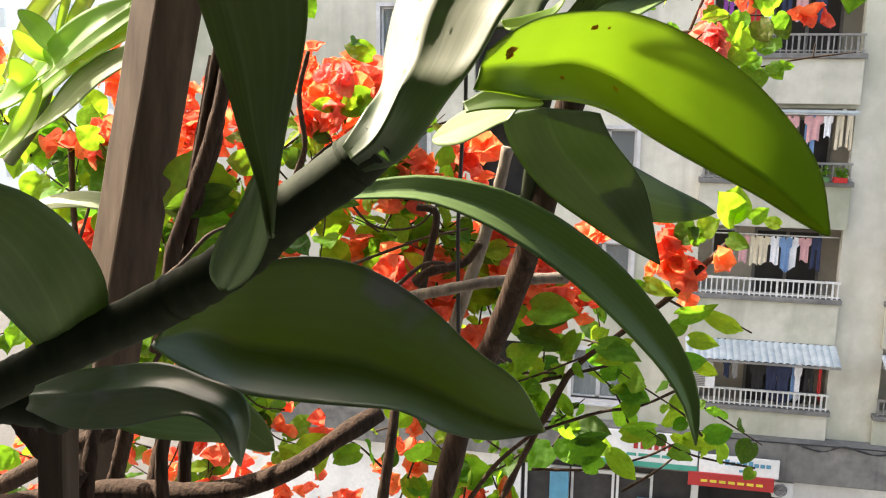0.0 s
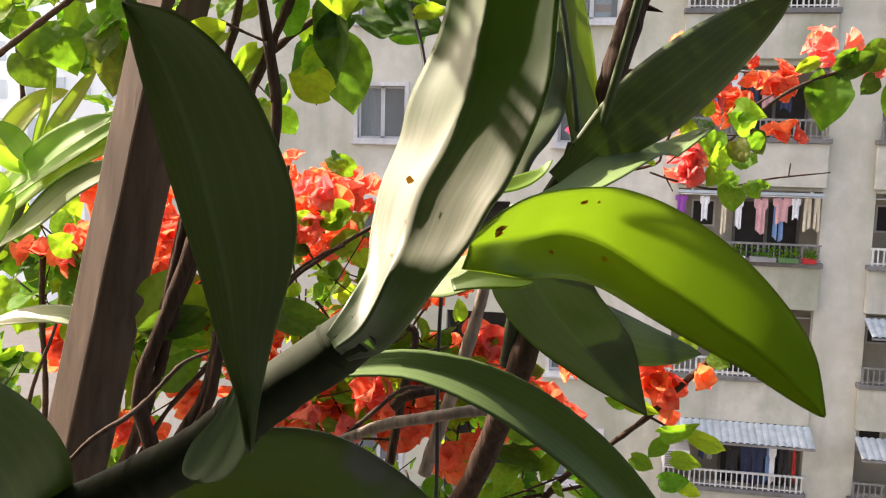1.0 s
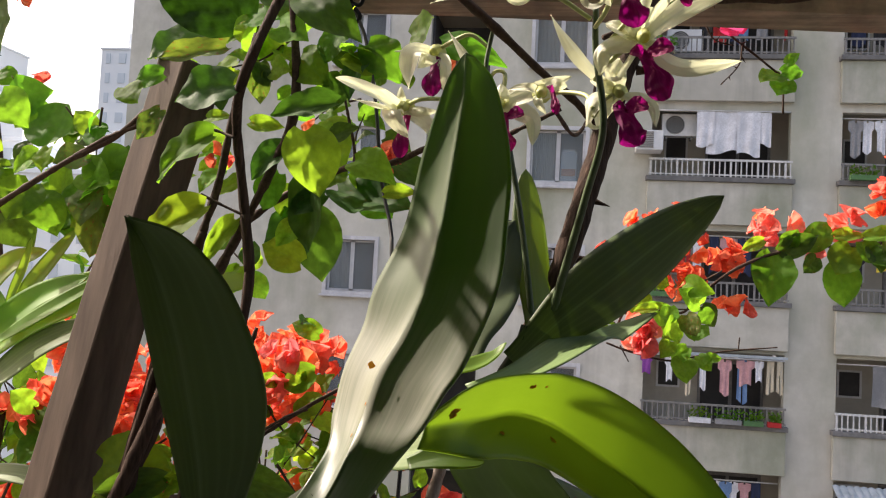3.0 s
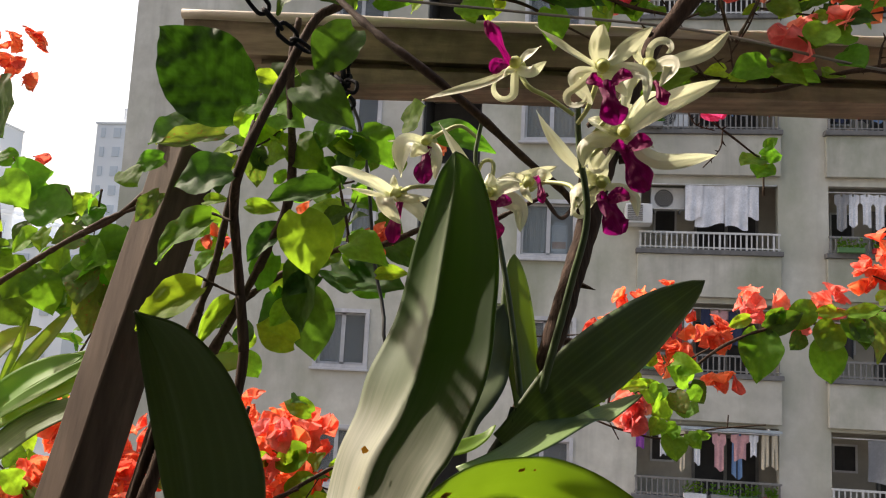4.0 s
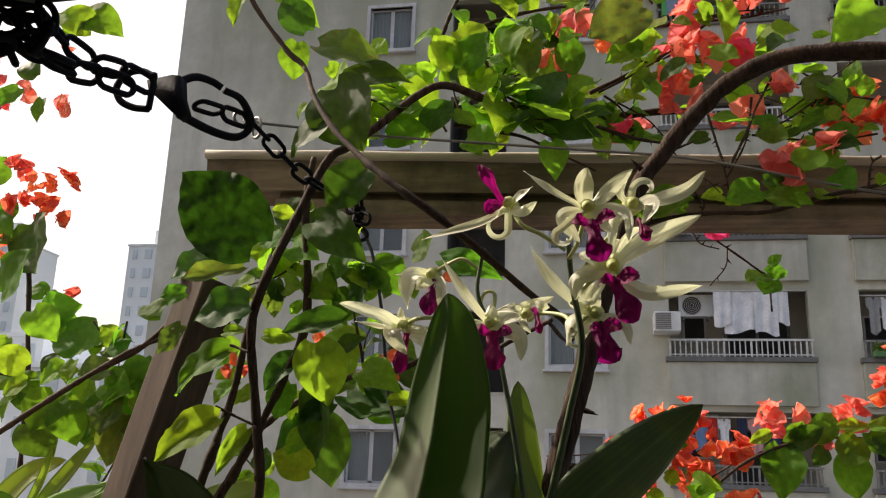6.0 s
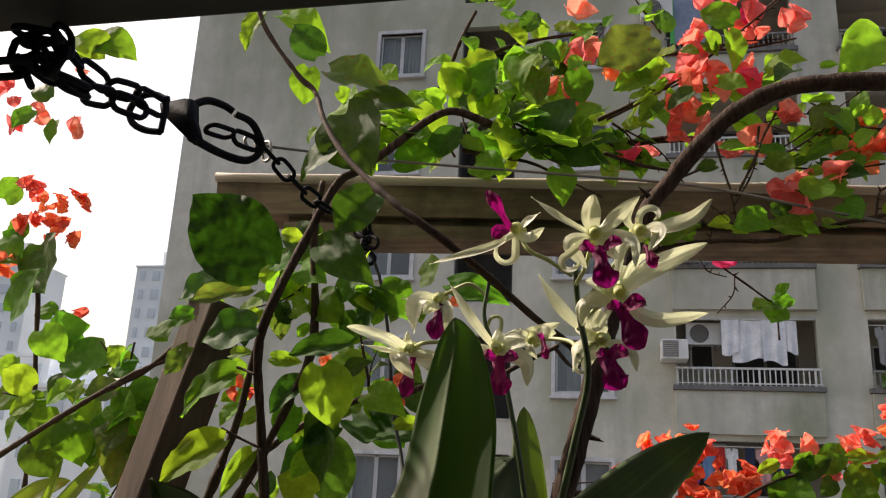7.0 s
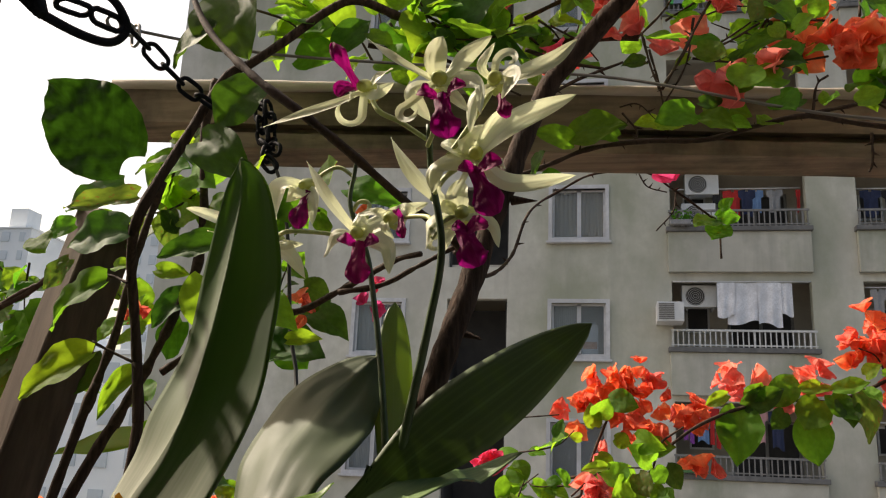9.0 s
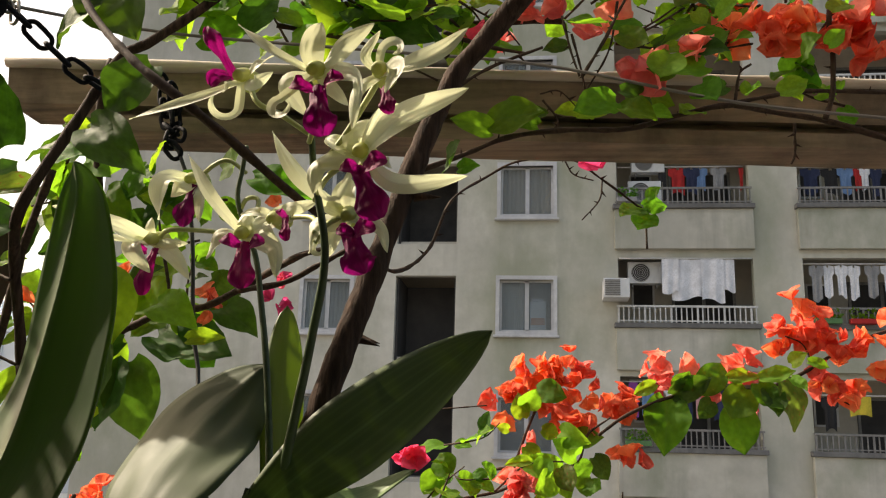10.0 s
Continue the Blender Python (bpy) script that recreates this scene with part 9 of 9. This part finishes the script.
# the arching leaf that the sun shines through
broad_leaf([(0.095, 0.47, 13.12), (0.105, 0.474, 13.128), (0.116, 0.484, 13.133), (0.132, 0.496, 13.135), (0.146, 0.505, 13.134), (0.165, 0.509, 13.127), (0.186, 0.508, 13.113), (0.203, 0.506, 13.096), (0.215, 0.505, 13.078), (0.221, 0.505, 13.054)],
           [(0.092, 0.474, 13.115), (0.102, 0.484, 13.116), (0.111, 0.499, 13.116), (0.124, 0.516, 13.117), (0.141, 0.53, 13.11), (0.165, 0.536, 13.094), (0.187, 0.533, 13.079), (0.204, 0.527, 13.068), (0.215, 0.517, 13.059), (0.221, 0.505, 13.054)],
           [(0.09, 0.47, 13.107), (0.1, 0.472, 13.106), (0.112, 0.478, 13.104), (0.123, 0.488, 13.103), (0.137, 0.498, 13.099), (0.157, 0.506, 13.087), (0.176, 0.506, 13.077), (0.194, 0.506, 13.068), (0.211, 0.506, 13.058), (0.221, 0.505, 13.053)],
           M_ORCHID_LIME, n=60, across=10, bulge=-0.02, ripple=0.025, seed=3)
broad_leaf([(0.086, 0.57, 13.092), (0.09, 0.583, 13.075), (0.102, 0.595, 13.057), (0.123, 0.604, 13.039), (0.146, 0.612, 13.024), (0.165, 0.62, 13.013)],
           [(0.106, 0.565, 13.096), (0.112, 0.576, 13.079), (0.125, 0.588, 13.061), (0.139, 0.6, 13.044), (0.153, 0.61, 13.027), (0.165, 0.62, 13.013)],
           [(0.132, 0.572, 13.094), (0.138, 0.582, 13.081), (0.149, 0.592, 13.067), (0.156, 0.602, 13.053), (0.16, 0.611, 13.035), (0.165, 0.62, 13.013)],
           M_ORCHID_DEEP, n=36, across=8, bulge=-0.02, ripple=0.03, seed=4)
orchid_leaf([(0.124, 0.6, 13.07), (0.142, 0.64, 13.052), (0.168, 0.672, 13.038), (0.199, 0.694, 13.03)], 0.029, (0.1, -0.9, 0.3), (0.1, -0.9, 0.3), M_ORCHID_DEEP, fold=-0.15, base=0.6, belly=0.4, sharp=0.8, seed=5, groove=0.012)
orchid_leaf([(0.097, 0.54, 13.097), (0.075, 0.57, 13.089), (0.046, 0.6, 13.078)], 0.022, (0, -0.8, 0.5), (0, -0.8, 0.5), fold=0.1, base=0.6, seed=6, groove=0.012)
orchid_leaf([(0.037, 0.448, 13.067), (0.047, 0.47, 13.068), (0.072, 0.48, 13.068), (0.102, 0.485, 13.058), (0.134, 0.49, 13.037), (0.16, 0.49, 13.011), (0.172, 0.487, 12.992), (0.176, 0.48, 12.975)], 0.020, (0.1, -0.45, 0.85), (0.5, -0.8, 0.2), fold=0.35, base=0.35, belly=0.5, sharp=0.8, seed=7, groove=0.012, ripple=0.02)
# the wide leaf at the bottom, folded along its midrib
broad_leaf([(-0.03, 0.455, 13.011), (-0.024, 0.474, 13.022), (-0.008, 0.484, 13.033), (0.016, 0.488, 13.038), (0.042, 0.49, 13.035), (0.067, 0.49, 13.022), (0.089, 0.49, 13.003), (0.107, 0.49, 12.99), (0.118, 0.492, 12.97)],
           [(-0.033, 0.456, 13.009), (-0.025, 0.476, 13.007), (-0.011, 0.488, 12.997), (0.015, 0.493, 12.993), (0.042, 0.495, 12.99), (0.066, 0.495, 12.983), (0.086, 0.494, 12.976), (0.103, 0.493, 12.971), (0.118, 0.492, 12.97)],
           [(-0.033, 0.453, 13.008), (-0.02, 0.458, 12.997), (-0.001, 0.46, 12.989), (0.022, 0.461, 12.987), (0.045, 0.463, 12.986), (0.064, 0.467, 12.984), (0.08, 0.474, 12.974), (0.097, 0.483, 12.968), (0.118, 0.492, 12.969)],
           M_ORCHID_BLUE, n=56, across=10, bulge=-0.03, ripple=0.03, seed=8)
# the low leaf that curls down at its end
broad_leaf([(-0.068, 0.43, 12.997), (-0.048, 0.425, 13.006), (-0.024, 0.421, 13.012), (-0.005, 0.417, 13.015), (0.012, 0.412, 13.013), (0.025, 0.408, 13.011), (0.029, 0.407, 13.002), (0.025, 0.407, 12.985)],
           [(-0.067, 0.425, 12.995), (-0.043, 0.416, 13.001), (-0.021, 0.411, 13.006), (-0.003, 0.407, 13.01), (0.011, 0.404, 13.009), (0.022, 0.402, 13.006), (0.026, 0.403, 12.997), (0.025, 0.407, 12.985)],
           [(-0.065, 0.42, 12.992), (-0.04, 0.409, 12.992), (-0.018, 0.405, 12.996), (0.0, 0.402, 13.002), (0.011, 0.4, 13.005), (0.019, 0.4, 13.001), (0.023, 0.402, 12.993), (0.024, 0.407, 12.985)],
           M_ORCHID_BLUE, n=44, across=9, bulge=0.06, ripple=0.03, seed=9)
orchid_leaf([(-0.072, 0.46, 12.986), (-0.062, 0.435, 13.027), (-0.064, 0.415, 13.057), (-0.08, 0.4, 13.074)], 0.042, (0.4, -0.92, -0.1), (0.35, -0.92, -0.1), fold=-0.2, base=0.3, belly=0.5, seed=10, groove=0.012, ripple=0.02)
orchid_leaf([(-0.112, 0.5, 12.962), (-0.078, 0.52, 12.952), (-0.046, 0.54, 12.94), (-0.025, 0.55, 12.92)], 0.03, (0, -0.8, 0.6), (0.2, -0.9, 0.2), fold=0.1, base=0.5, seed=11, groove=0.012)
# second shoot
orchid_leaf([(0.118, 0.585, 13.132), (0.14, 0.59, 13.155), (0.167, 0.6, 13.178), (0.198, 0.615, 13.205), (0.222, 0.62, 13.224)], 0.036, (0.25, -0.95, 0.0), (0.2, -0.95, 0.0), fold=-0.15, base=0.45, belly=0.45, sharp=0.75, seed=12, groove=0.012, ripple=0.015)
orchid_leaf([(0.101, 0.55, 13.121), (0.126, 0.57, 13.13), (0.155, 0.595, 13.147), (0.167, 0.61, 13.147), (0.189, 0.615, 13.161)], 0.022, (0, -0.3, 0.95), (0.1, -0.35, 0.9), fold=0.3, base=0.5, belly=0.45, seed=13, groove=0.012)
orchid_leaf([(0.129, 0.6, 13.143), (0.126, 0.615, 13.167), (0.121, 0.63, 13.198), (0.116, 0.645, 13.239)], 0.021, (0.4, -0.9, 0), (0.3, -0.95, 0), mat=M_ORCHID_MID, fold=-0.2, base=0.6, belly=0.5, sharp=0.6, seed=14, groove=0.012)
orchid_leaf([(0.082, 0.56, 13.131), (0.084, 0.58, 13.154), (0.091, 0.605, 13.177), (0.102, 0.622, 13.195), (0.112, 0.633, 13.208)], 0.060, (-0.3, -0.9, 0.25), (-0.1, -0.97, 0.15), M_ORCHID_GREY, fold=-0.2, base=0.7, belly=0.4, sharp=0.75, seed=15, groove=-0.01, ripple=0.03, n=40, across=14)
orchid_leaf([(0.092, 0.535, 13.131), (0.102, 0.545, 13.133), (0.111, 0.552, 13.138), (0.115, 0.556, 13.144)], 0.010, (-0.2, -0.8, 0.5), (-0.8, -0.5, 0.2), M_STRAP, fold=0.4, base=0.7, seed=16)
# pale torn flap and brown spots on the lit leaves
orchid_leaf([(0.086, 0.475, 13.1), (0.098, 0.478, 13.103), (0.114, 0.482, 13.102)], 0.012, (0, -0.6, 0.8), (0, -0.7, 0.7), M_ORCHID_LIME, fold=0.3, base=0.5, seed=17)
for q, r, sd in (((0.102, 0.478, 13.12), 0.0030, 1), ((0.103, 0.479, 13.118), 0.0016, 9), ((0.101, 0.479, 13.118), 0.0010, 10), ((0.104, 0.479, 13.121), 0.0011, 11), ((0.101, 0.478, 13.122), 0.0020, 2), ((0.132, 0.5, 13.127), 0.0019, 3), ((0.143, 0.515, 13.112), 0.0022, 4), ((0.136, 0.505, 13.129), 0.0010, 12), ((0.12, 0.496, 13.112), 0.0014, 5), ((0.074, 0.449, 13.14), 0.0016, 6), ((0.065, 0.452, 13.127), 0.0011, 7), ((0.071, 0.453, 13.112), 0.0010, 8)):
    bm = bmesh.new()
    mid = bm.verts.new((0, 0, 0.0001))
    rs = random.Random(sd)
    ring = [bm.verts.new((math.cos(k * 0.4488) * r * rs.uniform(0.45, 1.1), math.sin(k * 0.4488) * r * rs.uniform(0.45, 1.1), 0)) for k in range(14)]
    for k in range(14):
        bm.faces.new((mid, ring[k], ring[(k + 1) % 14]))
    SPOTS.append((bm, Vector(q)))


def stick_spots():
    """Lays each spot on the nearest leaf, turned to its face."""
    for bm, q in SPOTS:
        best = None
        for ob in LEAVES:
            for f in ob.data.polygons:
                d = (f.center - q).length_squared
                if best is None or d < best[0]:
                    best = (d, ob, f.center.copy(), f.normal.copy())
        d, ob, c, nrm = best
        if nrm.y > 0:
            nrm = -nrm
        at = q - nrm * (q - c).dot(nrm) + nrm * 0.0004
        bm.transform(Matrix.Translation(at) @ nrm.to_track_quat("Z", "Y").to_matrix().to_4x4())
        part("leaf_spot", bm, M_SPOT, ob)


stick_spots()


def petal(parent, name, pts, w, face, mat, twist=0.0, fold=0.2, **kw):
    f = Vector(face)
    n1 = Matrix.Rotation(radians(twist), 3, (Vector(pts[-1]) - Vector(pts[0])).normalized()) @ f
    part(name, blade(pts, w, f, n1, fold=fold, thick=0.0, n=24, across=12, **kw), mat, parent)


LIP = ((0, 0.5), (0.2, 0.52), (0.38, 0.5), (0.55, 0.78), (0.7, 1.0), (0.84, 0.96), (0.94, 0.7), (1, 0.3))
LOBE = ((0, 0.5), (0.25, 0.8), (0.5, 1.0), (0.75, 0.95), (0.92, 0.6), (1, 0.25))


def orchid_flower(c, lip, lobes, petals, curls, stalk=None, seed=0):
    """c: its heart; lip: throat, tip and width; lobes: centre and size; petals: middle, tip, width, twist; curls: centre and radius of a sepal rolled into a ring."""
    c = Vector(c)
    back = Vector((0, 0.003, 0))
    bm = bmesh.new()
    tube(bm, [c + Vector((0, 0.012, 0.003)), c + Vector((0, 0.004, 0.002)), c + Vector((0, -0.003, 0)), c + Vector((0, -0.006, -0.002))], 0.0052, 0.0022, n=10, sides=10)
    fl = part("flower", bm, M_THROAT, orchid, "cream twisted flower with a magenta lip")
    for i, (mid, tip, w, tw) in enumerate(petals):
        petal(fl, "petal", [c + back, mid, tip], w, (0.12 * math.sin(seed + i * 2.0), -1, 0.15), M_PETAL, tw * 1.5, 0.32 * (-1) ** i, base=0.55, belly=0.42, sharp=0.8, wave=0.06, ripple=0.07, groove=0.012, seed=seed + i)
    for i, (q, r, spin) in enumerate(curls):
        q = Vector(q)
        a0 = math.atan2(c.z - q.z, c.x - q.x)
        pts = [c]
        for k in range(1, 9):
            a = a0 + spin * (0.35 + k * 0.62)
            rr = r * (1.0 - 0.03 * k)
            pts.append(q + Vector((rr * math.cos(a), 0.004 - 0.0012 * k, rr * math.sin(a))))
        petal(fl, "sepal", pts, r * 0.75, (math.cos(a0) * 0.35, -1, math.sin(a0) * 0.35), M_PETAL, 0, 0.25, base=0.8, belly=0.3, sharp=0.5, seed=seed + 7 + i)
    top, tip, w = Vector(lip[0]), Vector(lip[1]), lip[2]
    d = tip - top
    out = Vector((0, -0.003, 0))
    petal(fl, "lip", [top - d * 0.12 - out, top + d * 0.3, top + d * 0.68 + out, tip], w * 1.05, (0.1, -1, 0.3), M_LIP, 0, -0.4, prof=LIP, wave=0.10, ripple=0.20, groove=-0.035, seed=seed)
    for q, size in lobes:
        q = Vector(q)
        e = (q - top).normalized() * size * 0.5
        petal(fl, "lip_lobe", [q - e * 1.25 + back, q + Vector((0, -0.002, 0)), q + e], size, (-e.x / size * 0.8, -1, 0.25), M_LIP, 0, 0.3, prof=LOBE, ripple=0.12, seed=seed)
    if stalk:
        bm = bmesh.new()
        tube(bm, [*stalk, c + Vector((0, 0.008, 0.003))], 0.0011, 0.0014, n=18, sides=6)
        part("stalk", bm, M_FLOWER_STEM, orchid)
    return fl


# flower stems
bm = bmesh.new()
tube(bm, [(0.097, 0.62, 13.316), (0.094, 0.625, 13.306), (0.093, 0.625, 13.288), (0.104, 0.625, 13.261), (0.11, 0.622, 13.236), (0.116, 0.618, 13.207), (0.122, 0.612, 13.171), (0.127, 0.605, 13.135)], 0.0012, 0.0019, n=50, sides=8)
part("flower_stem", bm, M_STEM, orchid)
bm = bmesh.new()
tube(bm, [(0.15, 0.55, 13.302), (0.151, 0.555, 13.281), (0.156, 0.562, 13.247), (0.149, 0.575, 13.214), (0.137, 0.59, 13.165), (0.131, 0.6, 13.138)], 0.0014, 0.0024, n=50, sides=8)
part("flower_stem", bm, M_STEM, orchid)
orchid_flower((0.118, 0.552, 13.322), ((0.115, 0.546, 13.323), (0.104, 0.544, 13.342), 0.007478), [((0.11, 0.545, 13.318), 0.007994)],
              [((0.105, 0.542, 13.309), (0.073, 0.545, 13.301), 0.005673, 20), ((0.127, 0.542, 13.315), (0.134, 0.545, 13.321), 0.006705, 30), ((0.126, 0.55, 13.327), (0.131, 0.553, 13.332), 0.005931, -30), ((0.115, 0.544, 13.316), (0.112, 0.547, 13.313), 0.005157, 10)],
              [((0.113, 0.548, 13.307), 0.005673, -1)], [(0.148, 0.555, 13.297), (0.135, 0.555, 13.306), (0.125, 0.553, 13.311)], 1)
orchid_flower((0.16, 0.518, 13.308), ((0.162, 0.512, 13.299), (0.167, 0.51, 13.279), 0.01256), [((0.156, 0.511, 13.299), 0.006748), ((0.169, 0.511, 13.301), 0.007678)],
              [((0.158, 0.518, 13.317), (0.16, 0.521, 13.33), 0.009772, 10), ((0.172, 0.514, 13.317), (0.182, 0.517, 13.327), 0.007446, 25), ((0.144, 0.512, 13.314), (0.129, 0.515, 13.327), 0.005351, 40), ((0.148, 0.52, 13.305), (0.156, 0.523, 13.292), 0.007678, 20), ((0.178, 0.508, 13.302), (0.179, 0.511, 13.289), 0.006748, 50), ((0.168, 0.52, 13.3), (0.172, 0.523, 13.296), 0.005817, 0)],
              [((0.149, 0.516, 13.293), 0.005351, 1)], [(0.15, 0.549, 13.291), (0.155, 0.539, 13.297)], 2)
orchid_flower((0.172, 0.548, 13.286), ((0.173, 0.542, 13.277), (0.183, 0.54, 13.256), 0.01427), [((0.18, 0.541, 13.279), 0.009431), ((0.169, 0.541, 13.277), 0.006627)],
              [((0.189, 0.54, 13.297), (0.216, 0.543, 13.311), 0.0102, 20), ((0.169, 0.548, 13.294), (0.176, 0.551, 13.301), 0.01071, 10), ((0.18, 0.546, 13.302), (0.189, 0.549, 13.307), 0.006118, 50), ((0.155, 0.546, 13.281), (0.153, 0.549, 13.269), 0.01122, 25), ((0.188, 0.546, 13.272), (0.216, 0.549, 13.276), 0.007902, 30), ((0.183, 0.542, 13.281), (0.186, 0.545, 13.278), 0.006373, -20), ((0.16, 0.552, 13.292), (0.155, 0.555, 13.295), 0.008922, 10)],
              [((0.159, 0.552, 13.271), 0.003824, -1)], [(0.151, 0.559, 13.269), (0.159, 0.55, 13.277)], 3)
orchid_flower((0.163, 0.571, 13.266), ((0.165, 0.565, 13.257), (0.173, 0.563, 13.239), 0.01523), [((0.172, 0.564, 13.258), 0.009246), ((0.163, 0.564, 13.257), 0.006527)],
              [((0.161, 0.569, 13.274), (0.163, 0.572, 13.283), 0.01033, 10), ((0.151, 0.563, 13.26), (0.148, 0.566, 13.248), 0.01142, 30), ((0.178, 0.565, 13.259), (0.181, 0.568, 13.249), 0.006527, 30), ((0.144, 0.561, 13.28), (0.129, 0.564, 13.302), 0.008158, 35), ((0.156, 0.567, 13.268), (0.149, 0.57, 13.272), 0.006799, 10), ((0.156, 0.573, 13.258), (0.154, 0.576, 13.249), 0.008158, 10)],
              [((0.153, 0.567, 13.251), 0.004351, 1)], [(0.151, 0.563, 13.252), (0.156, 0.565, 13.261)], 4)
orchid_flower((0.102, 0.611, 13.268), ((0.104, 0.605, 13.261), (0.107, 0.603, 13.24), 0.01346), [((0.098, 0.604, 13.263), 0.007008), ((0.112, 0.604, 13.262), 0.007569)],
              [((0.123, 0.603, 13.275), (0.14, 0.606, 13.283), 0.00897, 20), ((0.104, 0.609, 13.272), (0.102, 0.612, 13.28), 0.00897, 5), ((0.088, 0.603, 13.284), (0.073, 0.606, 13.307), 0.006728, 30), ((0.092, 0.605, 13.266), (0.086, 0.608, 13.255), 0.009531, 20), ((0.12, 0.605, 13.26), (0.121, 0.608, 13.246), 0.01009, 20), ((0.109, 0.615, 13.275), (0.116, 0.618, 13.282), 0.00841, 0)],
              [], [(0.094, 0.625, 13.282), (0.097, 0.626, 13.29), (0.103, 0.627, 13.289)], 5)
orchid_flower((0.125, 0.588, 13.269), ((0.131, 0.582, 13.269), (0.134, 0.58, 13.257), 0.00529), [((0.13, 0.581, 13.27), 0.004232)],
              [((0.119, 0.584, 13.271), (0.109, 0.587, 13.271), 0.005819, 20), ((0.133, 0.586, 13.273), (0.138, 0.589, 13.273), 0.008992, 10), ((0.124, 0.582, 13.264), (0.128, 0.585, 13.258), 0.00529, 20)],
              [], [(0.151, 0.562, 13.256), (0.146, 0.575, 13.266)], 6)
orchid_flower((0.06, 0.643, 13.306), ((0.062, 0.637, 13.3), (0.06, 0.635, 13.278), 0.01149), [],
              [((0.049, 0.633, 13.302), (0.047, 0.636, 13.282), 0.0133, 30), ((0.049, 0.639, 13.306), (0.036, 0.642, 13.306), 0.004233, 20), ((0.068, 0.637, 13.296), (0.067, 0.64, 13.282), 0.008466, 10), ((0.058, 0.635, 13.301), (0.051, 0.638, 13.295), 0.01028, -10)],
              [], [(0.092, 0.636, 13.307), (0.082, 0.636, 13.314), (0.073, 0.638, 13.312)], 7)
orchid_flower((0.044, 0.637, 13.271), ((0.047, 0.631, 13.264), (0.045, 0.629, 13.241), 0.009543), [((0.039, 0.63, 13.265), 0.007158)],
              [((0.041, 0.623, 13.265), (0.05, 0.626, 13.252), 0.01133, 20), ((0.057, 0.631, 13.268), (0.065, 0.634, 13.269), 0.005965, 20), ((0.059, 0.633, 13.262), (0.067, 0.636, 13.25), 0.008947, 10), ((0.043, 0.635, 13.277), (0.042, 0.638, 13.284), 0.005368, 0), ((0.031, 0.612, 13.274), (0.017, 0.588, 13.276), 0.0115, 15), ((0.033, 0.618, 13.269), (0.023, 0.602, 13.268), 0.0055, 20)],
              [], [(0.093, 0.64, 13.274), (0.073, 0.636, 13.276), (0.056, 0.63, 13.275)], 8)
orchid_flower((0.182, 0.53, 13.313), ((0.185, 0.524, 13.304), (0.189, 0.522, 13.292), 0.007005), [],
              [((0.205, 0.522, 13.316), (0.217, 0.525, 13.328), 0.007489, 15), ((0.176, 0.53, 13.32), (0.181, 0.533, 13.332), 0.004348, 20), ((0.191, 0.52, 13.31), (0.186, 0.523, 13.301), 0.008455, 30), ((0.173, 0.532, 13.306), (0.171, 0.535, 13.291), 0.006039, 20)],
              [((0.187, 0.528, 13.32), 0.005073, -1)], [(0.151, 0.556, 13.28), (0.165, 0.55, 13.295)], 9)
